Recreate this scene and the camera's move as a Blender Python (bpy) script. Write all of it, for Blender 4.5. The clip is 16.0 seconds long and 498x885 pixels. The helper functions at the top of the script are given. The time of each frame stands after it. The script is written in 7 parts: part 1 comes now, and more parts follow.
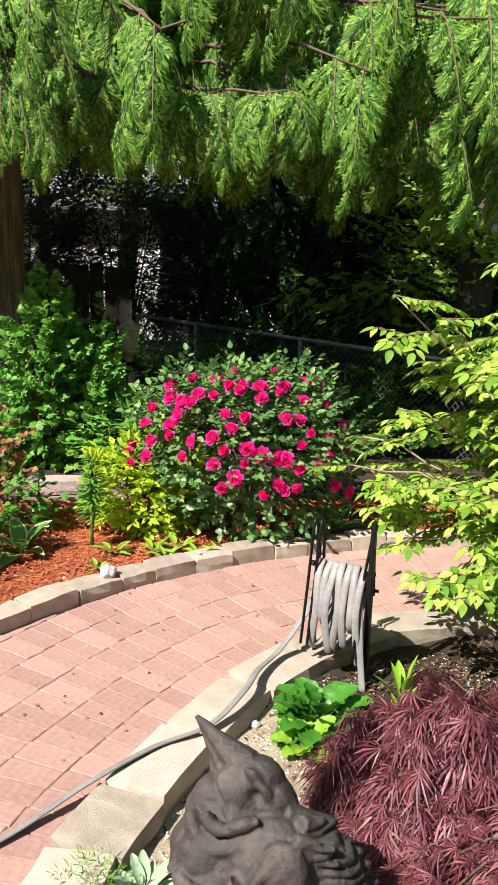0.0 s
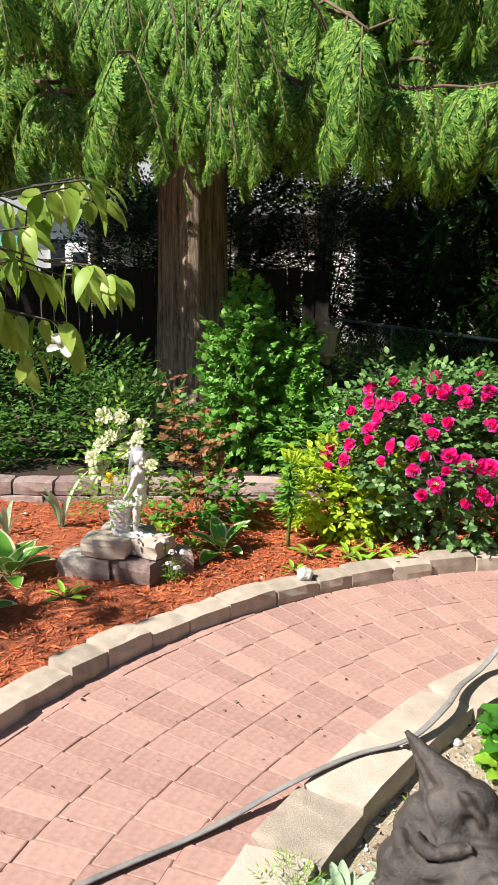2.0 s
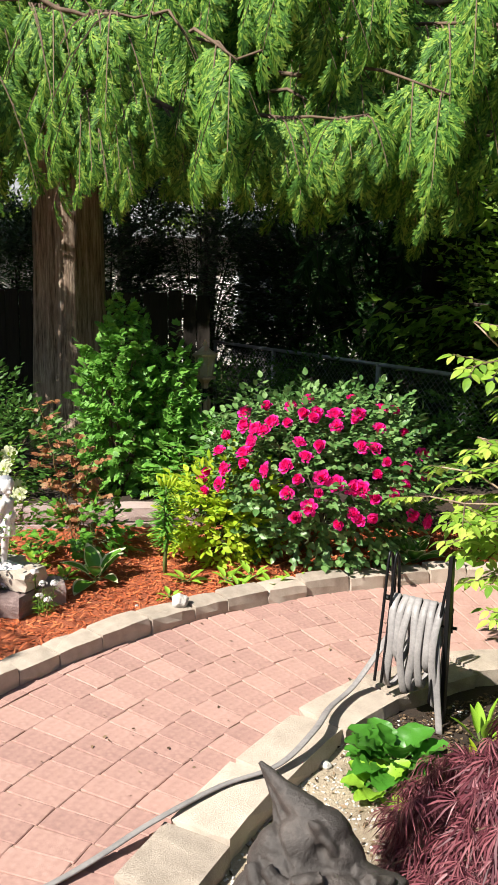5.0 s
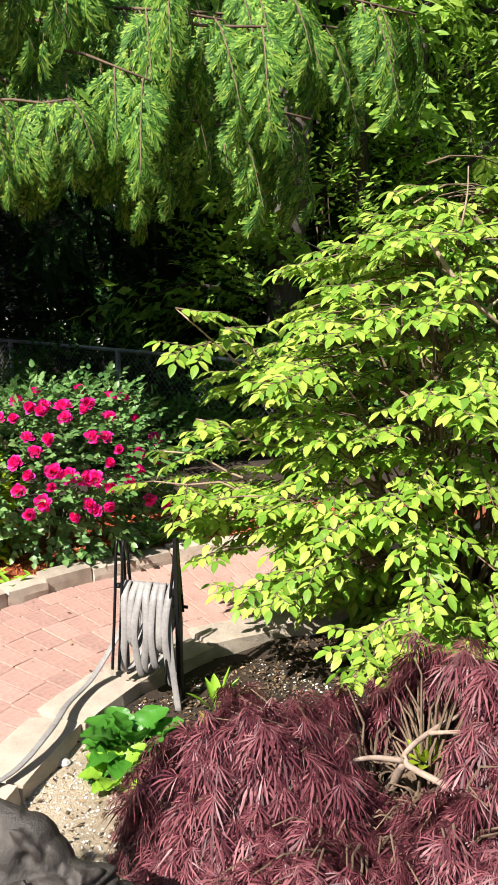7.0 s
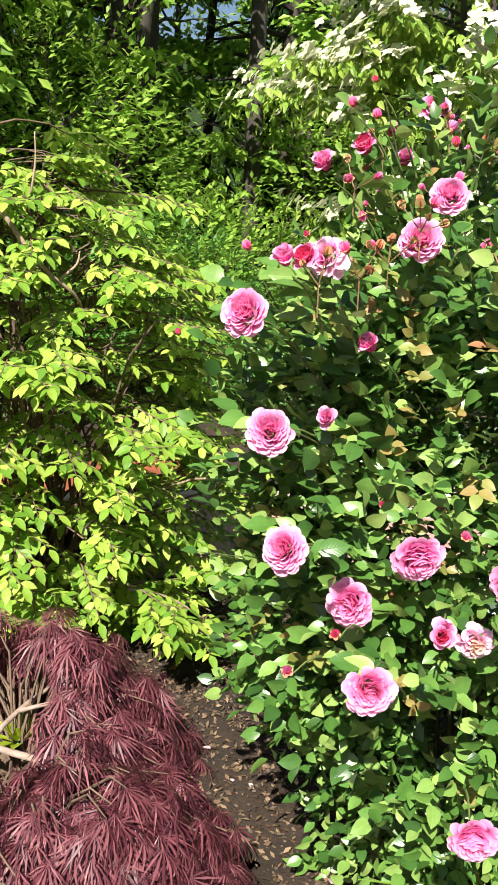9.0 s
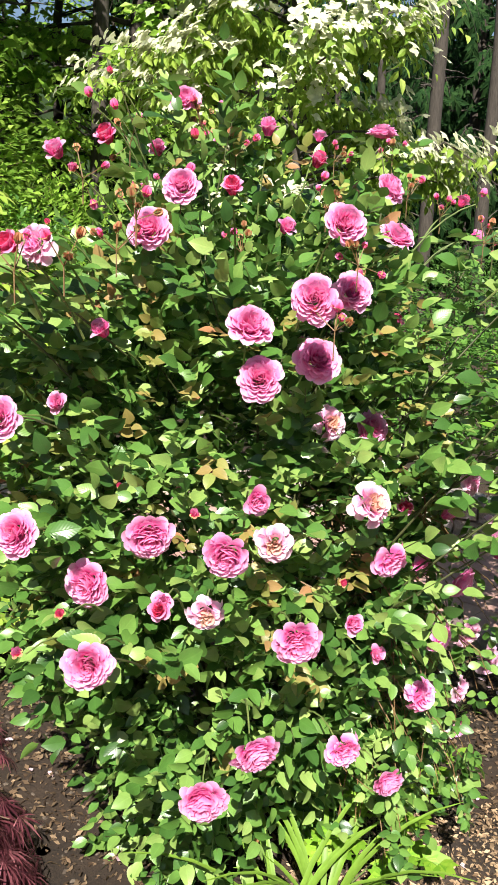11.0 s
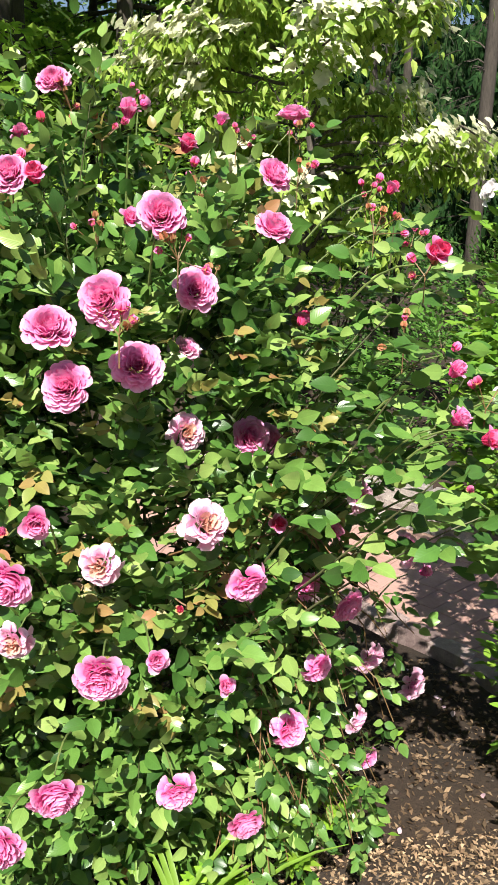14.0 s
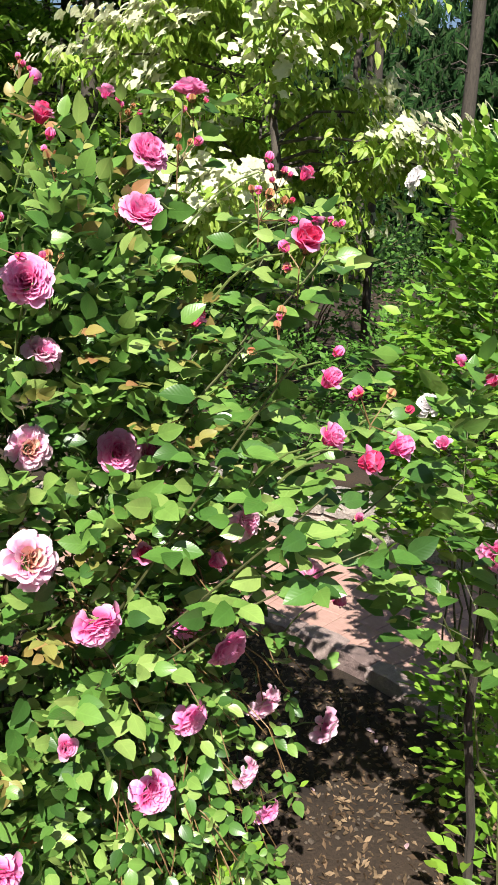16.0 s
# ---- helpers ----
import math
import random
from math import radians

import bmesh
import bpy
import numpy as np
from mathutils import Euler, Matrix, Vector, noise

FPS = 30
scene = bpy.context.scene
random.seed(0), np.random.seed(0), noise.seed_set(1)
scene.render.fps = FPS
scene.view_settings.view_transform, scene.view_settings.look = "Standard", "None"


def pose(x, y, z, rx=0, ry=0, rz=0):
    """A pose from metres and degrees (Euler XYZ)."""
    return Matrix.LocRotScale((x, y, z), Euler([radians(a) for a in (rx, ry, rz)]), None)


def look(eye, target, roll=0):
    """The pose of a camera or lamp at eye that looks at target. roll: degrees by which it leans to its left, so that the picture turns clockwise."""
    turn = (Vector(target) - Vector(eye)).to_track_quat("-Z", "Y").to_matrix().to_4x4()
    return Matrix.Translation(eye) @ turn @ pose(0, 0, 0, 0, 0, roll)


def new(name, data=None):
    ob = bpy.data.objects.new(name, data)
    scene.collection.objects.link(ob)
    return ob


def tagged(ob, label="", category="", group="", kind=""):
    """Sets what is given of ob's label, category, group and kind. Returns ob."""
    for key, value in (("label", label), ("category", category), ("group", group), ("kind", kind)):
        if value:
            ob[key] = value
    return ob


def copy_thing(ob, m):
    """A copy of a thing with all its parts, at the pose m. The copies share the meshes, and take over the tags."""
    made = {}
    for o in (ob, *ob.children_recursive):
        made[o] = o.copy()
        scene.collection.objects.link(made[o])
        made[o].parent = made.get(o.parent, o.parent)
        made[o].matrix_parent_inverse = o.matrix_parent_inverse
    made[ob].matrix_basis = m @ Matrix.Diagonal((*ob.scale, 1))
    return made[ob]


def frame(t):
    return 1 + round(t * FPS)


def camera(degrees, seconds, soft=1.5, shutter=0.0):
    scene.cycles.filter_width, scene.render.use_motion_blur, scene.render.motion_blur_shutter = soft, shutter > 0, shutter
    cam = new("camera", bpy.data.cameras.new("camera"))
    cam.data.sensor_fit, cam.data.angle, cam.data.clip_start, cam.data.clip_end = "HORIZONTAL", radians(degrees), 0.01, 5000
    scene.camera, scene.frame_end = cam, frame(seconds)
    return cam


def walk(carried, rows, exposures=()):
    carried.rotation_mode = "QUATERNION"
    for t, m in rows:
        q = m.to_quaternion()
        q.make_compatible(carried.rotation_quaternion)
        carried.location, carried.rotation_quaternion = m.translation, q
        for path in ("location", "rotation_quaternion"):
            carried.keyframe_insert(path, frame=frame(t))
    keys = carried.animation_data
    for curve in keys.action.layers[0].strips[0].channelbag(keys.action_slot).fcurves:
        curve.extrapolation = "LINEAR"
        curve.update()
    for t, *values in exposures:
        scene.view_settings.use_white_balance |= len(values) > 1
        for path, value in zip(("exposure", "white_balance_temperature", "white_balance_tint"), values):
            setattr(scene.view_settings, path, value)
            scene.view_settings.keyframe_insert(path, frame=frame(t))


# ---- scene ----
cam = camera(33.0, 16.0, soft=1.0)
PATH = [
    (0, (0.183, -0.028, 1.603), (0.1, 1.927, 1.185), 1.9),
    (0.5, (0.166, -0.014, 1.607), (-0.064, 1.928, 1.188), 1.6),
    (1, (0.148, -0.005, 1.604), (-0.212, 1.917, 1.182), 1.1),
    (1.5, (0.129, -0.012, 1.601), (-0.334, 1.888, 1.182), 0.8),
    (2, (0.121, -0.007, 1.6), (-0.401, 1.878, 1.18), 0.5),
    (2.5, (0.111, -0.004, 1.595), (-0.452, 1.868, 1.174), 0.4),
    (3, (0.092, -0.005, 1.6), (-0.506, 1.856, 1.178), 0.2),
    (3.2, (0.078, -0.005, 1.586), (-0.531, 1.855, 1.17), 0.2),
    (5.3, (0.258, 0.038, 1.633), (0.045, 1.993, 1.27), 0.1),
    (5.5, (0.289, 0.027, 1.67), (0.109, 1.983, 1.297), -0.7),
    (6, (0.305, 0.04, 1.647), (0.236, 2.002, 1.268), -0.6),
    (6.4, (0.326, 0.026, 1.66), (0.396, 1.985, 1.26), -0.4),
    (6.5, (0.35, 0.02, 1.661), (0.45, 1.976, 1.258), -0.7),
    (7, (0.399, 0.036, 1.641), (0.674, 1.975, 1.235), -0.9),
    (7.5, (0.446, 0.034, 1.646), (0.887, 1.941, 1.236), -1.1),
    (8, (0.491, 0.02, 1.62), (1.166, 1.855, 1.2), -0.9),
    (8.5, (0.495, 0.038, 1.623), (1.411, 1.762, 1.19), 0.3),
    (8.6, (0.501, 0.048, 1.623), (1.462, 1.745, 1.183), 0.6),
    (8.9, (0.484, 0.035, 1.62), (1.564, 1.658, 1.174), 1.7),
    (9, (0.495, 0.038, 1.619), (1.613, 1.632, 1.164), 1.9),
    (9.5, (0.505, 0.015, 1.622), (1.727, 1.53, 1.162), 2.6),
    (10, (0.545, -0.034, 1.623), (1.806, 1.448, 1.164), 2.8),
    (10.2, (0.577, -0.06, 1.622), (1.854, 1.409, 1.162), 2.9),
    (12.3, (0.852, -0.279, 1.631), (2.244, 1.078, 1.16), 0.7),
    (12.5, (0.887, -0.245, 1.639), (2.27, 1.121, 1.169), 0.6),
    (13, (0.96, -0.166, 1.63), (2.311, 1.23, 1.153), 0.8),
    (13.5, (1.021, -0.208, 1.631), (2.305, 1.245, 1.142), 1.3),
    (14, (1.118, -0.337, 1.644), (2.347, 1.162, 1.15), 2.0),
    (14.5, (1.188, -0.418, 1.653), (2.4, 1.094, 1.158), 2.5),
    (15, (1.263, -0.405, 1.638), (2.495, 1.092, 1.147), 2.6),
    (15.5, (1.369, -0.309, 1.638), (2.614, 1.178, 1.15), 2.7),
    (16, (1.454, -0.296, 1.622), (2.706, 1.186, 1.133), 2.7),
]
walk(cam, [(t, look(eye, target, roll)) for t, eye, target, roll in PATH], [(0, 0.98), (3, 0.9), (5.5, 1.0), (7.5, 1.08), (9.5, 1.08), (12.5, 0.95), (16, 0.98)])

# ---- world, sun ----
SUN_DIR = Vector((-0.74, -0.7, 1.08)).normalized()
world = bpy.data.worlds.new("sky")
scene.world = world
world.use_nodes = True
wn = world.node_tree.nodes
sky = wn.new("ShaderNodeTexSky")
sky.sky_type, sky.sun_disc = "NISHITA", False
sky.sun_elevation = math.asin(SUN_DIR.z)
sky.sun_rotation = math.atan2(SUN_DIR.x, SUN_DIR.y)
wn["Background"].inputs["Strength"].default_value = 0.052
world.node_tree.links.new(sky.outputs["Color"], wn["Background"].inputs["Color"])
sun = new("sun", bpy.data.lights.new("sun", "SUN"))
sun.data.energy, sun.data.angle, sun.data.color = 5.0, radians(0.55), (1.0, 0.95, 0.86)
sun.matrix_world = look(SUN_DIR * 30, (0, 0, 0))

rng = np.random.default_rng(7)


# ---- mesh helpers ----
class Mesher:
    """Gathers vertices and polygons and links them as one mesh."""

    def __init__(self):
        self.v, self.loops, self.totals, self.mats, self.n = [], [], [], [], 0
        self.xy, self.leafy = [], False

    def add(self, verts, faces, mat=0):
        verts = np.asarray(verts, float).reshape(-1, 3)
        for f in faces:
            self.loops.append(np.asarray(f, int) + self.n)
            self.totals.append(len(f))
            self.mats.append(mat)
        self.v.append(verts)
        self.xy.append(np.zeros_like(verts))
        self.n += len(verts)
        return self

    def scatter(self, tmpl, P, X, Y, Z, S, mat=0):
        """Copies of a template (verts, faces) at the places P, with axes X, Y, Z and sizes S."""
        tv, tf = tmpl
        P = np.asarray(P, float)
        S = np.broadcast_to(np.asarray(S, float).reshape(-1, 1) if np.ndim(S) < 2 else S, (len(P), 3))
        loc = tv[None] * S[:, None]
        V = P[:, None] + loc[..., :1] * X[:, None] + loc[..., 1:2] * Y[:, None] + loc[..., 2:] * Z[:, None]
        flat = np.concatenate([np.asarray(f) for f in tf])
        tot = [len(f) for f in tf]
        base = self.n + np.arange(len(P))[:, None] * len(tv)
        self.loops.append((base + flat[None]).ravel())
        self.totals.append(np.tile(tot, len(P)))
        self.mats.append(np.full(len(P) * len(tf), mat))
        self.v.append(V.reshape(-1, 3))
        self.xy.append(np.tile(tv, (len(P), 1)))
        self.leafy = True
        self.n += V.shape[0] * V.shape[1]
        return self

    def mesh(self, name, mats, smooth=False):
        me = bpy.data.meshes.new(name)
        V = np.concatenate(self.v)
        L = np.concatenate([np.ravel(x) for x in self.loops]).astype(np.int32)
        T = np.concatenate([np.ravel(x) for x in self.totals]).astype(np.int32)
        M = np.concatenate([np.ravel(x) for x in self.mats]).astype(np.int32)
        me.vertices.add(len(V))
        me.vertices.foreach_set("co", V.astype(np.float32).ravel())
        me.loops.add(len(L))
        me.loops.foreach_set("vertex_index", L)
        me.polygons.add(len(T))
        me.polygons.foreach_set("loop_start", np.concatenate([[0], np.cumsum(T)[:-1]]).astype(np.int32))
        me.polygons.foreach_set("material_index", M)
        me.polygons.foreach_set("use_smooth", np.full(len(T), bool(smooth)))
        me.update(calc_edges=True)
        if self.leafy:
            grain = me.attributes.new("leaf_xy", "FLOAT_VECTOR", "POINT")
            grain.data.foreach_set("vector", np.concatenate(self.xy).astype(np.float32).ravel())
        for m in mats if isinstance(mats, (list, tuple)) else [mats]:
            me.materials.append(m)
        return me


def part(name, mesher, mats, parent=None, label="", smooth=False):
    me = mesher if isinstance(mesher, bpy.types.Mesh) else mesher.mesh(name, mats, smooth)
    ob = new(name, me)
    ob.parent = parent
    if label:
        ob["label"] = label
    return ob


def empty(name, x=0, y=0, z=0, label="", category="", group="", kind=""):
    ob = new(name)
    ob.location = (x, y, z)
    ob.empty_display_size = 0.1
    return tagged(ob, label, category, group, kind)


def unit(a):
    a = np.asarray(a, float)
    return a / np.maximum(np.linalg.norm(a, axis=-1, keepdims=True), 1e-9)


def axes(D, N):
    """X, Y, Z from the ways D (length of the leaf) and the rough normals N."""
    D = unit(D)
    X = unit(np.cross(D, N) + 1e-6)
    return X, D, np.cross(X, D)


def sphere_dirs(n, r=rng):
    return unit(r.normal(size=(n, 3)))


def tube(mb, pts, radii, seg=6, mat=0, cap=True):
    pts = np.asarray(pts, float)
    n = len(pts)
    radii = np.broadcast_to(np.asarray(radii, float), (n,))
    tang = unit(np.gradient(pts, axis=0))
    ref = np.where(np.abs(tang[:, 2:]) > 0.9, [[1.0, 0, 0]], [[0, 0, 1.0]])
    if n > 1:
        ref = np.repeat(ref[:1], n, 0)
    a = unit(np.cross(tang, ref) + 1e-7)
    b = np.cross(tang, a)
    ang = np.linspace(0, 2 * np.pi, seg, endpoint=False)
    V = pts[:, None] + radii[:, None, None] * (np.cos(ang)[None, :, None] * a[:, None] + np.sin(ang)[None, :, None] * b[:, None])
    F = [(i * seg + j, i * seg + (j + 1) % seg, (i + 1) * seg + (j + 1) % seg, (i + 1) * seg + j) for i in range(n - 1) for j in range(seg)]
    if cap:
        F += [tuple(range(seg))[::-1], tuple((n - 1) * seg + j for j in range(seg))]
    return mb.add(V, F, mat)


def bend(p, q, sag=0.0, wob=0.0, n=6, r=rng):
    """A bent line from p to q, raised in its middle by sag."""
    t = np.linspace(0, 1, n)[:, None]
    out = np.asarray(p) * (1 - t) + np.asarray(q) * t
    out[:, 2] += sag * 4 * (t * (1 - t))[:, 0]
    if wob:
        out[1:-1] += r.normal(0, wob, (n - 2, 3))
    return out


def spline(pts, n=60):
    """A smooth line through the given points."""
    pts = np.array(pts, float)
    m = len(pts)
    ext = np.concatenate([[2 * pts[0] - pts[1]], pts, [2 * pts[-1] - pts[-2]]])
    out = []
    for t in np.linspace(0, m - 1 - 1e-6, n):
        i = int(t)
        u = t - i
        a, b, c, d = ext[i : i + 4]
        out.append(0.5 * (2 * b + (c - a) * u + (2 * a - 5 * b + 4 * c - d) * u * u + (3 * b - a - 3 * c + d) * u**3))
    return np.array(out)


def leaf(width=0.5, fold=0.12, droop=0.12, sections=3, point=0.75, wave=0.0):
    """A folded, bent leaf of length 1 along y."""
    v, f = [(0, 0, 0)], []
    ts = np.linspace(0, 1, sections + 2)[1:-1]
    for t in ts:
        w = width / 2 * math.sin(math.pi * t**point) ** 0.8
        z = -droop * t * t
        k = wave * math.sin(9 * t)
        v += [(-w, t, z + fold * w * 2 + k), (0, t, z), (w, t, z + fold * w * 2 - k)]
    v.append((0, 1, -droop))
    last = len(v) - 1
    f += [(0, 2, 1), (0, 3, 2)]
    for i in range(sections - 1):
        a = 1 + 3 * i
        f += [(a, a + 1, a + 4, a + 3), (a + 1, a + 2, a + 5, a + 4)]
    a = 1 + 3 * (sections - 1)
    f += [(a, a + 1, last), (a + 1, a + 2, last)]
    return np.array(v, float), f


def lobed(lobes, narrow, fold=0.05, droop=0.15):
    """A leaf cut into narrow lobes that fan out from its base: rows of angle in degrees and length."""
    v, f = [], []
    for ang, ln in lobes:
        a = math.radians(ang)
        d, s = np.array([math.sin(a), math.cos(a)]), np.array([math.cos(a), -math.sin(a)])
        n = len(v)
        for t, w in ((0, 0), (0.45, -1), (0.45, 1), (1, 0)):
            p = d * t * ln + s * w * narrow * ln
            v.append((p[0], p[1], -droop * t * t * ln + (fold if w else 0) * ln * 0.3))
        f.append((n, n + 2, n + 3, n + 1))
    return np.array(v, float), f


def box_tmpl(bev=0.12, jit=0.0, r=rng, dims=(1, 1, 1)):
    """A block of unit size that stands on z = 0; bevel and roughness are even in the proportions given."""
    bm = bmesh.new()
    bmesh.ops.create_cube(bm, size=1.0, matrix=Matrix.Diagonal((*dims, 1)))
    bmesh.ops.bevel(bm, geom=bm.edges[:], offset=bev, segments=1, affect="EDGES")
    for w in bm.verts:
        w.co += Vector(r.normal(0, jit, 3)) if jit else Vector()
        w.co = Vector((w.co.x / dims[0], w.co.y / dims[1], w.co.z / dims[2] + 0.5))
    v = np.array([w.co[:] for w in bm.verts])
    bm.verts.ensure_lookup_table()
    f = [tuple(w.index for w in p.verts) for p in bm.faces]
    bm.free()
    return v, f


def stone_tmpl(r, dims=(1, 0.6, 0.42), rough=0.02, rounding=0.05):
    """A rough-hewn block of unit size on z = 0."""
    bm = bmesh.new()
    bmesh.ops.create_cube(bm, size=1.0)
    bmesh.ops.subdivide_edges(bm, edges=bm.edges[:], cuts=2, use_grid_fill=True)
    for w in bm.verts:
        c = [abs(abs(q) - 0.5) < 1e-4 for q in w.co]
        pull = rounding * (0, 0, 1, 1.7)[sum(c)]
        w.co = Vector([w.co[k] - (math.copysign(pull / dims[k], w.co[k]) if c[k] else 0) + r.normal(0, rough) / dims[k] * (0.5 if k == 2 else 1) for k in range(3)])
        w.co.z += 0.5
    v = np.array([w.co[:] for w in bm.verts])
    f = [tuple(w.index for w in q.verts) for q in bm.faces]
    bm.free()
    return v, f


# ---- materials ----
def nodes_of(name):
    m = bpy.data.materials.new(name)
    m.use_nodes = True
    nt = m.node_tree
    return m, nt, nt.nodes, nt.links, nt.nodes["Principled BSDF"]


def ramp_of(N, stops):
    r = N.new("ShaderNodeValToRGB")
    while len(r.color_ramp.elements) < len(stops):
        r.color_ramp.elements.new(0.5)
    for e, (p, c) in zip(r.color_ramp.elements, stops):
        e.position, e.color = p, (*c, 1)
    return r


def surface(name, dark, light, scale=8.0, fine=60.0, rough=0.8, bump=0.3, piece=0.0, metal=0.0, third=None, stretch=(1, 1, 1), spread=(0.3, 0.7)):
    """A mottled surface: two scales of noise between two or three colours, relief, and a shift of tone from piece to piece."""
    m, nt, N, K, b = nodes_of(name)
    co = N.new("ShaderNodeTexCoord")
    mp = N.new("ShaderNodeMapping")
    mp.inputs["Scale"].default_value = stretch
    K.new(co.outputs["Object"], mp.inputs["Vector"])
    a, c = N.new("ShaderNodeTexNoise"), N.new("ShaderNodeTexNoise")
    a.inputs["Scale"].default_value, a.inputs["Detail"].default_value = scale, 5
    c.inputs["Scale"].default_value, c.inputs["Detail"].default_value = fine, 6
    c.inputs["Roughness"].default_value = 0.7
    for x in (a, c):
        K.new(mp.outputs["Vector"], x.inputs["Vector"])
    mix = N.new("ShaderNodeMath")
    mix.operation = "MULTIPLY_ADD"
    mix.inputs[1].default_value = 0.55
    K.new(a.outputs["Fac"], mix.inputs[0])
    half = N.new("ShaderNodeMath")
    half.operation = "MULTIPLY"
    half.inputs[1].default_value = 0.45
    K.new(c.outputs["Fac"], half.inputs[0])
    K.new(half.outputs[0], mix.inputs[2])
    fac = mix.outputs[0]
    stops = [(spread[0], dark), (spread[1], light)] if third is None else [(spread[0], dark), (0.5, third), (spread[1], light)]
    r = ramp_of(N, stops)
    if piece:
        info = N.new("ShaderNodeObjectInfo")
        sh = N.new("ShaderNodeMath")
        sh.operation = "MULTIPLY_ADD"
        sh.inputs[1].default_value = piece
        K.new(info.outputs["Random"], sh.inputs[0])
        ad = N.new("ShaderNodeMath")
        ad.operation = "SUBTRACT"
        ad.inputs[1].default_value = piece / 2
        K.new(fac, ad.inputs[0])
        K.new(ad.outputs[0], sh.inputs[2])
        fac = sh.outputs[0]
    K.new(fac, r.inputs["Fac"])
    K.new(r.outputs["Color"], b.inputs["Base Color"])
    b.inputs["Roughness"].default_value, b.inputs["Metallic"].default_value = rough, metal
    bp = N.new("ShaderNodeBump")
    bp.inputs["Strength"].default_value, bp.inputs["Distance"].default_value = bump, 0.01
    K.new(c.outputs["Fac"], bp.inputs["Height"])
    K.new(bp.outputs["Normal"], b.inputs["Normal"])
    return m


def foliage(name, colours, through_light=0.3, rough=0.45, spec=0.35, veins=0.15, rib=0.0, ribs=8.0, tip=None):
    """Leaves and petals: a tone of its own for every one, a slight mottle, veins along its length, and light that shines through. tip: the colour of a petal's rim."""
    m, nt, N, K, b = nodes_of(name)

    def calc(op, x, y=0.0, z=0.0):
        q = N.new("ShaderNodeMath")
        q.operation = op
        for k, w in enumerate((x, y, z)):
            if isinstance(w, (int, float)):
                q.inputs[k].default_value = w
            else:
                K.new(w, q.inputs[k])
        return q.outputs[0]

    def span(x, lo, hi, a=0.0, c=1.0):
        q = N.new("ShaderNodeMapRange")
        for key, w in (("From Min", lo), ("From Max", hi), ("To Min", a), ("To Max", c)):
            q.inputs[key].default_value = w
        K.new(x, q.inputs["Value"])
        return q.outputs["Result"]

    geo = N.new("ShaderNodeNewGeometry")
    n = len(colours)
    r = ramp_of(N, [(i / max(1, n - 1), c) for i, c in enumerate(colours)])
    noise_tex = N.new("ShaderNodeTexNoise")
    noise_tex.inputs["Scale"].default_value, noise_tex.inputs["Detail"].default_value = 35.0, 3
    co = N.new("ShaderNodeTexCoord")
    K.new(co.outputs["Object"], noise_tex.inputs["Vector"])
    K.new(geo.outputs["Random Per Island"], r.inputs["Fac"])
    hsv = N.new("ShaderNodeHueSaturation")
    value = span(noise_tex.outputs["Fac"], 0.0, 1.0, 1 - veins * 2, 1 + veins * 2)
    colour = r.outputs["Color"]
    if rib or tip:
        at = N.new("ShaderNodeAttribute")
        at.attribute_name = "leaf_xy"
        xyz = N.new("ShaderNodeSeparateXYZ")
        K.new(at.outputs["Vector"], xyz.inputs["Vector"])
        across, along = calc("ABSOLUTE", xyz.outputs["X"]), xyz.outputs["Y"]
    if rib:
        mid = span(across, 0.0, 0.035, 1.0, 0.0)
        lines = calc("PINGPONG", calc("SUBTRACT", calc("MULTIPLY", along, ribs), calc("MULTIPLY", across, ribs * 1.1)), 0.5)
        vein = calc("MAXIMUM", mid, calc("MULTIPLY", span(lines, 0.0, 0.3, 1.0, 0.0), 0.3))
        value = calc("MULTIPLY", value, calc("MULTIPLY_ADD", vein, rib, 1.0 - rib * 0.2))
        bp = N.new("ShaderNodeBump")
        bp.inputs["Strength"].default_value, bp.inputs["Distance"].default_value = 0.12, 0.002
        K.new(calc("SUBTRACT", lines, mid), bp.inputs["Height"])
        K.new(bp.outputs["Normal"], b.inputs["Normal"])
    if tip:
        mixc = N.new("ShaderNodeMix")
        mixc.data_type = "RGBA"
        K.new(span(along, 0.45, 1.0), mixc.inputs["Factor"])
        K.new(colour, mixc.inputs["A"])
        mixc.inputs["B"].default_value = (*tip, 1)
        colour = mixc.outputs["Result"]
    K.new(value, hsv.inputs["Value"])
    K.new(colour, hsv.inputs["Color"])
    K.new(hsv.outputs["Color"], b.inputs["Base Color"])
    b.inputs["Roughness"].default_value = rough
    b.inputs["Specular IOR Level"].default_value = spec
    tr = N.new("ShaderNodeBsdfTranslucent")
    gam = N.new("ShaderNodeGamma")
    gam.inputs["Gamma"].default_value = 0.85
    K.new(hsv.outputs["Color"], gam.inputs["Color"])
    K.new(gam.outputs["Color"], tr.inputs["Color"])
    mx = N.new("ShaderNodeMixShader")
    mx.inputs["Fac"].default_value = through_light
    K.new(b.outputs["BSDF"], mx.inputs[1])
    K.new(tr.outputs["BSDF"], mx.inputs[2])
    K.new(mx.outputs["Shader"], N["Material Output"].inputs["Surface"])
    return m


def plain(name, colour, rough=0.5, metal=0.0):
    m, nt, N, K, b = nodes_of(name)
    b.inputs["Base Color"].default_value = (*colour, 1)
    b.inputs["Roughness"].default_value, b.inputs["Metallic"].default_value = rough, metal
    return m


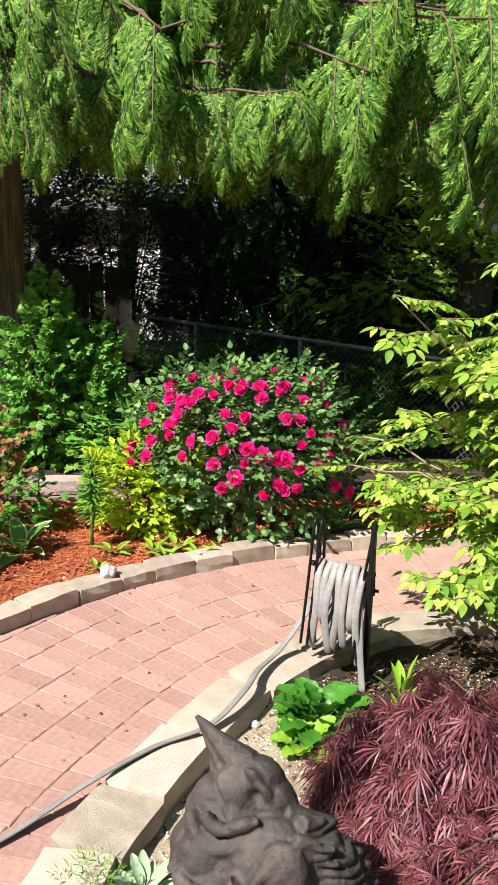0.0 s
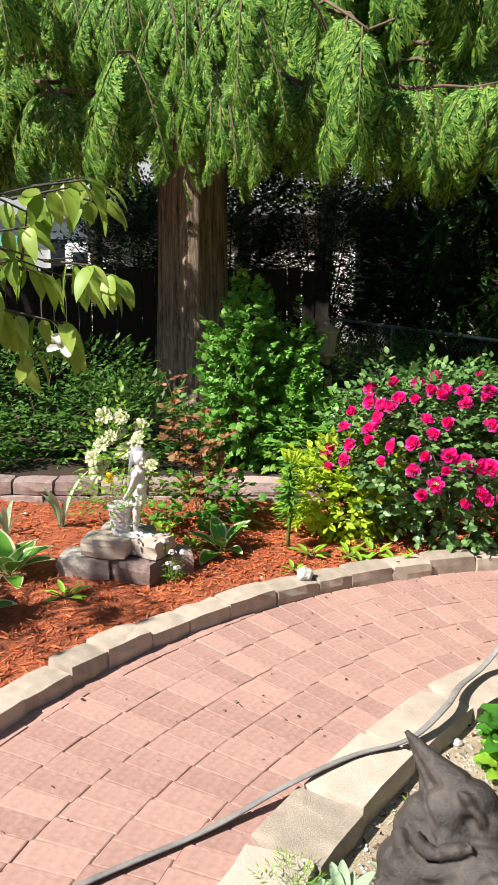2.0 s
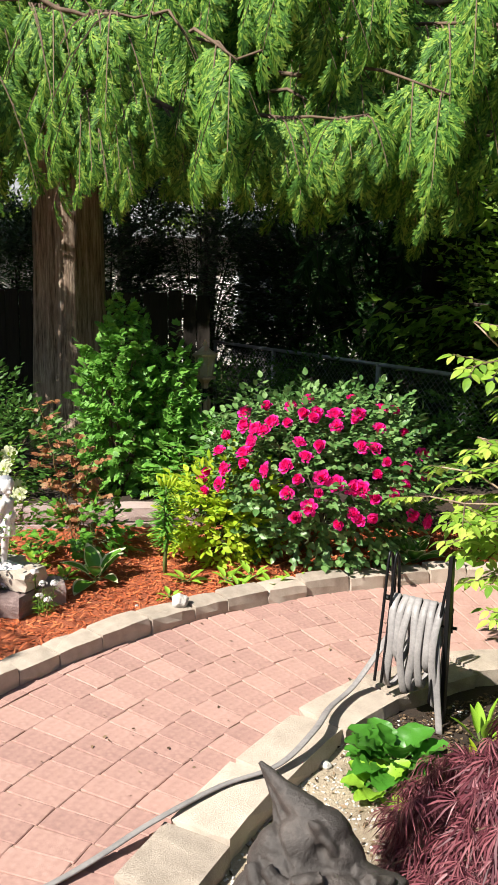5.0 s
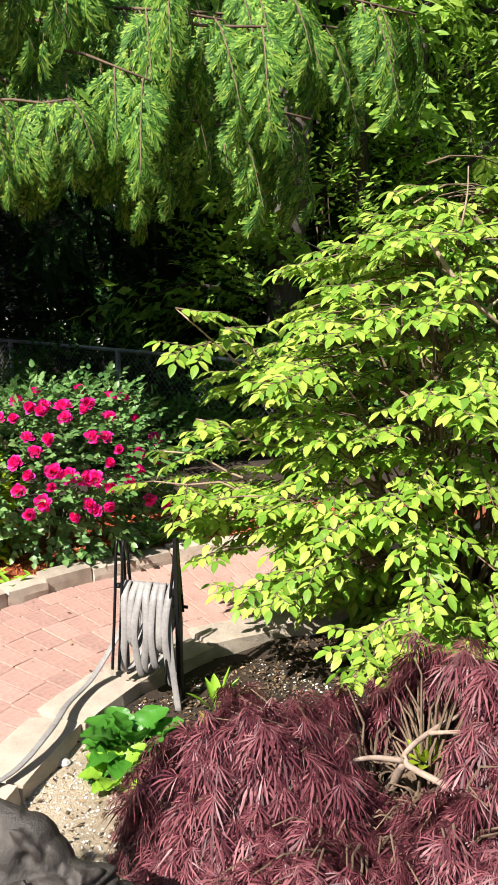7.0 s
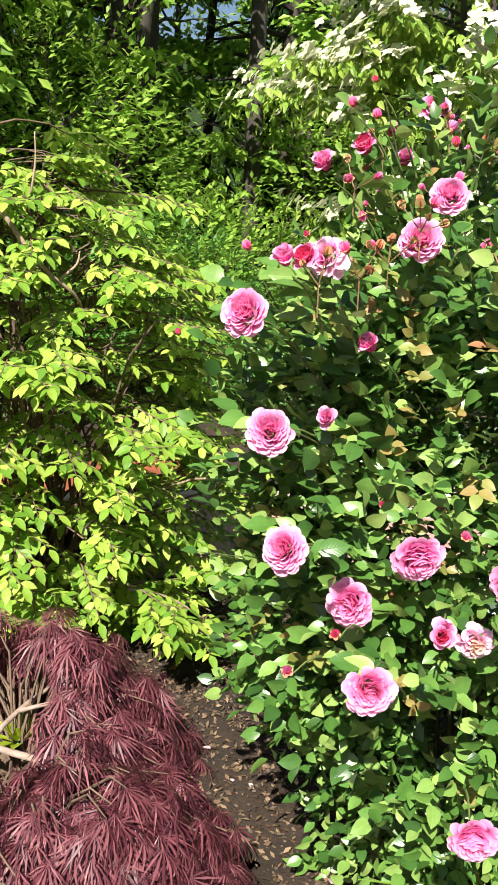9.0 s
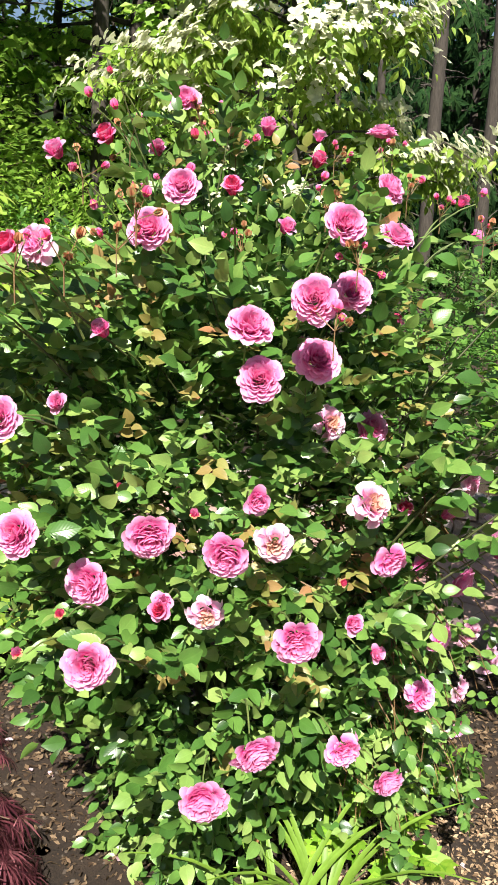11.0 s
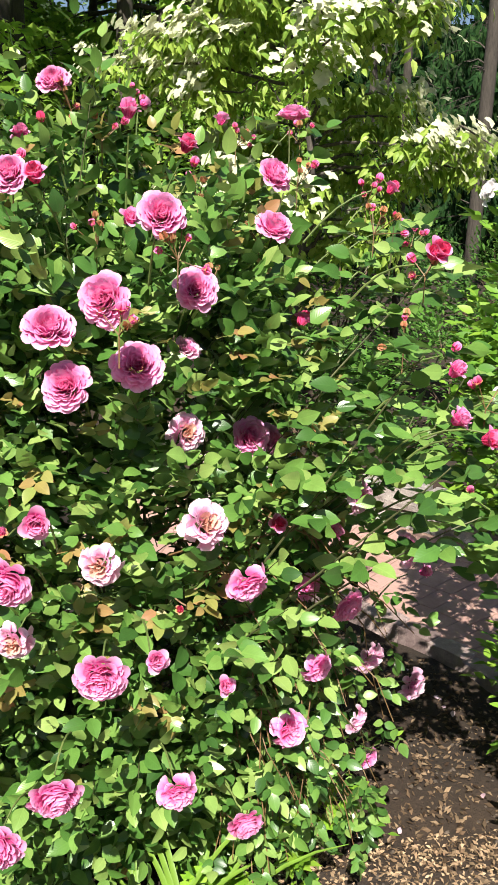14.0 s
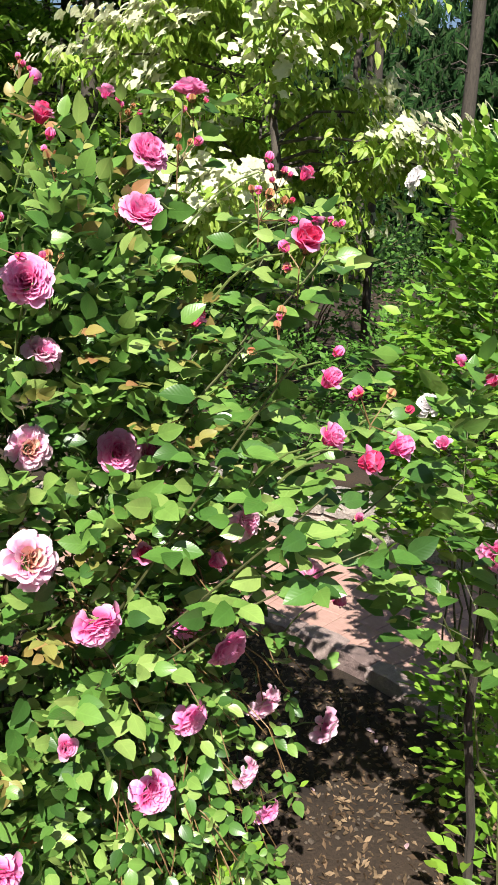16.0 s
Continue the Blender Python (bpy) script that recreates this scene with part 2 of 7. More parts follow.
# Soil darkened in its colour for shade that nothing in the scene casts.
M_SHADESOIL = surface("shade_dark_soil", (0.011, 0.007, 0.0045), (0.058, 0.036, 0.022), 5, 70, 0.95, 1.0)
M_GRIT = surface("gritty_soil", (0.2, 0.15, 0.1), (0.6, 0.5, 0.37), 6, 110, 0.95, 0.9)
M_MULCHBED = surface("red_mulch_bed", (0.2, 0.05, 0.022), (0.46, 0.125, 0.05), 14, 130, 0.95, 1.0)
M_MULCH = foliage("mulch_shreds", [(0.24, 0.055, 0.024), (0.42, 0.1, 0.04), (0.55, 0.15, 0.06), (0.6, 0.23, 0.1)], 0.0, 0.9, 0.1)
M_BRICK = surface("clay_paver", (0.27, 0.155, 0.135), (0.46, 0.295, 0.25), 8, 60, 0.9, 0.25, piece=0.18, third=(0.385, 0.228, 0.192), stretch=(1, 0.5, 0.25))
M_JOINT = surface("joint_sand", (0.22, 0.14, 0.105), (0.42, 0.28, 0.22), 12, 140, 0.95, 0.5)
M_KERB = surface("buff_stone", (0.29, 0.24, 0.195), (0.54, 0.46, 0.385), 4, 60, 0.9, 0.45, piece=0.28, third=(0.43, 0.36, 0.295), stretch=(1, 0.6, 0.42))
M_WALLBLOCK = surface("wall_block", (0.22, 0.155, 0.145), (0.52, 0.4, 0.37), 5, 40, 0.92, 1.0, piece=0.4, stretch=(1, 0.6, 0.33))
M_GREYBLOCK = surface("grey_block", (0.26, 0.23, 0.21), (0.56, 0.5, 0.45), 5, 40, 0.92, 1.0, piece=0.3, stretch=(1, 0.65, 0.42))
M_CEDARBARK = surface("cedar_bark", (0.085, 0.058, 0.041), (0.55, 0.43, 0.34), 5, 20, 0.95, 1.0, stretch=(7, 7, 0.45), third=(0.32, 0.23, 0.168), spread=(0.36, 0.64))
M_BARK = surface("tree_bark", (0.02, 0.016, 0.013), (0.085, 0.068, 0.055), 5, 24, 0.95, 1.0, stretch=(5, 5, 0.9))
M_TWIG = surface("twig_bark", (0.07, 0.045, 0.028), (0.22, 0.15, 0.1), 12, 60, 0.9, 0.4)
M_GREENSTEM = surface("green_stem", (0.06, 0.1, 0.025), (0.2, 0.26, 0.07), 12, 60, 0.6, 0.2)
M_CEDAR = foliage("cedar_sprays", [(0.04, 0.115, 0.022), (0.09, 0.23, 0.038), (0.19, 0.37, 0.055), (0.37, 0.51, 0.085)], 0.35, 0.6, 0.25)
M_WOODS = foliage("woodland_leaves", [(0.13, 0.25, 0.03), (0.25, 0.44, 0.05), (0.4, 0.58, 0.09)], 0.45, 0.5)
M_UNDER = foliage("undergrowth_leaves", [(0.04, 0.11, 0.018), (0.075, 0.18, 0.028), (0.12, 0.26, 0.045)], 0.3, 0.5)
M_CURRANT = foliage("currant_leaves", [(0.09, 0.26, 0.035), (0.15, 0.37, 0.05), (0.23, 0.47, 0.08)], 0.34, 0.5)
M_BURN = foliage("yellow_green_leaves", [(0.12, 0.26, 0.026), (0.21, 0.37, 0.04), (0.33, 0.47, 0.065), (0.46, 0.57, 0.11)], 0.34, 0.45, 0.35, rib=0.15, ribs=6.0)
M_ROSELEAF = foliage("rose_leaves", [(0.034, 0.09, 0.02), (0.08, 0.19, 0.034), (0.155, 0.29, 0.058), (0.29, 0.405, 0.11)], 0.15, 0.32, 0.5, rib=0.12)
M_ROSELEAF2 = foliage("red_rose_leaves", [(0.06, 0.15, 0.04), (0.11, 0.23, 0.06), (0.2, 0.33, 0.11)], 0.2, 0.4, 0.45, rib=0.2)
M_PINK = foliage("pale_pink_petals", [(0.9, 0.18, 0.5), (0.93, 0.26, 0.6), (0.95, 0.34, 0.68)], 0.35, 0.6, 0.2, 0.05, tip=(0.97, 0.54, 0.78))
M_PINKAGED = foliage("ageing_pink_petals", [(0.92, 0.4, 0.66), (0.94, 0.52, 0.74), (0.93, 0.62, 0.76)], 0.35, 0.6, 0.2, 0.05, tip=(0.95, 0.74, 0.84))
M_DEEPPINK = foliage("deep_pink_petals", [(0.78, 0.07, 0.2), (0.86, 0.16, 0.34)], 0.4, 0.55, 0.2, 0.05)
M_MAGENTA = foliage("magenta_petals", [(0.92, 0.018, 0.31), (0.94, 0.03, 0.39), (0.95, 0.07, 0.47)], 0.4, 0.6, 0.2, 0.05)
M_FADED = foliage("faded_petals", [(0.8, 0.5, 0.42), (0.86, 0.62, 0.5), (0.7, 0.38, 0.28)], 0.3, 0.7, 0.2)
M_MAPLE = foliage("purple_maple_leaves", [(0.06, 0.013, 0.022), (0.125, 0.03, 0.043), (0.2, 0.058, 0.073), (0.32, 0.12, 0.135)], 0.2, 0.46, 0.4)
M_YELLOW = foliage("golden_leaves", [(0.27, 0.44, 0.02), (0.42, 0.57, 0.03), (0.56, 0.66, 0.06)], 0.42, 0.5)
M_HOSTA = foliage("hosta_leaves", [(0.06, 0.2, 0.02), (0.1, 0.28, 0.03), (0.17, 0.36, 0.04)], 0.25, 0.35, 0.5)
M_RED = foliage("bronze_leaves", [(0.2, 0.075, 0.035), (0.36, 0.15, 0.07), (0.46, 0.22, 0.11), (0.2, 0.18, 0.05)], 0.3, 0.5)
M_WHITE = foliage("white_bracts", [(0.62, 0.64, 0.42), (0.74, 0.75, 0.55)], 0.35, 0.6, 0.2, 0.04)
M_DOGWOOD = foliage("dogwood_leaves", [(0.17, 0.3, 0.04), (0.3, 0.44, 0.065), (0.43, 0.55, 0.12)], 0.4, 0.45)
M_STATUE = surface("white_cast_stone", (0.55, 0.54, 0.53), (0.82, 0.81, 0.79), 14, 90, 0.75, 0.3)
M_GARGOYLE = surface("dark_cast_stone", (0.02, 0.016, 0.014), (0.12, 0.1, 0.09), 9, 45, 0.55, 0.7, third=(0.05, 0.042, 0.038))
M_BLACK = plain("black_metal", (0.015, 0.015, 0.017), 0.4, 0.6)
M_HOSE = surface("grey_hose", (0.16, 0.15, 0.15), (0.33, 0.31, 0.3), 10, 80, 0.5, 0.1)
# Weathered wood, darkened in colour for the cedar's deep shade.
M_FENCEWOOD = surface("weathered_fence_shade_dark", (0.018, 0.014, 0.011), (0.075, 0.058, 0.045), 6, 40, 0.9, 0.5, stretch=(6, 6, 0.6))
M_GALV = surface("galvanised_wire", (0.25, 0.26, 0.27), (0.5, 0.51, 0.52), 10, 60, 0.45, 0.1, metal=0.7)
M_DEBRIS = foliage("dry_leaf_litter", [(0.04, 0.025, 0.016), (0.12, 0.08, 0.05), (0.3, 0.21, 0.13), (0.08, 0.055, 0.035), (0.2, 0.13, 0.08)], 0.1, 0.85, 0.1)
M_PEBBLE = surface("pebbles", (0.3, 0.28, 0.26), (0.75, 0.72, 0.68), 30, 120, 0.9, 0.3)
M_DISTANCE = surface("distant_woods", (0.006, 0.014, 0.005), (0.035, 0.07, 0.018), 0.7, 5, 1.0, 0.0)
M_PINKDEEP = foliage("rose_pink_petals", [(0.88, 0.09, 0.36), (0.91, 0.16, 0.48)], 0.35, 0.6, 0.2, 0.05, tip=(0.95, 0.44, 0.7))
M_WHITEPETAL = foliage("white_petals", [(0.8, 0.76, 0.76), (0.86, 0.83, 0.84)], 0.3, 0.6, 0.2, 0.04)
M_FRESH = foliage("fresh_green_leaves", [(0.1, 0.24, 0.025), (0.17, 0.34, 0.035), (0.27, 0.44, 0.05)], 0.3, 0.45)
M_STRAP = foliage("strap_leaves", [(0.1, 0.22, 0.03), (0.18, 0.32, 0.04), (0.28, 0.42, 0.07)], 0.25, 0.45)
M_HOSTALIGHT = foliage("light_green_leaves", [(0.16, 0.36, 0.03), (0.25, 0.46, 0.04), (0.34, 0.52, 0.06)], 0.3, 0.45)
M_CREAM = foliage("cream_leaf_margin", [(0.62, 0.66, 0.36), (0.74, 0.76, 0.5)], 0.3, 0.45)
M_SILVER = foliage("silver_green_leaves", [(0.22, 0.33, 0.2), (0.32, 0.44, 0.28), (0.42, 0.52, 0.36)], 0.2, 0.7, 0.2)
M_REDSTEM = surface("reddish_stem", (0.1, 0.045, 0.025), (0.26, 0.17, 0.06), 12, 60, 0.6, 0.2)
M_MAGENTADEEP = foliage("deep_magenta_petals", [(0.88, 0.012, 0.23), (0.92, 0.02, 0.3)], 0.4, 0.55, 0.2, 0.05)
M_YELLOWPETAL = foliage("yellow_petals", [(0.85, 0.6, 0.02), (0.9, 0.7, 0.05)], 0.3, 0.6, 0.2, 0.05)
M_BRASS = surface("aged_brown_metal", (0.3, 0.22, 0.12), (0.6, 0.47, 0.3), 14, 70, 0.6, 0.3, metal=0.05)
M_GLASS = nodes_of("lantern_glass")[0]
M_GLASS.node_tree.nodes["Principled BSDF"].inputs["Base Color"].default_value = (0.7, 0.6, 0.42, 1)
M_GLASS.node_tree.nodes["Principled BSDF"].inputs["Transmission Weight"].default_value = 0.35
M_GLASS.node_tree.nodes["Principled BSDF"].inputs["Roughness"].default_value = 0.15
M_SIDING = surface("pale_siding", (0.55, 0.55, 0.54), (0.7, 0.7, 0.69), 2, 20, 0.8, 0.1)
M_BEIGE = surface("beige_siding", (0.6, 0.55, 0.5), (0.78, 0.73, 0.68), 2, 20, 0.8, 0.1)
M_ROOF = surface("grey_shingles", (0.14, 0.15, 0.16), (0.3, 0.31, 0.33), 3, 30, 0.9, 0.3)
M_GREENROOF = surface("green_metal_roof", (0.05, 0.22, 0.16), (0.1, 0.34, 0.26), 3, 30, 0.5, 0.1)
M_TRIM = plain("white_trim", (0.8, 0.8, 0.8), 0.6)
M_PANE = plain("dark_pane", (0.03, 0.035, 0.04), 0.1)
M_CONIFER = foliage("dark_conifer_sprays", [(0.011, 0.034, 0.011), (0.024, 0.062, 0.019), (0.045, 0.098, 0.028)], 0.2, 0.8, 0.05)
M_GREYBARK = surface("grey_bark", (0.04, 0.034, 0.028), (0.14, 0.12, 0.1), 5, 24, 0.95, 0.8, stretch=(5, 5, 1.2))
M_MIDBARK = surface("dull_bark", (0.024, 0.02, 0.016), (0.09, 0.075, 0.062), 5, 24, 0.95, 0.8, stretch=(5, 5, 1.0))
M_PEBBLESOIL = surface("earth_crumbs", (0.04, 0.028, 0.02), (0.16, 0.125, 0.095), 30, 120, 0.95, 0.3)
M_PINKPALE = foliage("fallen_petal_pink", [(0.75, 0.5, 0.58), (0.84, 0.68, 0.74)], 0.2, 0.7, 0.2, 0.04)
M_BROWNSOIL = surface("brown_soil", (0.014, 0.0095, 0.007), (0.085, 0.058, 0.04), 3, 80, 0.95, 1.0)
M_CHIPS = foliage("tan_bark_chips", [(0.13, 0.085, 0.05), (0.32, 0.22, 0.135), (0.52, 0.38, 0.24), (0.22, 0.14, 0.085)], 0.0, 0.9, 0.1)
M_HAIR = surface("grey_painted_stone", (0.2, 0.21, 0.24), (0.36, 0.37, 0.4), 14, 90, 0.7, 0.3)
M_DARKSTEM = surface("dark_green_stem", (0.04, 0.045, 0.018), (0.12, 0.13, 0.045), 12, 60, 0.6, 0.2)
M_BRONZELEAF = foliage("young_rose_leaves", [(0.2, 0.22, 0.05), (0.34, 0.26, 0.08), (0.3, 0.36, 0.09), (0.42, 0.2, 0.1)], 0.3, 0.38, 0.45, rib=0.12)
M_PEACH = foliage("peach_sepals", [(0.62, 0.24, 0.14), (0.7, 0.36, 0.2), (0.4, 0.4, 0.14)], 0.25, 0.55, 0.3, 0.05)
M_EVERGREEN = foliage("dark_evergreen_leaves", [(0.02, 0.05, 0.018), (0.04, 0.085, 0.028), (0.09, 0.15, 0.055)], 0.2, 0.4, 0.4)
M_PRIMROSE = foliage("primrose_leaves", [(0.035, 0.15, 0.015), (0.06, 0.22, 0.022), (0.1, 0.3, 0.035)], 0.25, 0.4, 0.5)
M_LUSH = foliage("lush_undergrowth_leaves", [(0.05, 0.14, 0.02), (0.09, 0.22, 0.032), (0.14, 0.3, 0.05)], 0.3, 0.5)

# ---- ground, path, walls ----
CX, CY = 1.68, 1.64
UP = np.array([0, 0, 1.0])


def ring_pt(deg, r, z=0.0):
    a = math.radians(deg)
    return np.array([CX + r * math.cos(a), CY + r * math.sin(a), z])


def inner_edge(deg):
    """Radius of the path's inner edge."""
    at = [0, 60, 110, 127, 136, 146, 156, 163, 171, 200, 360]
    rad = [2.17, 2.2, 2.24, 2.24, 2.19, 2.12, 2.07, 2.09, 2.13, 2.17, 2.17]
    return float(np.mean([np.interp((deg + k) % 360, at, rad) for k in (-9, -6, -3, 0, 3, 6, 9)]))


def wall_line(x):
    """How far back the low wall behind the mulch stands."""
    return 5.24 + 0.3 * (x + 1.25) if x < -0.9 else 5.35 + min(0.25, 0.2 * (x + 0.9))


def ground_height(x, y):
    r = math.hypot(x - CX, y - CY)
    back = min(1, max(0, (y - wall_line(x) - 0.02) / 0.25))
    side = min(1, max(0, (r - 3.45) / 0.25)) if x > 3.2 and y < 4.2 else 0
    return -0.12 + 0.24 * max(back, side) + lumps(x, y, 0.04, 1.0)


OUTER = 3.16


def lumps(x, y, amp, scale):
    return amp * noise.noise(Vector((x * scale, y * scale, 3.1)))


def sheet(name, fn_lo, fn_hi, a0, a1, na, nr, z, amp, mat, label, kind="structure"):
    """A piece of ground between two radii round the middle of the garden."""
    mb = Mesher()
    V = []
    for i in range(na + 1):
        d = a0 + (a1 - a0) * i / na
        lo, hi = fn_lo(d), fn_hi(d)
        for j in range(nr + 1):
            p = ring_pt(d, lo + (hi - lo) * j / nr)
            V.append((p[0], p[1], z + lumps(p[0], p[1], amp, 2.5) + lumps(p[0], p[1], amp * 0.5, 9)))
    F = [(i * (nr + 1) + j, (i + 1) * (nr + 1) + j, (i + 1) * (nr + 1) + j + 1, i * (nr + 1) + j + 1) for i in range(na) for j in range(nr)]
    F = [f[::-1] for f in F]
    mb.add(V, F)
    return tagged(part(name, mb, mat, smooth=True), label, "ground", kind=kind)


REACH = {}


def mulch_reach(d):
    """The mulch ends at the low wall."""
    d = round(d * 2) / 2
    if d in REACH:
        return REACH[d]
    r = OUTER + 0.1
    while r < 6.2:
        p = ring_pt(d, r)
        if p[1] > wall_line(p[0]):
            break
        r += 0.03
    REACH[d] = r
    return r


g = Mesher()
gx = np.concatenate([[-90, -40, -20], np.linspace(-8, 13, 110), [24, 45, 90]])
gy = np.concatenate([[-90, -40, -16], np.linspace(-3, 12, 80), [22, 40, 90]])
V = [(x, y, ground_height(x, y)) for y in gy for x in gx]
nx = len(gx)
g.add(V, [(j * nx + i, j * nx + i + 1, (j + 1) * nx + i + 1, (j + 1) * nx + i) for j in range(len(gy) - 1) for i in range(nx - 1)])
# Takes the same shade-darkened soil colour as the inner bed.
tagged(part("ground", g, M_SHADESOIL, smooth=True), "dark bare woodland soil under the trees", "ground", kind="structure")
sheet("soil_bed", lambda d: 1.0, lambda d: inner_edge(d) - 0.15, 138, 260, 60, 26, -0.035, 0.02, M_GRIT, "dry gritty tan soil with small stones")
# Shaded part of the bed: the dark colour stands in for the shade.
sheet("shaded_bed", lambda d: 0.02, lambda d: 0.65 if d < -38 else inner_edge(d) - 0.15 if d < 138 else 1.05, -100, 260, 120, 26, -0.03, 0.03, M_SHADESOIL, "crumbly soil with fallen petals, its shade put into the dark colour")
# Sunlit part of the same bed, coloured a tone lighter.
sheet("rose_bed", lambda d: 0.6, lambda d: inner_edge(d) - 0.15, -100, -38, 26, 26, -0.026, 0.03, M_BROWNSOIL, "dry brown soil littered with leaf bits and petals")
sheet("mulch_bed", lambda d: OUTER + 0.05, lambda d: mulch_reach(d), 62, 215, 120, 30, 0.03, 0.025, M_MULCHBED, "shredded red bark mulch bed")
path_bed = sheet("path", lambda d: inner_edge(d) - 0.05, lambda d: OUTER + 0.06, 0, 360, 160, 6, -0.0055, 0.0, M_JOINT, "curving path of weathered red clay pavers")
path_bed["category"] = "path"


def kerb_stones(name, radius, width, height, length, z0, mat, label, seed, skip=None, slim=None):
    r = np.random.default_rng(seed)
    top = empty(name, label=label, category="kerb", kind="structure")
    shapes = [Mesher().add(*stone_tmpl(r, (1, 0.6, 0.42), 0.011, 0.014)).mesh("stone", mat) for _ in range(5)]
    greys = [Mesher().add(*stone_tmpl(r, (1, 0.6, 0.42), 0.011, 0.014)).mesh("stone", M_WALLBLOCK) for _ in range(5)]
    d = 0.0
    while d < 358:
        if skip and (d < skip[0] or d > skip[1]):
            d += 1.0
            continue
        low = slim is not None and (d > slim[1] or d < slim[0])
        ln = length * r.uniform(0.75, 1.25) * (0.6 if low else 1)
        rad = radius(d) + (0.04 if low else 0)
        step = math.degrees(ln / rad)
        ends = [ring_pt(e, radius(e) + (0.04 if low else 0), z0) for e in (d, d + step)]
        p, way = (ends[0] + ends[1]) / 2, ends[1] - ends[0]
        ln = float(np.hypot(way[0], way[1]))
        ob = part("stone", (greys if low else shapes)[r.integers(5)], mat, top)
        ob.location = p + [0, 0, r.normal(0, 0.004)]
        ob.rotation_euler = (r.normal(0, 0.02), r.normal(0, 0.02), math.atan2(way[1], way[0]) + r.normal(0, 0.015) + (math.pi if r.random() < 0.5 else 0))
        ob.scale = (ln * 1.0, width * r.uniform(0.92, 1.08) * (0.5 if low else 1), height * r.uniform(0.95, 1.06) * (0.82 if low else 1))
        d += step * 1.003
    return top


kerb_stones("outer_kerb", lambda d: OUTER + 0.065, 0.15, 0.135, 0.24, -0.06, M_KERB, "row of rough buff concrete edging stones", 3, (42, 325))
kerb_stones("inner_kerb", lambda d: inner_edge(d) - 0.1, 0.22, 0.15, 0.36, -0.11, M_KERB, "row of broad flat buff edging stones, small and greyer beyond the rose", 4, None, (85, 290))


# ---- plants ----
def bush(name, x, y, z0, rx, ry, h, twigs, per, size, tmpl, mat, label, category="shrub", flat=0.4, twig=0.16, inner=0.45, droop=0.0,
         seed=1, stem=M_TWIG, stems=16, lumpy=0.2, low=-0.55, top=None, thick=0.008, spread=0.8, rise=0.25, power=0.4, layers=0.0, hollow=None, foot=1.0, clear=(), outw=0.5, tumble=1.0):
    """A shrub: stems from its base, twigs in a lumpy dome, and leaves in two ranks along every twig."""
    r = np.random.default_rng(seed)
    ob = empty(name, x, y, z0, label, category)
    U = sphere_dirs(twigs * 3, r)
    U = U[U[:, 2] > low][:twigs]
    n = len(U)
    lump = np.array([1 + lumpy * noise.noise(Vector(u * 2.4) + Vector((seed * 7.3, 0, 0))) * 1.6 for u in U])
    R = (inner + (1 - inner) * r.random(n) ** power) * lump
    C = np.array([0, 0, h * 0.48])
    P = C + U * R[:, None] * np.array([rx, ry, h * 0.52])
    P[:, :2] *= (foot + (1 - foot) * np.clip(P[:, 2:] / (0.5 * h), 0, 1))
    if layers:
        P[:, 2] = np.round(P[:, 2] / layers + 0.5 * np.sin(3 * U[:, 0] + 2 * U[:, 1]) + 0.4 * np.sin(7 * U[:, 0] - 5 * U[:, 1])) * layers + r.normal(0, layers * 0.22, n)
    P[:, 2] = np.maximum(P[:, 2], 0.04)
    if hollow is not None:
        keep = np.linalg.norm((P - hollow[0]) / hollow[1], axis=1) > 1
        U, P, lump, R = U[keep], P[keep], lump[keep], R[keep]
        n = len(P)
    D = unit(U * [1, 1, 1 - flat] + r.normal(0, 0.35, (n, 3)) * [1, 1, 1 - flat * 0.7] + [0, 0, rise - droop])
    mb = Mesher()
    pts, dirs, nor, siz = [], [], [], []
    for k in range(per):
        t = (k + 0.6) / per
        side = unit(np.cross(D, UP) + 1e-6) * (1 if k % 2 else -1)
        tip = 1.0 if k == per - 1 else 0.0
        base = P + D * (t * twig) - UP * (droop * 0.1 * t * twig)
        d = unit(D * (0.75 + tip) + side * spread * (1 - tip) + r.normal(0, 0.18, (n, 3)) - UP * droop * 0.5)
        pts.append(base)
        dirs.append(d)
        nor.append(unit(UP * (0.6 + flat) + U * outw + r.normal(0, 0.3 * (1.3 - flat) * tumble, (n, 3))))
        siz.append(size * r.uniform(0.65, 1.2, n))
    pts, dirs, nor, siz = (np.concatenate(q) for q in (pts, dirs, nor, siz))
    for q, gap in clear:
        keep = np.linalg.norm(pts + dirs * size * 0.5 - (np.array(q) - [x, y, z0]), axis=1) > gap
        pts, dirs, nor, siz = pts[keep], dirs[keep], nor[keep], siz[keep]
    X, Y, Z = axes(dirs, nor)
    mb.scatter(tmpl, pts, X, Y, Z, siz)
    part("foliage", mb, mat, ob, smooth=True)["kind"] = "stuff"
    if stems:
        sm = Mesher()
        for i in r.choice(n, min(n, stems), replace=False):
            b = r.normal(0, 0.05, 3) * [1, 1, 0]
            q = bend(b, P[i], 0.06 * h, 0.015, 7, r)
            tube(sm, q, np.linspace(thick, thick * 0.35, 7), 5)
        for i in r.choice(n, min(n, stems * 6), replace=False):
            tube(sm, [P[i] - D[i] * twig * 0.7, P[i] + D[i] * twig * 0.5, P[i] + D[i] * twig], [thick * 0.3, thick * 0.22, thick * 0.1], 4)
        part("branchwork", sm, stem, ob)["kind"] = "stuff"
    return ob


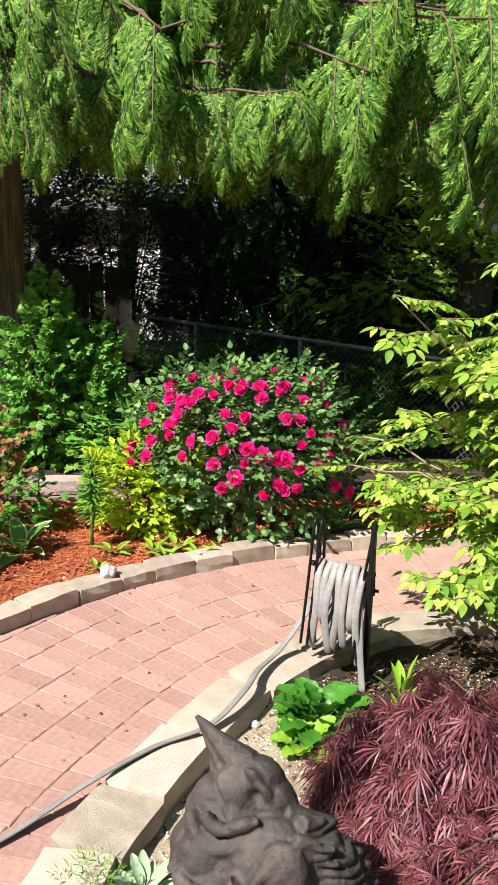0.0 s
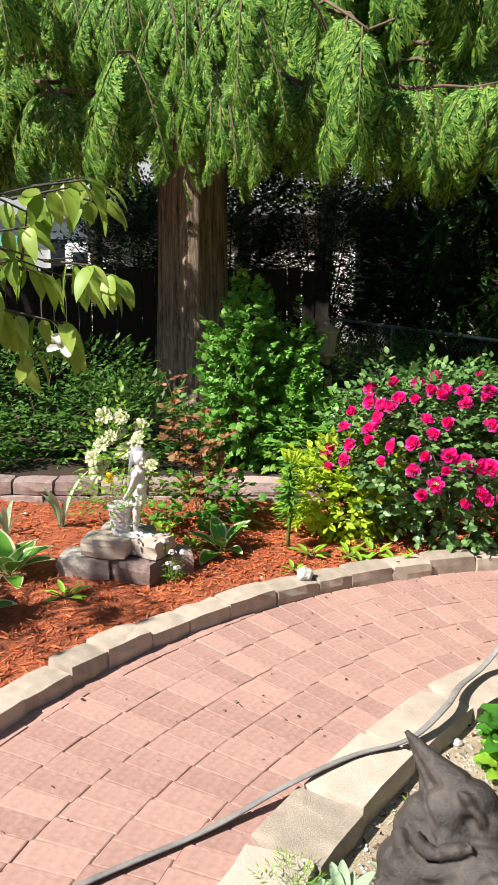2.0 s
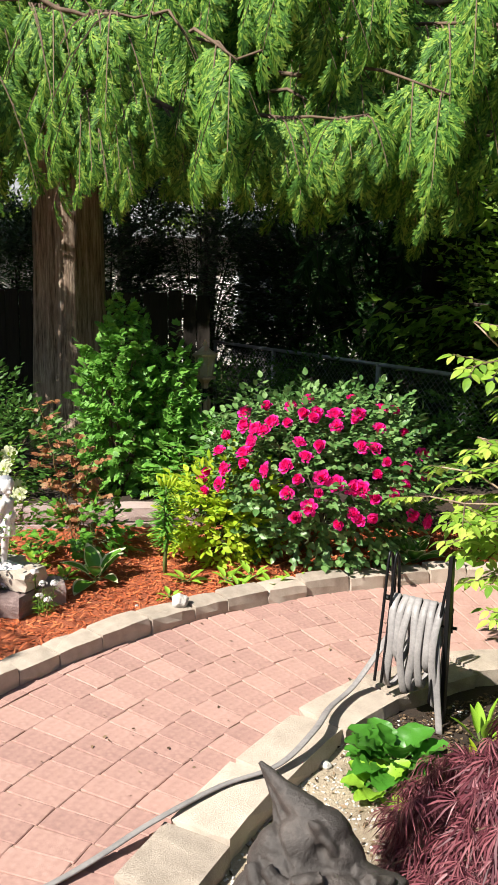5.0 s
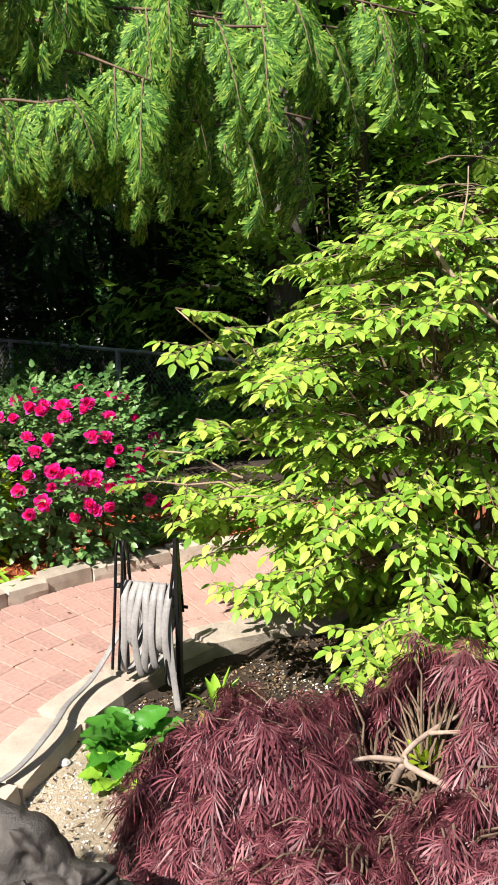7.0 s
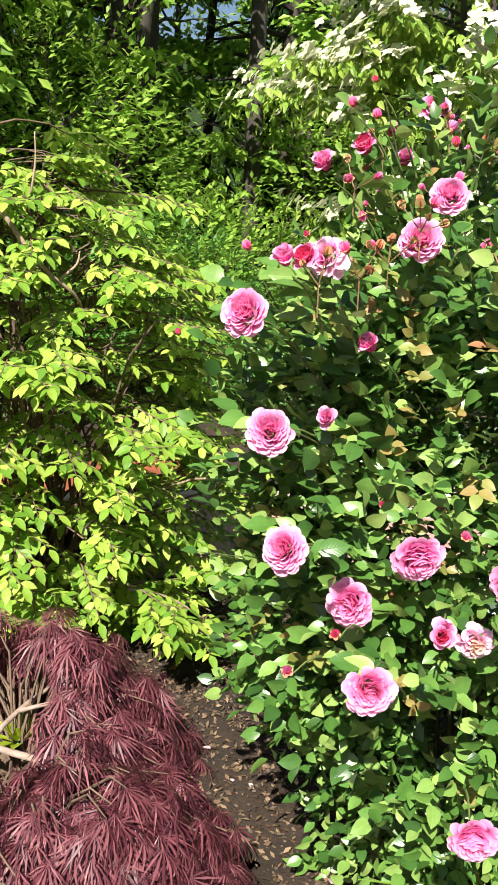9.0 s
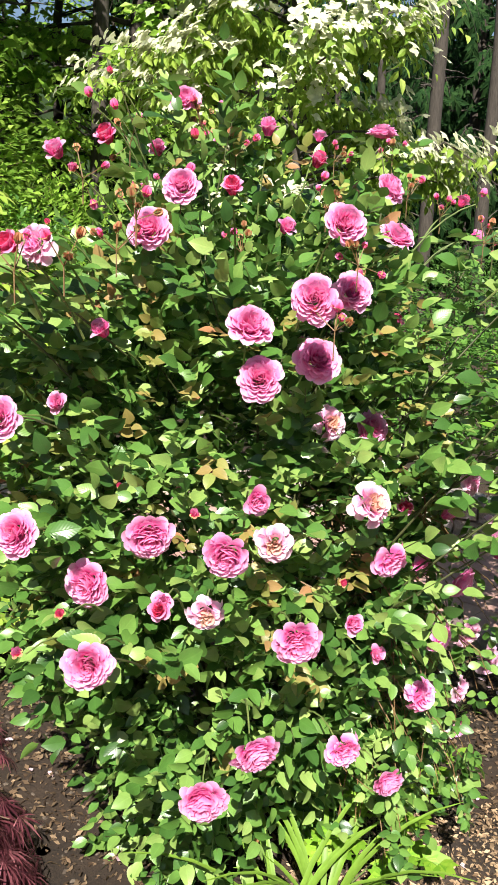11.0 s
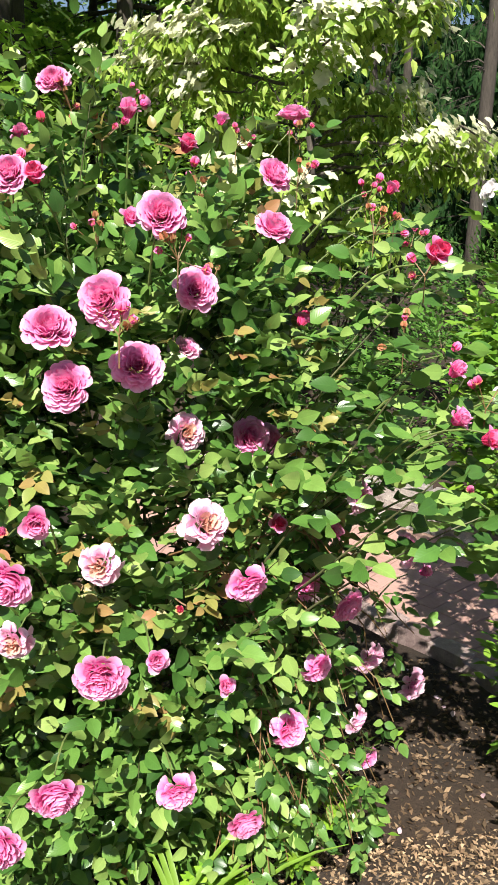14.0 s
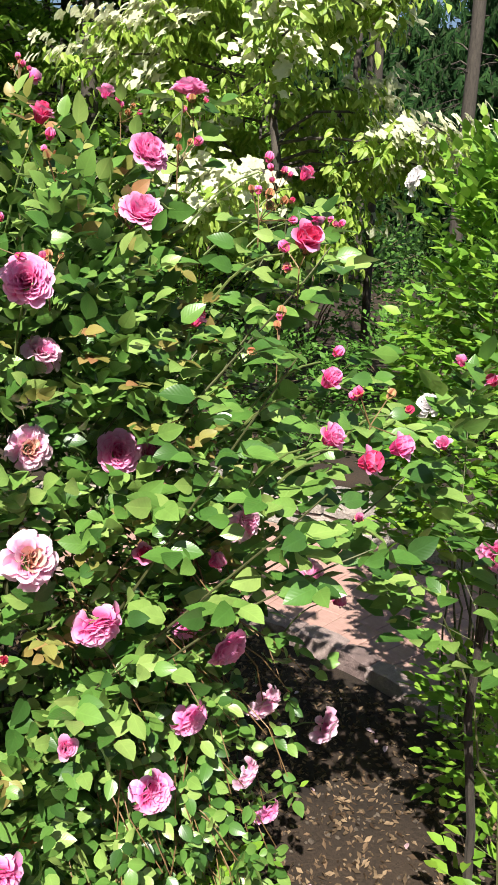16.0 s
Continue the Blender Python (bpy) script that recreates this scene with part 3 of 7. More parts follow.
def petal(width, length, cup, curl, nx=4, ny=4):
    v, f = [], []
    for j in range(ny + 1):
        t = j / ny
        w = width * (0.25 + 0.75 * math.sin(math.pi * min(1, t * 0.62 + 0.05)) ** 0.8) * (1 if t < 0.95 else 0.8)
        for i in range(nx + 1):
            s = i / nx * 2 - 1
            lift = cup * (t**0.8) - curl * max(0, t - 0.6) ** 2 * 4
            v.append((s * w / 2, t * length - 0.1 * length * s * s * t, lift * length + 0.22 * s * s * w))
    for j in range(ny):
        for i in range(nx):
            a = j * (nx + 1) + i
            f.append((a, a + 1, a + nx + 2, a + nx + 1))
    return np.array(v, float), f


def bloom_mesh(name, mats, rings, seed, ragged=0.1, wide=0.85):
    """A rose of radius about 1 that faces up: rings of (petals, length, lift in degrees, cup, curl, material)."""
    r = np.random.default_rng(seed)
    mb = Mesher()
    for count, length, lift, cup, curl, m in rings:
        off = r.random() * 6.28
        for k in range(count):
            a = off + 6.283 * k / count + r.normal(0, ragged)
            e = math.radians(lift + r.normal(0, 60 * ragged))
            out = np.array([math.cos(a), math.sin(a), 0])
            D = out * math.cos(e) + UP * math.sin(e)
            N = -out * math.sin(e) + UP * math.cos(e)
            X, Y, Z = axes(D[None], N[None])
            broad = wide * (1.55 if lift < 30 else 1.0)
            ln = length * r.uniform(0.88, 1.1)
            mb.scatter(petal(1.0, 1.0, cup, curl, 3, 3), (out * 0.04)[None], X, Y, Z, [[ln * broad, ln, ln * 0.8]], m)
    return mb.mesh(name, mats, True)


def open_bloom(name, mats, seed, count=96, height=0.62, droop=0.0, rag=0.3):
    """A full old-fashioned rose: a low dome of many fine crinkled petals whose rims crowd together."""
    r = np.random.default_rng(seed)
    mb = Mesher()
    for k in range(count):
        rho = ((k + 0.6) / count) ** 0.62
        a = k * 2.39996 + r.normal(0, 0.15)
        out = np.array([math.cos(a), math.sin(a), 0])
        tip = out * rho * r.uniform(0.9, 1.05) + UP * (height * (1 - rho**3) - 0.1 * (rho < 0.14) - droop * max(0, rho - 0.7) * 2 + r.normal(0, 0.035))
        root = out * rho * 0.5 - UP * (0.22 - 0.1 * rho)
        D = tip - root
        N = -out * (1 - 0.75 * rho**3) + UP * (0.25 + 1.2 * rho**3) + np.cross(UP, out) * r.normal(0, rag + 0.25 * (1 - rho))
        X, Y, Z = axes(D[None], N[None])
        ln = float(np.linalg.norm(D))
        w = (0.34 + 0.26 * rho) * r.uniform(0.8, 1.2)
        mb.scatter(petal(1.0, 1.0, 0.12, 0.35 * rho, 3, 3), root[None], X, Y, Z, [[w, ln, w * r.uniform(0.5, 1.1)]], 1 if rho < 0.42 else 0)
    return mb.mesh(name, mats, True)


def cup_bloom(name, mats, seed):
    return bloom_mesh(name, mats, [(5, 0.85, 35, 0.4, 0.4, 0), (6, 0.95, 55, 0.3, 0.15, 0), (6, 0.98, 68, 0.25, 0.0, 1), (5, 0.95, 78, 0.2, 0.0, 1), (3, 0.9, 86, 0.1, 0.0, 1)], seed, 0.1)


def loose_bloom(name, mats, seed):
    """An ageing rose: a flat, shaggy head whose outer petals hang."""
    return open_bloom(name, mats, seed, 60, 0.38, 0.75, 0.55)


def bud_mesh(name, mats, seed):
    return bloom_mesh(name, mats, [(5, 1.0, 78, 0.12, 0.0, 0), (4, 1.1, 84, 0.1, 0.0, 0), (5, 0.7, 40, 0.3, 0.6, 1)], seed, 0.08)


def put_bloom(bushob, mesh, p, facing, size, r, name="bloom"):
    ob = part(name, mesh, None, bushob)
    q = Vector(facing).to_track_quat("Z", "Y")
    ob.rotation_euler = (q @ Euler((0, 0, r.uniform(0, 6.28))).to_quaternion()).to_euler()
    ob.location = Vector(p) - bushob.location
    ob.scale = (size, size, size)
    return ob


LEAF_BROAD = leaf(0.62, 0.1, 0.18, 3)
LEAF_ROSE = leaf(0.66, 0.12, 0.2, 4, 0.78, 0.012)
LEAF_ROSE4 = leaf(0.66, 0.12, 0.2, 3, 0.78)
LEAF_OVAL = leaf(0.5, 0.1, 0.12, 2)
LEAF_ELLIPSE = leaf(0.5, 0.12, 0.2, 3, 0.85)
LEAF_SMALL = leaf(0.5, 0.12, 0.1, 1)
LEAF_LACE = lobed([(-62, 0.55), (-40, 0.8), (-19, 0.96), (0, 1.0), (19, 0.96), (40, 0.8), (62, 0.55)], 0.034, 0.03, 0.55)
LEAF_CURRANT = lobed([(-62, 0.62), (-30, 0.85), (0, 1.0), (30, 0.85), (62, 0.62)], 0.3, 0.05, 0.15)


# ---- shrubs of the inner bed ----
def spread_shrub():
    """The large shrub that leans over the path: flat tiers of shoots with paired leaves."""
    foot = np.array([1.78, 3.45, 0.0])
    ob = empty("spreading_shrub", *foot, "large spreading shrub with tiers of yellow-green leaves on pale branches", "shrub")
    r = np.random.default_rng(61)
    pale = surface("pale_shrub_bark", (0.2, 0.13, 0.085), (0.46, 0.35, 0.25), 12, 60, 0.85, 0.5)
    sm = Mesher()
    P, D, Nn, S = [], [], [], []

    def leaves_on(a, d, ln, up, size):
        """Leaf pairs along a shoot that begins at a."""
        sd = unit(np.cross(d, up))
        for k, u in enumerate(np.arange(0.03, ln, 0.033)):
            p = a + d * u - UP * 0.25 * u * u
            for sg in (-1, 1):
                P.append(p)
                D.append(d * r.uniform(0.35, 0.75) + sd * sg - UP * r.uniform(0.05, 0.4))
                Nn.append(up + r.normal(0, 0.2, 3))
                S.append(size * r.uniform(0.7, 1.15) * (0.75 + 0.25 * math.sin(3.1 * min(1, u / ln))))
        P.append(a + d * ln - UP * 0.25 * ln * ln)
        D.append(d - UP * 0.35)
        Nn.append(up)
        S.append(size)

    def tier(a, way, ln, droop, size=0.064):
        d = unit([way[0], way[1], -droop])
        up = unit(UP * 1.0 + np.array([way[0], way[1], 0]) * 0.45 + r.normal(0, 0.22, 3))
        up = unit(up - d * (up @ d))
        sd = np.cross(d, up)
        leaves_on(a, d, ln, up, size)
        tube(sm, [a, a + d * ln * 0.5 - UP * 0.06 * ln * ln, a + d * ln - UP * 0.25 * ln * ln], [0.004, 0.003, 0.0015], 4, cap=False)
        for k, u in enumerate(np.arange(0.03, ln * 0.86, 0.062)):
            sg = 1 if k % 2 else -1
            b = a + d * u - UP * 0.25 * u * u
            e = unit(d * 0.8 + sd * sg * r.uniform(0.6, 1.0) + up * r.normal(0, 0.12))
            le = r.uniform(0.08, 0.19) * (1 - 0.5 * u / ln)
            leaves_on(b, e, le, up, size)
            tube(sm, [b, b + e * le], [0.0025, 0.0012], 3, cap=False)

    outline = ((0.08, 0.5), (0.2, 0.6), (0.38, 0.82), (0.56, 0.95), (0.74, 0.98), (0.92, 0.92), (1.1, 0.9), (1.28, 0.92), (1.45, 0.8), (1.6, 0.68), (1.74, 0.52), (1.87, 0.3))
    for z, rad in outline:
        for ring, share in ((1.0, 0.21), (0.68, 0.28), (0.34, 0.36)):
            if z < 0.5 and ring < 0.5:
                continue
            for a in np.arange(r.uniform(0, 0.4), 6.283, share / max(0.15, rad * ring)):
                a += r.normal(0, 0.15)
                wave = 1 + 0.24 * noise.noise(Vector((2.2 * math.cos(a), 2.2 * math.sin(a), z * 1.6)))
                way = np.array([math.cos(a), math.sin(a), 0])
                far = max(0.05, (rad * wave - 0.2) * ring * r.uniform(0.82, 1.1))
                b = way * far * [1.0, 0.8, 1] + UP * (z + r.normal(0, 0.05) + 0.1 * (1 - ring))
                tier(b, unit(way + r.normal(0, 0.25, 3) * [1, 1, 0]), r.uniform(0.2, 0.36) * (0.75 + 0.25 * ring), r.uniform(0.0, 0.3) + (0.3 if z < 0.4 else 0))
                if r.random() < 0.22:
                    stem = bend((r.normal(0, 0.06), r.normal(0, 0.06), 0.0), b, 0.1, 0.03, 7, r)
                    tube(sm, stem, np.linspace(0.009, 0.0035, 7), 5, cap=False)
                else:
                    back = b - way * r.uniform(0.15, 0.3) - UP * r.uniform(0.02, 0.12)
                    tube(sm, bend(back, b, 0.02, 0.01, 4, r), np.linspace(0.005, 0.0035, 4), 4, cap=False)
    long_boughs = [(-1.2, -0.25, 1.5), (-1.02, -0.12, 1.42), (-1.3, 0.0, 0.78), (-1.25, 0.12, 0.88), (-1.1, 0.05, 0.62), (-1.0, -0.1, 0.5), (-1.1, 0.2, 1.0), (-0.95, -0.2, 0.75), (-0.9, -0.3, 0.42), (-1.2, 0.25, 0.7), (0.1, -0.85, 0.3), (0.35, -0.95, 0.12), (0.55, -0.8, 0.35), (0.5, -0.75, 0.75), (-0.3, -0.8, 0.3), (-0.55, -0.7, 0.28), (0.45, -0.7, 0.15)]
    for tip in long_boughs:
        tip = np.array(tip)
        line = bend((r.normal(0, 0.04), r.normal(0, 0.04), 0.1), tip, 0.12, 0.02, 10, r)
        part("bough", tube(Mesher(), line, np.linspace(0.013, 0.003, 10), 6), pale, ob, smooth=True)
        for q in (5, 6, 7, 8, 9):
            w = unit((line[q] - line[q - 1]) * [1, 1, 0.3] + r.normal(0, 0.25, 3) * [1, 1, 0])
            tier(line[q], w, r.uniform(0.14, 0.26), 0.12)
    for line, t in (([(-0.28, -0.42, 1.72), (-0.2, -0.44, 1.6), (-0.12, -0.46, 1.5), (-0.02, -0.46, 1.42), (0.1, -0.3, 1.3)], 0.016), ([(-0.09, -0.46, 1.47), (-0.02, -0.47, 1.53), (0.0, -0.46, 1.58)], 0.01), ([(-0.12, -0.3, 1.78), (-0.1, -0.3, 1.9), (-0.1, -0.3, 2.0)], 0.008), ([(0.05, -0.75, 0.35), (0.2, -0.8, 0.3), (0.33, -0.85, 0.2)], 0.011), ([(0.15, -0.78, 0.32), (0.14, -0.8, 0.24), (0.1, -0.82, 0.16)], 0.007), ([(0.0, 0.0, 0.0), (0.1, -0.15, 0.35), (0.16, -0.2, 0.7)], 0.022), ([(0.05, 0.0, 0.0), (0.25, -0.1, 0.3), (0.4, -0.15, 0.65)], 0.02)):
        part("bough", tube(Mesher(), spline(line, 12), np.linspace(t * 0.6, t * 0.3, 12), 7), pale, ob, "pale grey-brown bare bough", smooth=True)
    X, Y, Z = axes(np.array(D), np.array(Nn))
    part("foliage", Mesher().scatter(LEAF_ELLIPSE, np.array(P), X, Y, Z, np.array(S)), M_BURN, ob, smooth=True)["kind"] = "stuff"
    part("branchwork", sm, M_TWIG, ob)["kind"] = "stuff"


spread_shrub()


def maple():
    at = np.array([1.1, 2.1, -0.03])
    ob = empty("laceleaf_maple", *at, "low twin mound of weeping purple laceleaf maple", "shrub")
    q = np.random.default_rng(12)
    P, D, Nn, S = [], [], [], []
    tw = Mesher()
    hole, gap = np.array([1.15, 2.2, 0.33]) - at, np.array([0.2, 0.17, 0.26])
    for cx, cy, rx, ry, h, count in ((0.72, 2.16, 0.36, 0.44, 0.46, 1100), (1.36, 2.28, 0.35, 0.4, 0.5, 1100), (1.24, 1.75, 0.36, 0.36, 0.37, 850), (0.78, 1.68, 0.38, 0.34, 0.34, 750), (1.02, 2.3, 0.26, 0.27, 0.4, 350)):
        c = np.array([cx, cy, 0]) - at * [1, 1, 0]
        for u in sphere_dirs(count * 2, q)[: count * 2]:
            if u[2] < -0.05:
                continue
            lump = 1 + 0.3 * noise.noise(Vector(u * 3.1) + Vector((cx * 9, 0, 0)))
            p = c + u * np.array([rx, ry, h]) * [1.2 - 0.35 * u[2], 1.2 - 0.35 * u[2], 1] * lump * q.uniform(0.84, 1.0)
            if np.linalg.norm((p - hole) / gap) < 1:
                continue
            out = unit(u * [1, 1, 0] + q.normal(0, 0.3, 3) * [1, 1, 0])
            for k in range(3):
                w = unit(out + q.normal(0, 0.5, 3) * [1, 1, 0.2])
                P.append(p + q.normal(0, 0.012, 3))
                D.append(w * q.uniform(0.4, 1.0) - UP * q.uniform(0.1, 1.2) * (1.15 - 0.6 * u[2]))
                Nn.append(UP * 0.9 + out * 0.5 + q.normal(0, 0.25, 3))
                S.append(q.uniform(0.07, 0.115))
            if q.random() < 0.15:
                tube(tw, bend((c[0] * 0.5, c[1] * 0.5, 0.05), p, 0.1, 0.01, 5, q), np.linspace(0.006, 0.002, 5), 4, cap=False)
    X, Y, Z = axes(np.array(D), np.array(Nn))
    part("foliage", Mesher().scatter(LEAF_LACE, np.array(P), X, Y, Z, np.array(S)), M_MAPLE, ob, smooth=True)["kind"] = "stuff"
    part("branchwork", tw, M_TWIG, ob)["kind"] = "stuff"
    r = np.random.default_rng(62)
    sm = Mesher()
    for line, t in (([(0.16, -0.3, 0.22), (0.08, -0.17, 0.25), (0.0, -0.05, 0.26), (0.1, 0.03, 0.29), (0.24, 0.09, 0.31)], 0.016), ([(0.0, -0.05, 0.26), (-0.1, -0.05, 0.28), (-0.2, -0.07, 0.28)], 0.013), ([(0.1, 0.03, 0.29), (0.2, 0.0, 0.3), (0.3, -0.05, 0.3)], 0.01), ([(0.24, 0.09, 0.31), (0.25, 0.16, 0.34)], 0.008), ([(0.0, -0.05, 0.26), (-0.01, 0.02, 0.12), (0.0, 0.05, 0.0)], 0.02)):
        q = spline(np.array(line) + [0.03, 0.08, 0.02], 12)
        tube(sm, q, np.linspace(t * 0.75, t * 0.4, 12), 7)
    part("bare_branch", sm, surface("pale_bark", (0.2, 0.13, 0.1), (0.46, 0.36, 0.29), 12, 60, 0.8, 0.4), ob, "pale bare branch", smooth=True)


maple()

# ---- the tall pink rose ----
BIG_BLOOMS = [(1.926, 0.907, 1.652), (2.33, 1.1, 1.633), (2.392, 1.183, 1.748), (1.72, 1.22, 1.63), (1.82, 1.25, 1.717), (2.052, 1.533, 1.933), (1.783, 0.838, 1.523), (2.055, 0.99, 1.52), (1.745, 0.957, 1.465), (1.775, 0.955, 1.368), (1.891, 0.925, 1.399), (2.28, 1.1, 1.185), (1.622, 0.861, 1.091), (1.606, 1.062, 1.072), (1.75, 0.807, 0.909), (1.667, 0.82, 0.712), (1.585, 0.863, 0.623), (2.401, 0.89, 0.83), (2.075, 0.815, 0.467), (1.41, 1.198, 1.075), (1.527, 1.141, 0.967), (1.401, 0.954, 0.915), (1.406, 1.256, 1.285), (1.378, 1.3, 1.496), (2.67, 1.43, 1.918), (2.437, 1.223, 1.129)]
CUP_BLOOMS = [(2.5, 1.9, 1.97), (1.775, 1.046, 1.694), (1.997, 1.143, 1.631), (2.485, 1.503, 1.883), (2.587, 1.284, 1.392), (2.48, 1.17, 1.01), (2.4, 0.955, 0.971), (2.258, 0.978, 1.014), (1.808, 0.739, 0.952), (2.04, 0.86, 0.765), (2.347, 0.688, 1.597), (2.357, 0.624, 1.387), (2.334, 0.594, 1.31), (2.371, 0.554, 1.283), (2.43, 0.544, 1.297), (2.888, 1.072, 0.717), (2.963, 1.352, 1.742), (2.925, 1.278, 1.651), (1.633, 1.399, 1.761), (1.795, 1.463, 1.807), (1.975, 1.538, 1.798), (1.349, 1.15, 1.581), (1.388, 1.134, 1.588), (1.634, 1.237, 1.421), (1.524, 1.229, 1.3), (1.532, 0.924, 0.992), (1.545, 0.929, 0.988), (1.658, 0.842, 1.195), (2.2, 1.25, 1.78), (2.1, 1.3, 1.84)]
BUDS = [(1.38, 1.53, 1.43), (1.73, 1.44, 1.89), (1.77, 1.42, 1.94), (1.36, 1.11, 0.88), (1.62, 1.17, 1.13), (1.74, 1.13, 1.11), (1.41, 1.05, 0.96), (1.78, 1.42, 1.87), (1.93, 1.34, 1.82), (2.21, 1.23, 1.75), (2.67, 1.07, 1.67), (2.57, 1.03, 1.74), (1.95, 0.88, 0.94), (1.68, 1.02, 1.1), (2.75, 1.1, 1.6), (2.5, 0.66, 1.13), (1.84, 1.15, 1.13), (1.53, 1.51, 1.6), (1.64, 1.46, 1.63), (2.44, 0.69, 1.42), (2.55, 0.62, 1.33)]
LOOSE_BLOOMS = [(2.185, 1.211, 1.366), (2.122, 0.889, 0.948), (1.834, 0.956, 1.034), (2.855, 1.027, 0.4), (2.62, 0.977, 0.29), (1.67, 0.967, 0.928), (1.43, 1.15, 1.6), (2.39, 1, 0.83), (2.08, 1.05, 1.23), (2.46, 0.92, 1.06), (2.3, 0.86, 0.72), (2.56, 0.94, 0.62), (2.48, 0.9, 0.5), (2.2, 0.83, 0.62), (1.98, 0.84, 1.12), (2.72, 0.98, 0.86), (1.9, 0.8, 0.62)]
ROSE_MID = np.array([2.15, 1.42, 0.95])


def outward(p, far):
    """A spot in front of a bloom, away from the middle of the bush."""
    return np.array(p) + unit((np.array(p) - ROSE_MID) * [1, 1, 0.5]) * far


FRONT = unit([-0.5, -0.8, 0.35])
AIRY = [(np.array(p) + FRONT * f, g) for p in BIG_BLOOMS + CUP_BLOOMS + LOOSE_BLOOMS for f, g in ((0.06, 0.062), (0.13, 0.055), (0.2, 0.05), (0.28, 0.045))]


rose = bush("pink_rose_bush", 2.15, 1.4, -0.03, 0.53, 0.43, 1.74, 3000, 7, 0.047, LEAF_ROSE, M_ROSELEAF, "tall rose bush full of large pale pink double blooms", "rose bush", flat=0.0, twig=0.17, inner=0.55, seed=13, stem=M_DARKSTEM, stems=30, thick=0.006, outw=0.85, tumble=1.9, lumpy=0.36, low=-0.8, foot=0.62, clear=[(outward(p, f), g) for p in BIG_BLOOMS for f, g in ((0.07, 0.095), (0.17, 0.07))] + [(outward(p, f), g) for p in CUP_BLOOMS + LOOSE_BLOOMS for f, g in ((0.06, 0.08), (0.15, 0.06))] + AIRY)
OPEN = [open_bloom("bloom", [M_PINK, M_PINKDEEP], s) for s in (1, 2, 3)]
CUP = [cup_bloom("bloom", [M_PINK, M_PINKDEEP], 4), cup_bloom("bloom", [M_PINKDEEP, M_DEEPPINK], 5), cup_bloom("bloom", [M_PINK, M_PINKDEEP], 6)]
LOOSE = [loose_bloom("bloom", [M_PINKAGED, M_PINK], 6), loose_bloom("bloom", [M_PINK, M_PINK], 7), loose_bloom("bloom", [M_PINKAGED, M_FADED], 12)]
BUD = [bud_mesh("bud", [M_DEEPPINK, M_PEACH], 8), bud_mesh("bud", [M_PINKDEEP, M_PEACH], 9)]
def dress(bushob, places, meshes, lo, hi, centre, r, name, up=0.25, stem_to=None, stem_mesh=None, proud=0.006, front=0.0):
    for k, p in enumerate(places):
        p = np.array(p)
        out = unit((p - centre) * [1, 1, 0.4])
        face = unit(out + FRONT * front + np.array([0, 0, up - (0.45 if p[2] < 1.1 and up < 0.3 else 0)]) + r.normal(0, 0.28, 3))
        put_bloom(bushob, meshes[k % len(meshes)], p + out * proud + face * 0.006, face, r.uniform(lo, hi), r, name)
        if stem_mesh is not None:
            b = p - bushob.location - face * lo * 0.5
            e = b - out * r.uniform(0.1, 0.18) - UP * r.uniform(0.02, 0.1)
            tube(stem_mesh, bend(e, b, 0.02, 0.0, 5), np.linspace(0.0026, 0.0016, 5), 5)


rr = np.random.default_rng(5)
stalks = Mesher()
dress(rose, BIG_BLOOMS, OPEN, 0.042, 0.051, ROSE_MID, rr, "bloom", 0.1, None, stalks, 0.014, 0.8)
dress(rose, CUP_BLOOMS, CUP, 0.031, 0.042, ROSE_MID, rr, "bloom", 0.5, None, stalks, 0.014)
dress(rose, BUDS, BUD, 0.012, 0.02, ROSE_MID, rr, "bud", 1.2, None, stalks, 0.014)
dress(rose, LOOSE_BLOOMS, LOOSE, 0.04, 0.052, ROSE_MID, rr, "bloom", 0.0, None, stalks, 0.014, 0.6)
part("flower_stalk", stalks, M_GREENSTEM, rose)["kind"] = "stuff"


def leafy_shoots(parent, lines, size, tmpl, mat, stem_mat, r, name, every=0.05, thick=0.0028, clear=()):
    """Long shoots with alternate leaves."""
    mb = Mesher()
    P, D = [], []
    for line in lines:
        line = spline(line, 14)
        n = len(line)
        ln = np.linalg.norm(np.diff(line, axis=0), axis=1).sum()
        part("shoot", tube(Mesher(), line, np.linspace(thick, thick * 0.5, n), 5), stem_mat, parent)
        for k, s in enumerate(np.arange(0.15, 1.0, every / ln)):
            p = np.array([np.interp(s, np.linspace(0, 1, n), line[:, c]) for c in range(3)])
            a = k * 2.4 + r.normal(0, 0.3)
            out = np.array([math.cos(a), math.sin(a), 0.25])
            side = unit(np.cross(out, UP))
            for q, w in ((0.0, 0), (0.03, 1), (0.03, -1), (0.06, 1.1), (0.06, -1.1), (0.08, 0)):
                P.append(p + out * (0.02 + q))
                D.append(out * (0.6 if w else 1.0) + side * w + r.normal(0, 0.15, 3))
    P, D = np.array(P), np.array(D)
    for q, gap in clear:
        keep = np.linalg.norm(P + unit(D) * size * 0.5 - (np.array(q) - parent.location), axis=1) > gap
        P, D = P[keep], D[keep]
    X, Y, Z = axes(np.array(D), UP * 0.8 + np.array([0, -0.5, 0]) + r.normal(0, 0.45, (len(D), 3)))
    mb.scatter(tmpl, np.array(P), X, Y, Z, size * r.uniform(0.7, 1.2, len(P)))
    part(name, mb, mat, parent, smooth=True)["kind"] = "stuff"


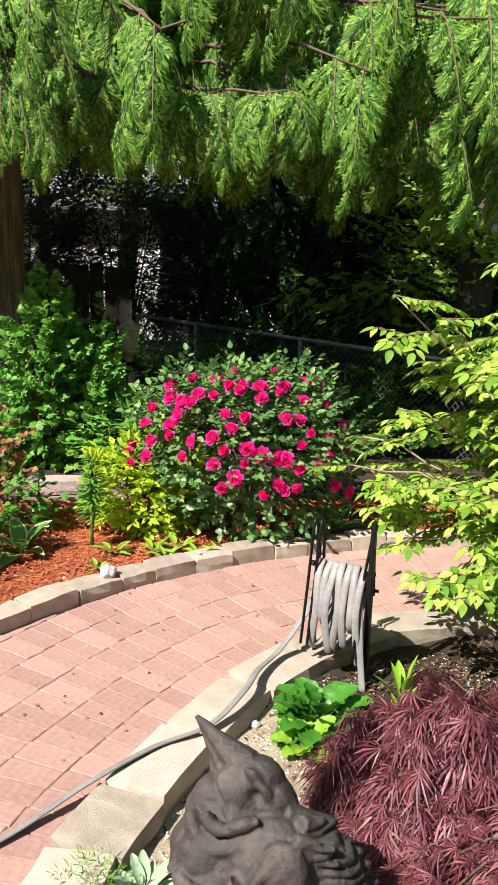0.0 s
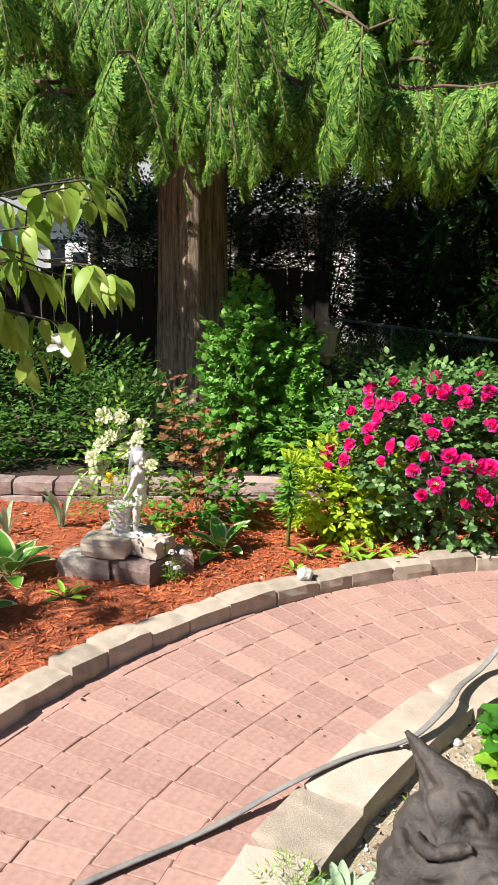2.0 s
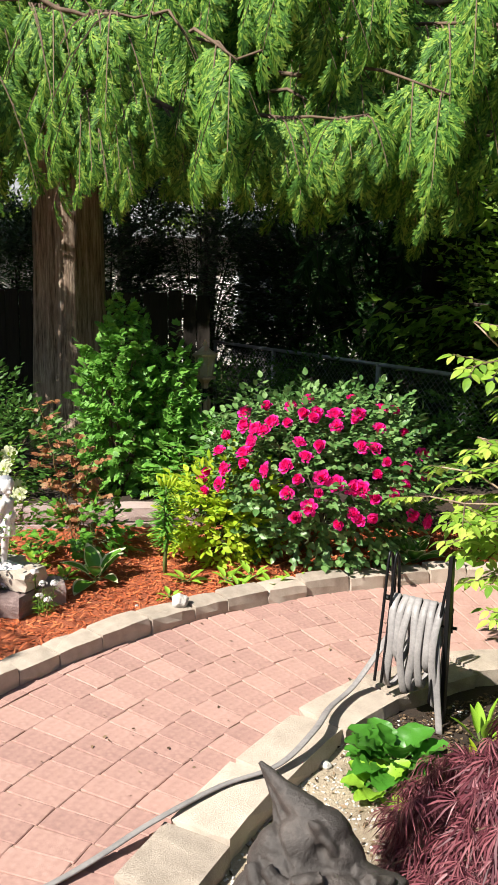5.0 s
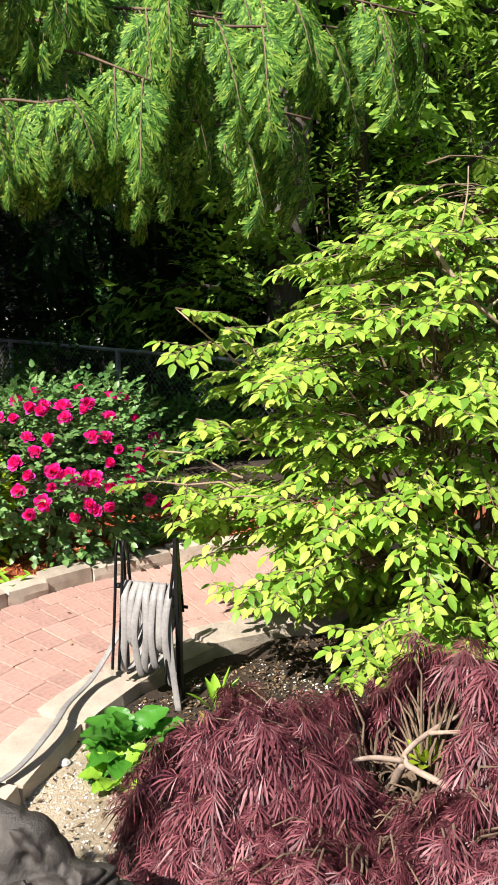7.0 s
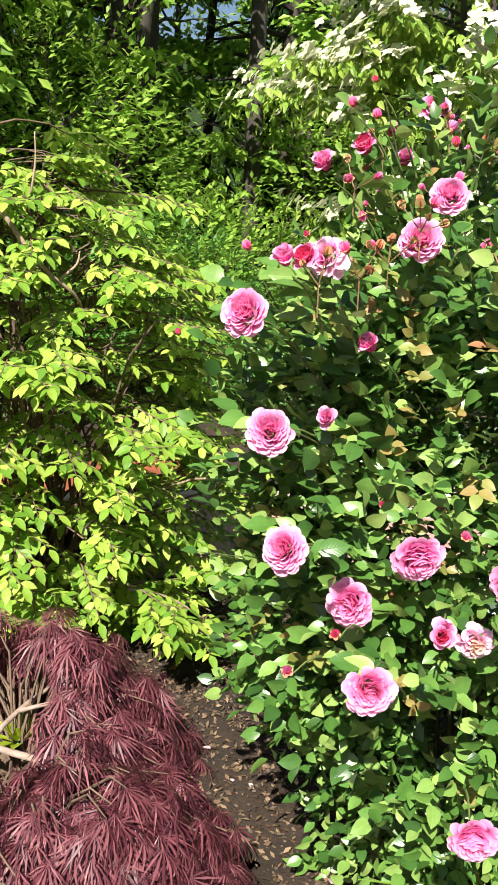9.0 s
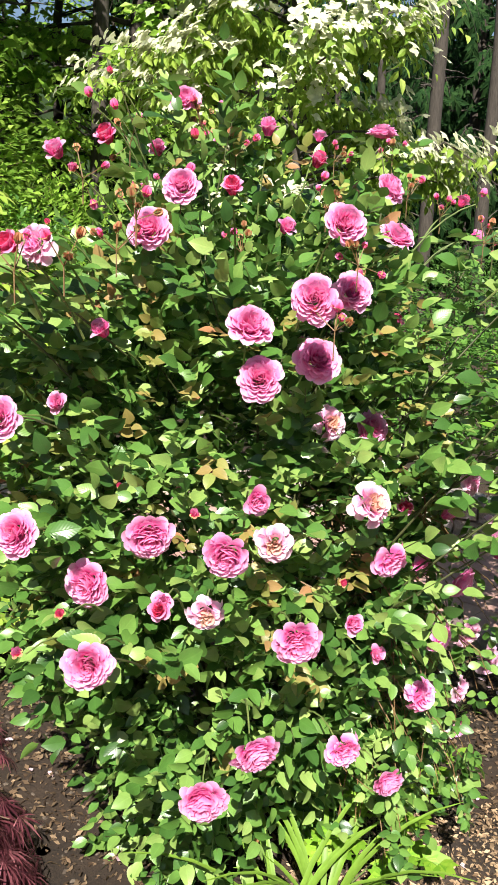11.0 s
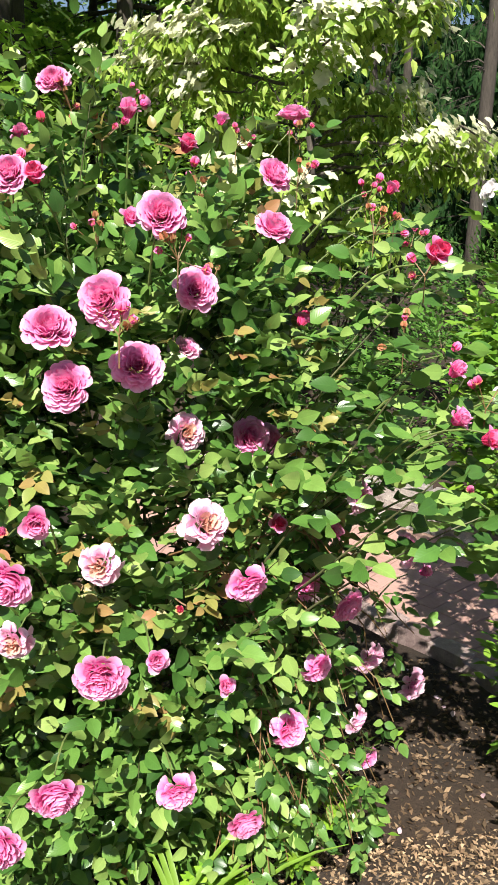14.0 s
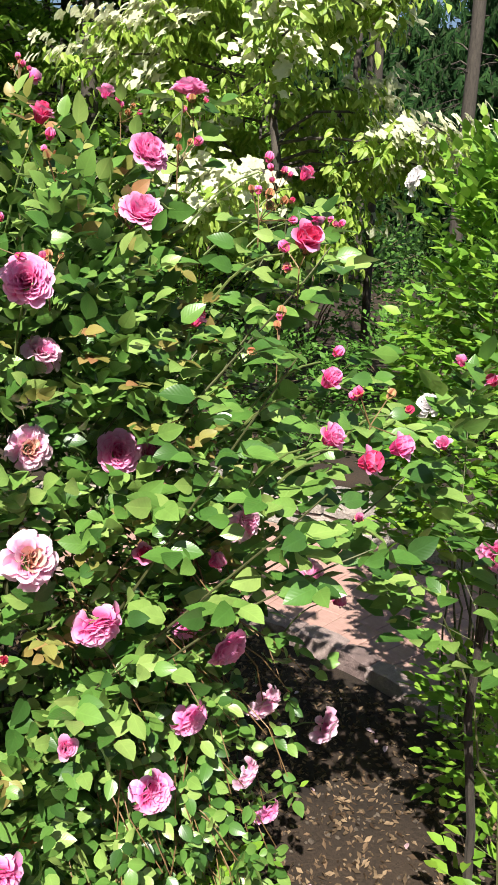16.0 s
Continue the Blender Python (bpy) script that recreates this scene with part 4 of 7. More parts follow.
o = np.array(rose.location)
leafy_shoots(rose, [np.array(q) - o for q in ([(2.22, 0.98, 0.9), (2.26, 0.85, 1.1), (2.3, 0.74, 1.28), (2.36, 0.66, 1.44)], [(2.4, 1.1, 1.1), (2.52, 1.05, 1.35), (2.6, 1.0, 1.5), (2.62, 1.0, 1.66)], [(2.3, 0.95, 1.0), (2.4, 0.76, 1.2), (2.5, 0.66, 1.28), (2.58, 0.6, 1.3)], [(2.4, 1.25, 1.4), (2.5, 1.28, 1.65), (2.58, 1.33, 1.78), (2.64, 1.4, 1.9)], [(1.9, 1.4, 1.4), (1.85, 1.42, 1.75), (1.78, 1.42, 1.93)], [(1.75, 1.45, 1.2), (1.6, 1.48, 1.45), (1.52, 1.5, 1.58)], [(2.2, 1.0, 0.7), (2.32, 0.8, 0.92), (2.42, 0.66, 1.05), (2.5, 0.6, 1.1)], [(2.2, 0.95, 0.8), (2.28, 0.78, 1.0), (2.34, 0.66, 1.14), (2.38, 0.6, 1.22)], [(2.3, 1.0, 0.8), (2.45, 0.84, 0.98), (2.6, 0.73, 1.1), (2.7, 0.68, 1.2)], [(2.35, 1.1, 0.9), (2.5, 0.95, 1.05), (2.62, 0.85, 1.2), (2.68, 0.8, 1.35)], [(2.4, 1.15, 0.8), (2.55, 1.02, 1.0), (2.66, 0.95, 1.18), (2.74, 0.92, 1.4)], [(2.4, 1.2, 1.2), (2.55, 1.15, 1.4), (2.64, 1.1, 1.55), (2.7, 1.1, 1.68)], [(2.35, 1.05, 1.2), (2.48, 0.95, 1.4), (2.55, 0.88, 1.52), (2.6, 0.85, 1.6)], [(1.75, 1.3, 0.8), (1.6, 1.26, 0.95), (1.5, 1.24, 1.05), (1.42, 1.22, 1.06)], [(1.75, 1.32, 1.1), (1.58, 1.3, 1.22), (1.48, 1.28, 1.27), (1.42, 1.27, 1.28)], [(1.75, 1.3, 1.35), (1.55, 1.24, 1.48), (1.45, 1.2, 1.55), (1.37, 1.16, 1.57)], [(1.72, 1.32, 1.2), (1.55, 1.33, 1.38), (1.45, 1.32, 1.46), (1.39, 1.31, 1.48)], [(1.7, 1.15, 0.7), (1.56, 1.03, 0.82), (1.48, 0.98, 0.88), (1.42, 0.97, 0.91)])], 0.056, LEAF_ROSE, M_ROSELEAF, M_DARKSTEM, rr, "shoot_foliage", 0.045, clear=AIRY + [(outward(p, 0.05), 0.075) for p in BIG_BLOOMS + CUP_BLOOMS + LOOSE_BLOOMS])



def rose_extras():
    """Trailing growth at the rose's foot, bronze young leaves at its top, and clusters of buds."""
    r = np.random.default_rng(66)
    base = np.array(rose.location)

    def sprig(store, p, d, size, count, spread=1.0):
        """A compound leaf: leaflets in pairs and one at the end."""
        sd = unit(np.cross(d, UP) + 1e-6)
        nrm = unit(UP * 0.7 + d * 0.2 + np.array([-0.4, -0.5, 0]) + r.normal(0, 0.5, 3))
        for k in range(count):
            for sg in (-1, 1):
                store[0].append(p + d * size * (0.5 + 0.75 * k))
                store[1].append(d * 0.5 + sd * sg * spread + r.normal(0, 0.15, 3))
                store[2].append(nrm + r.normal(0, 0.2, 3))
                store[3].append(size * r.uniform(0.75, 1.1))
        store[0].append(p + d * size * 0.75 * count)
        store[1].append(d + r.normal(0, 0.1, 3))
        store[2].append(nrm)
        store[3].append(size * 1.1)

    low, top, cane = ([], [], [], []), ([], [], [], []), Mesher()
    for k in range(75):
        a = np.array([r.uniform(2.05, 2.45), r.uniform(1.0, 1.2), r.uniform(0.35, 1.1)])
        tip = np.array([r.uniform(2.12, 2.62), r.uniform(0.8, 1.0), 0]) + UP * max(0.22, a[2] - r.uniform(0.1, 0.55))
        line = bend(a - base, tip - base, 0.08, 0.015, 7, r)
        tube(cane, line, np.linspace(0.0028, 0.0012, 7), 4, cap=False)
        for q in (2, 3, 4, 5, 6):
            d = unit(line[q] - line[q - 1] + r.normal(0, 0.06, 3))
            sprig(low, line[q], d, r.uniform(0.026, 0.042), 2)
    for k in range(230):
        u = unit(r.normal(0, 1, 3) * [1, 1, 0.45] + UP * 0.5)
        p = np.array([0, 0, 0.95]) + u * np.array([0.55, 0.46, 0.9])
        sprig(top, p, unit(u + r.normal(0, 0.4, 3)), r.uniform(0.026, 0.04), 2)
    for store, name, mat in ((low, "trailing_foliage", M_ROSELEAF), (top, "young_foliage", M_BRONZELEAF)):
        P, D, N, S = (np.array(q) for q in store)
        for q, gap in AIRY:
            keep = np.linalg.norm(P + unit(D) * 0.02 - (q - base), axis=1) > gap
            P, D, N, S = P[keep], D[keep], N[keep], S[keep]
        X, Y, Z = axes(D, N)
        part(name, Mesher().scatter(LEAF_ROSE, P, X, Y, Z, S), mat, rose, smooth=True)["kind"] = "stuff"
    sepal = [bud_mesh("bud", [M_PEACH, M_GREENSTEM], 18), bud_mesh("bud", [M_PINKDEEP, M_PEACH], 19)]
    for p in [q for q in BIG_BLOOMS + CUP_BLOOMS if q[2] > 1.5] + [(2.4, 0.64, 1.42), (2.5, 0.6, 1.36), (2.6, 1.0, 1.66)]:
        hub = np.array(p) + r.normal(0, 0.06, 3) * [1, 1, 0.5] - UP * 0.03
        for _ in range(r.integers(3, 7)):
            d = unit(UP * 0.8 + r.normal(0, 0.5, 3))
            e = hub + d * r.uniform(0.03, 0.06)
            tube(cane, [hub - UP * 0.05 - base, hub - base, e - base], [0.0016, 0.0014, 0.0011], 4, cap=False)
            put_bloom(rose, sepal[r.integers(2)], e, d, r.uniform(0.012, 0.019), r, "bud")
    part("cane", cane, M_REDSTEM, rose)["kind"] = "stuff"


rose_extras()

# ---- right of the rose: white rose, young pink rose, low growth ----
white = bush("white_rose_bush", 3.66, 1.1, -0.03, 0.3, 0.3, 1.96, 1000, 6, 0.055, LEAF_OVAL, M_FRESH, "tall fresh green rose bush with a few white flowers", "rose bush", flat=0.3, twig=0.14, inner=0.5, seed=70, stem=M_DARKSTEM, stems=12, thick=0.005, lumpy=0.3, low=-0.25, foot=0.6, outw=0.9)
WHITEB = [loose_bloom("bloom", [M_WHITEPETAL, M_WHITEPETAL], 10), open_bloom("bloom", [M_WHITEPETAL, M_WHITEPETAL], 11)]
dress(white, [(3.25, 1.2, 1.766), (3.32, 0.9, 1.58), (3.2, 1.05, 1.2)], WHITEB, 0.04, 0.05, np.array([3.6, 1.1, 1.2]), rr, "bloom", 0.1)
young = bush("young_pink_rose", 2.98, 0.62, -0.03, 0.26, 0.22, 1.4, 120, 6, 0.06, LEAF_BROAD, M_ROSELEAF, "slender young rose with a bare stem and few blooms", "rose bush", flat=0.4, twig=0.17, inner=0.4, seed=71, stem=M_DARKSTEM, stems=3, low=0.25, lumpy=0.3, thick=0.004)
st = Mesher()
tube(st, [(0, 0, -0.02), (0.02, 0.03, 0.3), (-0.02, 0.05, 0.6), (-0.05, 0.02, 0.95)], [0.012, 0.011, 0.01, 0.008], 7)
part("main_stem", st, M_BARK, young)
dress(young, [(2.78, 0.53, 1.06)], OPEN, 0.043, 0.046, np.array([2.98, 0.62, 1.1]), rr, "bloom", 0.1)
dress(young, [(2.85, 0.7, 1.37), (2.88, 0.64, 1.34), (2.68, 0.6, 1.25), (2.95, 0.5, 1.36)], CUP + BUD, 0.02, 0.028, np.array([2.98, 0.62, 1.1]), rr, "bud", 0.9)
for k, (x, y, rx, h, tw) in enumerate([(3.3, 0.62, 0.2, 0.75, 110), (3.1, 0.5, 0.14, 0.25, 50), (3.6, 0.85, 0.25, 0.5, 120)]):
    bush("low_green_plant", x, y, -0.03, rx, rx * 0.9, h, tw, 5, 0.05, LEAF_OVAL, M_FRESH, "soft light green leafy plant on the shaded soil", "plant", seed=80 + k, stems=6, stem=M_GREENSTEM, thick=0.004)
bush("low_green_plant", 2.34, 0.98, -0.03, 0.12, 0.08, 0.24, 18, 5, 0.06, LEAF_CURRANT, M_HOSTALIGHT, "bright yellow-green seedling with toothed leaves under the rose", "plant", seed=89, stems=6, stem=M_GREENSTEM, thick=0.003)
bush("low_green_plant", 2.48, 1.08, -0.03, 0.18, 0.12, 0.36, 40, 5, 0.035, LEAF_OVAL, M_FRESH, "thin trailing stems with small pale leaves", "plant", seed=88, stems=16, stem=M_GREENSTEM, thick=0.003, flat=0.2)


def blades(name, x, y, z, count, length, width, mat, label, seed, lean=0.5, category="plant"):
    """A tuft of strap leaves that rise and bend over."""
    r = np.random.default_rng(seed)
    ob = empty(name, x, y, z, label, category)
    for k in range(count):
        a = 6.283 * k / count + r.normal(0, 0.4)
        ln = length * r.uniform(0.6, 1.1)
        out = np.array([math.cos(a), math.sin(a), 0])
        t = np.linspace(0, 1, 8)
        mid = out[None] * (lean * ln * t**1.7)[:, None] + UP[None] * (ln * (t - 0.42 * lean * t**3))[:, None] + out * 0.015
        w = width * np.sin(np.pi * (0.12 + 0.86 * t)) ** 0.7 * 0.5
        side = np.array([-out[1], out[0], 0])
        V = np.stack([mid - side * w[:, None] + UP * w[:, None] * 0.4, mid, mid + side * w[:, None] + UP * w[:, None] * 0.4], 1).reshape(-1, 3)
        F = [(3 * i + j, 3 * i + j + 1, 3 * i + j + 4, 3 * i + j + 3) for i in range(7) for j in (0, 1)]
        part("blade", Mesher().add(V, F), mat, ob, smooth=True)
    return ob


blades("day_lily", 2.04, 0.93, -0.03, 24, 0.42, 0.015, M_STRAP, "tuft of bright green strap leaves at the foot of the rose", 90, 0.75)
blades("day_lily", 1.93, 0.96, -0.03, 14, 0.44, 0.015, M_STRAP, "tuft of bright green strap leaves at the foot of the rose", 91, 0.8)
blades("day_lily", 2.85, 2.1, -0.03, 14, 0.75, 0.02, M_STRAP, "tuft of tall grassy leaves behind the rose", 92, 0.4)


# ---- leafy plants with few large leaves ----
def big_leaf(length, width, droop, cup, edge=0.0, wave=0.0, n=8, cross=10, blunt=0.75):
    """One large leaf, with a margin of its own where edge is given. Returns a mesher."""
    V, F, mats = [], [], []
    mb = Mesher()
    for i in range(n + 1):
        t = i / n
        w = width / 2 * math.sin(math.pi * min(0.985, 0.06 + 0.94 * t**0.85)) ** blunt
        for j in range(cross + 1):
            s = j / cross * 2 - 1
            V.append((s * w, t * length, -droop * length * t * t + cup * w * s * s + wave * math.sin(t * 18 + s * 2) * w * abs(s)))
    for i in range(n):
        for j in range(cross):
            a = i * (cross + 1) + j
            F.append((a, a + 1, a + cross + 2, a + cross + 1))
            mats.append(1 if edge and (j in (0, cross - 1) or i >= n - 1) else 0)
    mb.add(V, F)
    mb.mats = mats
    return mb


def rosette(name, x, y, z, leaves, length, width, mats, label, seed, lift=(15, 70), edge=0.0, droop=0.35, category="plant", stalk=0.3, wave=0.04, blunt=0.75):
    """A plant of large leaves that fan out from its foot."""
    r = np.random.default_rng(seed)
    ob = empty(name, x, y, z, label, category)
    shapes = [big_leaf(1, width / length * r.uniform(0.9, 1.1), droop * r.uniform(0.6, 1.2), 0.35, edge, wave, blunt=blunt).mesh("leaf", mats, True) for _ in range(3)]
    sm = Mesher()
    for k in range(leaves):
        a = k * 2.39996 + r.normal(0, 0.2)
        e = math.radians(lift[1] + (lift[0] - lift[1]) * k / max(1, leaves - 1) + r.normal(0, 6))
        d = Vector((math.cos(a) * math.cos(e), math.sin(a) * math.cos(e), math.sin(e)))
        ln = length * r.uniform(0.75, 1.1)
        X, Y, Z = axes(np.array([d]), np.array([[-d.x * 0.3, -d.y * 0.3, 1.0]]))
        lf = part("leaf", shapes[k % 3], None, ob)
        p = Vector((math.cos(a), math.sin(a), 0)) * 0.01 + d * stalk * ln
        lf.matrix_basis = Matrix.Translation(p) @ Matrix((X[0], Y[0], Z[0])).transposed().to_4x4() @ Matrix.Diagonal((ln, ln, ln, 1))
        tube(sm, [(0, 0, 0), tuple(p * 0.5), tuple(p)], 0.004, 5)
    part("leaf_stalk", sm, M_GREENSTEM, ob)["kind"] = "stuff"
    return ob


rosette("green_primrose", 0.36, 2.72, -0.02, 34, 0.11, 0.1, [M_PRIMROSE], "clump of crinkled bright green broad leaves on dry soil", 100, (8, 62), wave=0.2, stalk=0.75, droop=0.42, blunt=0.42)
rosette("green_primrose", 0.3, 2.58, -0.02, 14, 0.08, 0.068, [M_HOSTALIGHT], "small clump of light green round leaves on dry soil", 101, (8, 50), wave=0.14, stalk=0.6, droop=0.35, blunt=0.42)
for k, (x, y, n, ln, w) in enumerate([(-1.2, 4.22, 8, 0.17, 0.115), (-2.12, 3.55, 11, 0.2, 0.125), (-2.0, 3.0, 10, 0.21, 0.14), (0.52, 4.85, 10, 0.18, 0.115)]):
    rosette("variegated_hosta", x, y, 0.03, n, ln, w, [M_HOSTA, M_CREAM], "hosta with green leaves edged in cream on red mulch", 104 + k, (22, 70), edge=1, droop=0.45)
rosette("lambs_ear", -0.13, 1.86, -0.03, 30, 0.085, 0.034, [M_SILVER], "clump of downy silver-green leaves on dry soil", 110, (8, 60), droop=0.3, wave=0.05, blunt=0.55)
rosette("lambs_ear", 0.02, 1.95, -0.03, 24, 0.08, 0.034, [M_SILVER], "clump of downy silver-green leaves on dry soil", 111, (8, 60), droop=0.3, wave=0.05, blunt=0.55)
bush("feathery_weed", -0.26, 1.82, -0.03, 0.07, 0.07, 0.1, 90, 6, 0.022, leaf(0.16, 0.1, 0.1, 1), M_FRESH, "feathery pale green weed beside the kerb", "plant", seed=112, stems=5, stem=M_GREENSTEM, thick=0.003, twig=0.05)
rosette("seedling", 0.04, 2.22, -0.03, 8, 0.085, 0.03, [M_HOSTALIGHT], "upright green seedling by the kerb", 113, (30, 75), droop=0.1)
rosette("seedling", 0.68, 2.98, -0.03, 7, 0.14, 0.045, [M_HOSTALIGHT], "pale green seedling in front of the shrub", 114, (35, 80), droop=0.1)
rosette("seedling", 1.24, 2.24, 0.16, 16, 0.07, 0.03, [M_YELLOW], "yellow-green seedling inside the maple", 115, (20, 75), droop=0.1)
rosette("seedling", 0.62, 2.6, 0.08, 7, 0.1, 0.035, [M_YELLOW], "yellow-green seedling inside the maple", 116, (20, 75), droop=0.1)
for k, (x, y, s) in enumerate([(-0.5, 4.35, 0.09), (-0.38, 4.42, 0.1), (-0.25, 4.3, 0.08), (-0.42, 4.25, 0.08), (-0.72, 4.3, 0.09), (-0.75, 4.05, 0.06), (-1.72, 3.38, 0.1), (-1.38, 4.2, 0.09), (-0.15, 4.38, 0.07), (-1.62, 4.4, 0.1), (-1.9, 4.55, 0.1)]):
    rosette("mulch_weed", x, y, 0.03, 9, s, s * 0.45, [M_HOSTALIGHT], "small yellow-green seedling in red mulch", 120 + k, (5, 50), droop=0.2)
blades("iris", -2.25, 4.35, 0.03, 6, 0.36, 0.035, M_SILVER, "few grey-green sword leaves by the wall", 135, 0.45)
blades("iris", -2.5, 4.15, 0.03, 5, 0.28, 0.03, M_SILVER, "few grey-green sword leaves by the wall", 136, 0.6)

# ---- shrubs of the mulch bed ----
red = bush("magenta_rose_bush", -0.08, 4.9, 0.03, 0.66, 0.5, 0.98, 1150, 6, 0.05, LEAF_ROSE4, M_ROSELEAF2, "rounded rose bush covered with magenta blooms", "rose bush", flat=0.3, twig=0.12, inner=0.55, seed=14, stem=M_DARKSTEM, stems=16, low=-0.85, thick=0.006, outw=0.9)
HIGH_ROSES = [(-0.48, 0.9), (-0.46, 0.85), (-0.34, 0.93), (-0.21, 0.96), (-0.12, 0.99), (0.11, 0.99), (0.29, 0.95), (0.36, 0.94), (-0.12, 0.92), (-0.06, 0.94), (0.04, 0.93), (-0.07, 0.9), (-0.3, 0.88), (-0.34, 0.84), (-0.21, 0.87), (-0.39, 0.84), (0.05, 0.88), (0.15, 0.89), (0.17, 0.93), (0.28, 0.86), (-0.54, 0.78), (-0.6, 0.7), (-0.44, 0.72), (-0.43, 0.66), (-0.4, 0.78), (-0.14, 0.8), (-0.01, 0.78), (0.19, 0.78), (0.26, 0.77), (0.41, 0.81), (0.53, 0.7)]
LOW_ROSES = [(0.43, 0.66), (0.27, 0.63), (-0.31, 0.65), (-0.55, 0.62), (-0.66, 0.56), (-0.72, 0.52), (-0.58, 0.53), (-0.66, 0.46), (-0.01, 0.63), (0.07, 0.6), (-0.12, 0.61), (-0.19, 0.54), (0.15, 0.58), (-0.03, 0.55), (-0.36, 0.56), (-0.07, 0.47), (-0.14, 0.41), (0.19, 0.4), (0.16, 0.44), (0.1, 0.38), (0.37, 0.53), (0.43, 0.57), (0.27, 0.51), (0.56, 0.58), (0.48, 0.39), (0.25, 0.43), (0.57, 0.31), (-0.1, 0.73), (0.32, 0.7), (-0.2, 0.68), (0.2, 0.57)]
MAG = [open_bloom("bloom", [M_MAGENTA, M_MAGENTADEEP], s, 30) for s in (21, 22)] + [cup_bloom("bloom", [M_MAGENTA, M_MAGENTADEEP], 23)]
rm = np.random.default_rng(24)
for k, (x, z) in enumerate(HIGH_ROSES + LOW_ROSES):
    dx, dz = (x + 0.08) / 0.66, (z - 0.5) / 0.5
    y = 4.9 - 0.5 * math.sqrt(max(0.02, 1 - dx * dx - dz * dz)) - 0.07
    face = unit([dx * 0.7, -0.7, max(0, dz) * 0.9 + 0.25] + rm.normal(0, 0.25, 3))
    put_bloom(red, MAG[k % 3], (x, y, z), face, rm.uniform(0.042, 0.058), rm)

bush("golden_shrub", -0.6, 4.78, 0.03, 0.25, 0.22, 0.5, 330, 6, 0.062, LEAF_OVAL, M_YELLOW, "small golden-leaved shrub in the mulch", seed=15, stems=8, flat=0.3, low=-0.9, outw=1.0)
bush("currant_shrub", -1.18, 5.85, 0.1, 0.17, 0.2, 0.92, 240, 6, 0.06, LEAF_CURRANT, M_CURRANT, "upright currant bush with lobed green leaves", seed=19, stems=12, low=-0.9, flat=0.2, rise=0.4, outw=1.0, lumpy=0.5)
bush("currant_shrub", -1.52, 5.8, 0.1, 0.2, 0.24, 1.25, 400, 6, 0.06, LEAF_CURRANT, M_CURRANT, "upright currant bush with lobed green leaves", seed=16, stems=20, low=-0.9, flat=0.2, rise=0.4, outw=1.0, lumpy=0.35)
bush("currant_shrub", -0.85, 5.65, 0.1, 0.35, 0.25, 0.5, 170, 6, 0.07, LEAF_OVAL, M_CURRANT, "low green leafy bush behind the golden shrub", seed=17, stems=10, low=-0.9)
bush("currant_shrub", -1.1, 5.78, 0.1, 0.2, 0.18, 0.3, 90, 5, 0.06, LEAF_CURRANT, M_FRESH, "small lobed-leaved plant by the wall", seed=18, stems=6, low=-0.9)


def lily():
    ob = empty("garden_lily", -0.86, 4.38, 0.03, "upright lily stalk with narrow leaves and closed buds", "plant")
    r = np.random.default_rng(140)
    sm, mb = Mesher(), Mesher()
    tube(sm, bend((0, 0, 0), (0.01, 0, 0.5), 0, 0.004, 6, r), np.linspace(0.013, 0.006, 6), 6)
    part("stalk", sm, M_GREENSTEM, ob, smooth=True)
    n = 260
    z = np.linspace(0.15, 0.5, n)
    a = np.arange(n) * 2.4
    D = np.stack([np.cos(a), np.sin(a), np.full(n, 0.35)], 1) + r.normal(0, 0.15, (n, 3))
    P = np.stack([0.01 * z, 0 * z, z], 1)
    X, Y, Z = axes(D, UP + 0 * D)
    mb.scatter(leaf(0.16, 0.15, 0.3, 3), P, X, Y, Z, 0.115 * r.uniform(0.7, 1.1, n) * np.interp(z, [0.15, 0.3, 0.5], [0.7, 1, 0.6]))
    part("foliage", mb, M_CURRANT, ob, smooth=True)["kind"] = "stuff"
    for k in range(6):
        a = k * 1.05
        b = Mesher()
        tube(b, [(0, 0, 0), (0, 0, 0.025), (0, 0, 0.05), (0, 0, 0.07)], [0.004, 0.01, 0.009, 0.003], 6)
        o = part("bud", b, M_YELLOW, ob, smooth=True)
        o.location = (0.01 + 0.025 * math.cos(a), 0.025 * math.sin(a), 0.5)
        o.rotation_euler = (0.5 * math.sin(-a), 0.5 * math.cos(a), 0)


lily()


def bronze_shrub():
    ob = empty("bronze_shrub", -1.5, 4.72, 0.03, "thin young shrub with bronze-red leaves", "shrub")
    r = np.random.default_rng(141)
    lines = []
    for tip in [(-0.22, 0.0, 0.9), (-0.1, -0.05, 0.6), (0.12, 0.0, 0.55), (0.0, 0.05, 0.7), (0.2, -0.05, 0.4)]:
        lines.append(bend((0, 0, 0), tip, 0.05, 0.01, 7, r))
    leafy_shoots(ob, lines, 0.045, LEAF_CURRANT, M_RED, M_REDSTEM, r, "foliage", 0.058, 0.004)
    bush("leafy_seedling", -1.42, 4.62, 0.03, 0.2, 0.15, 0.26, 70, 5, 0.05, LEAF_CURRANT, M_HOSTA, "low mixed green plant at the foot of the bronze shrub", "plant", seed=142, stems=5, stem=M_GREENSTEM, thick=0.003)


bronze_shrub()


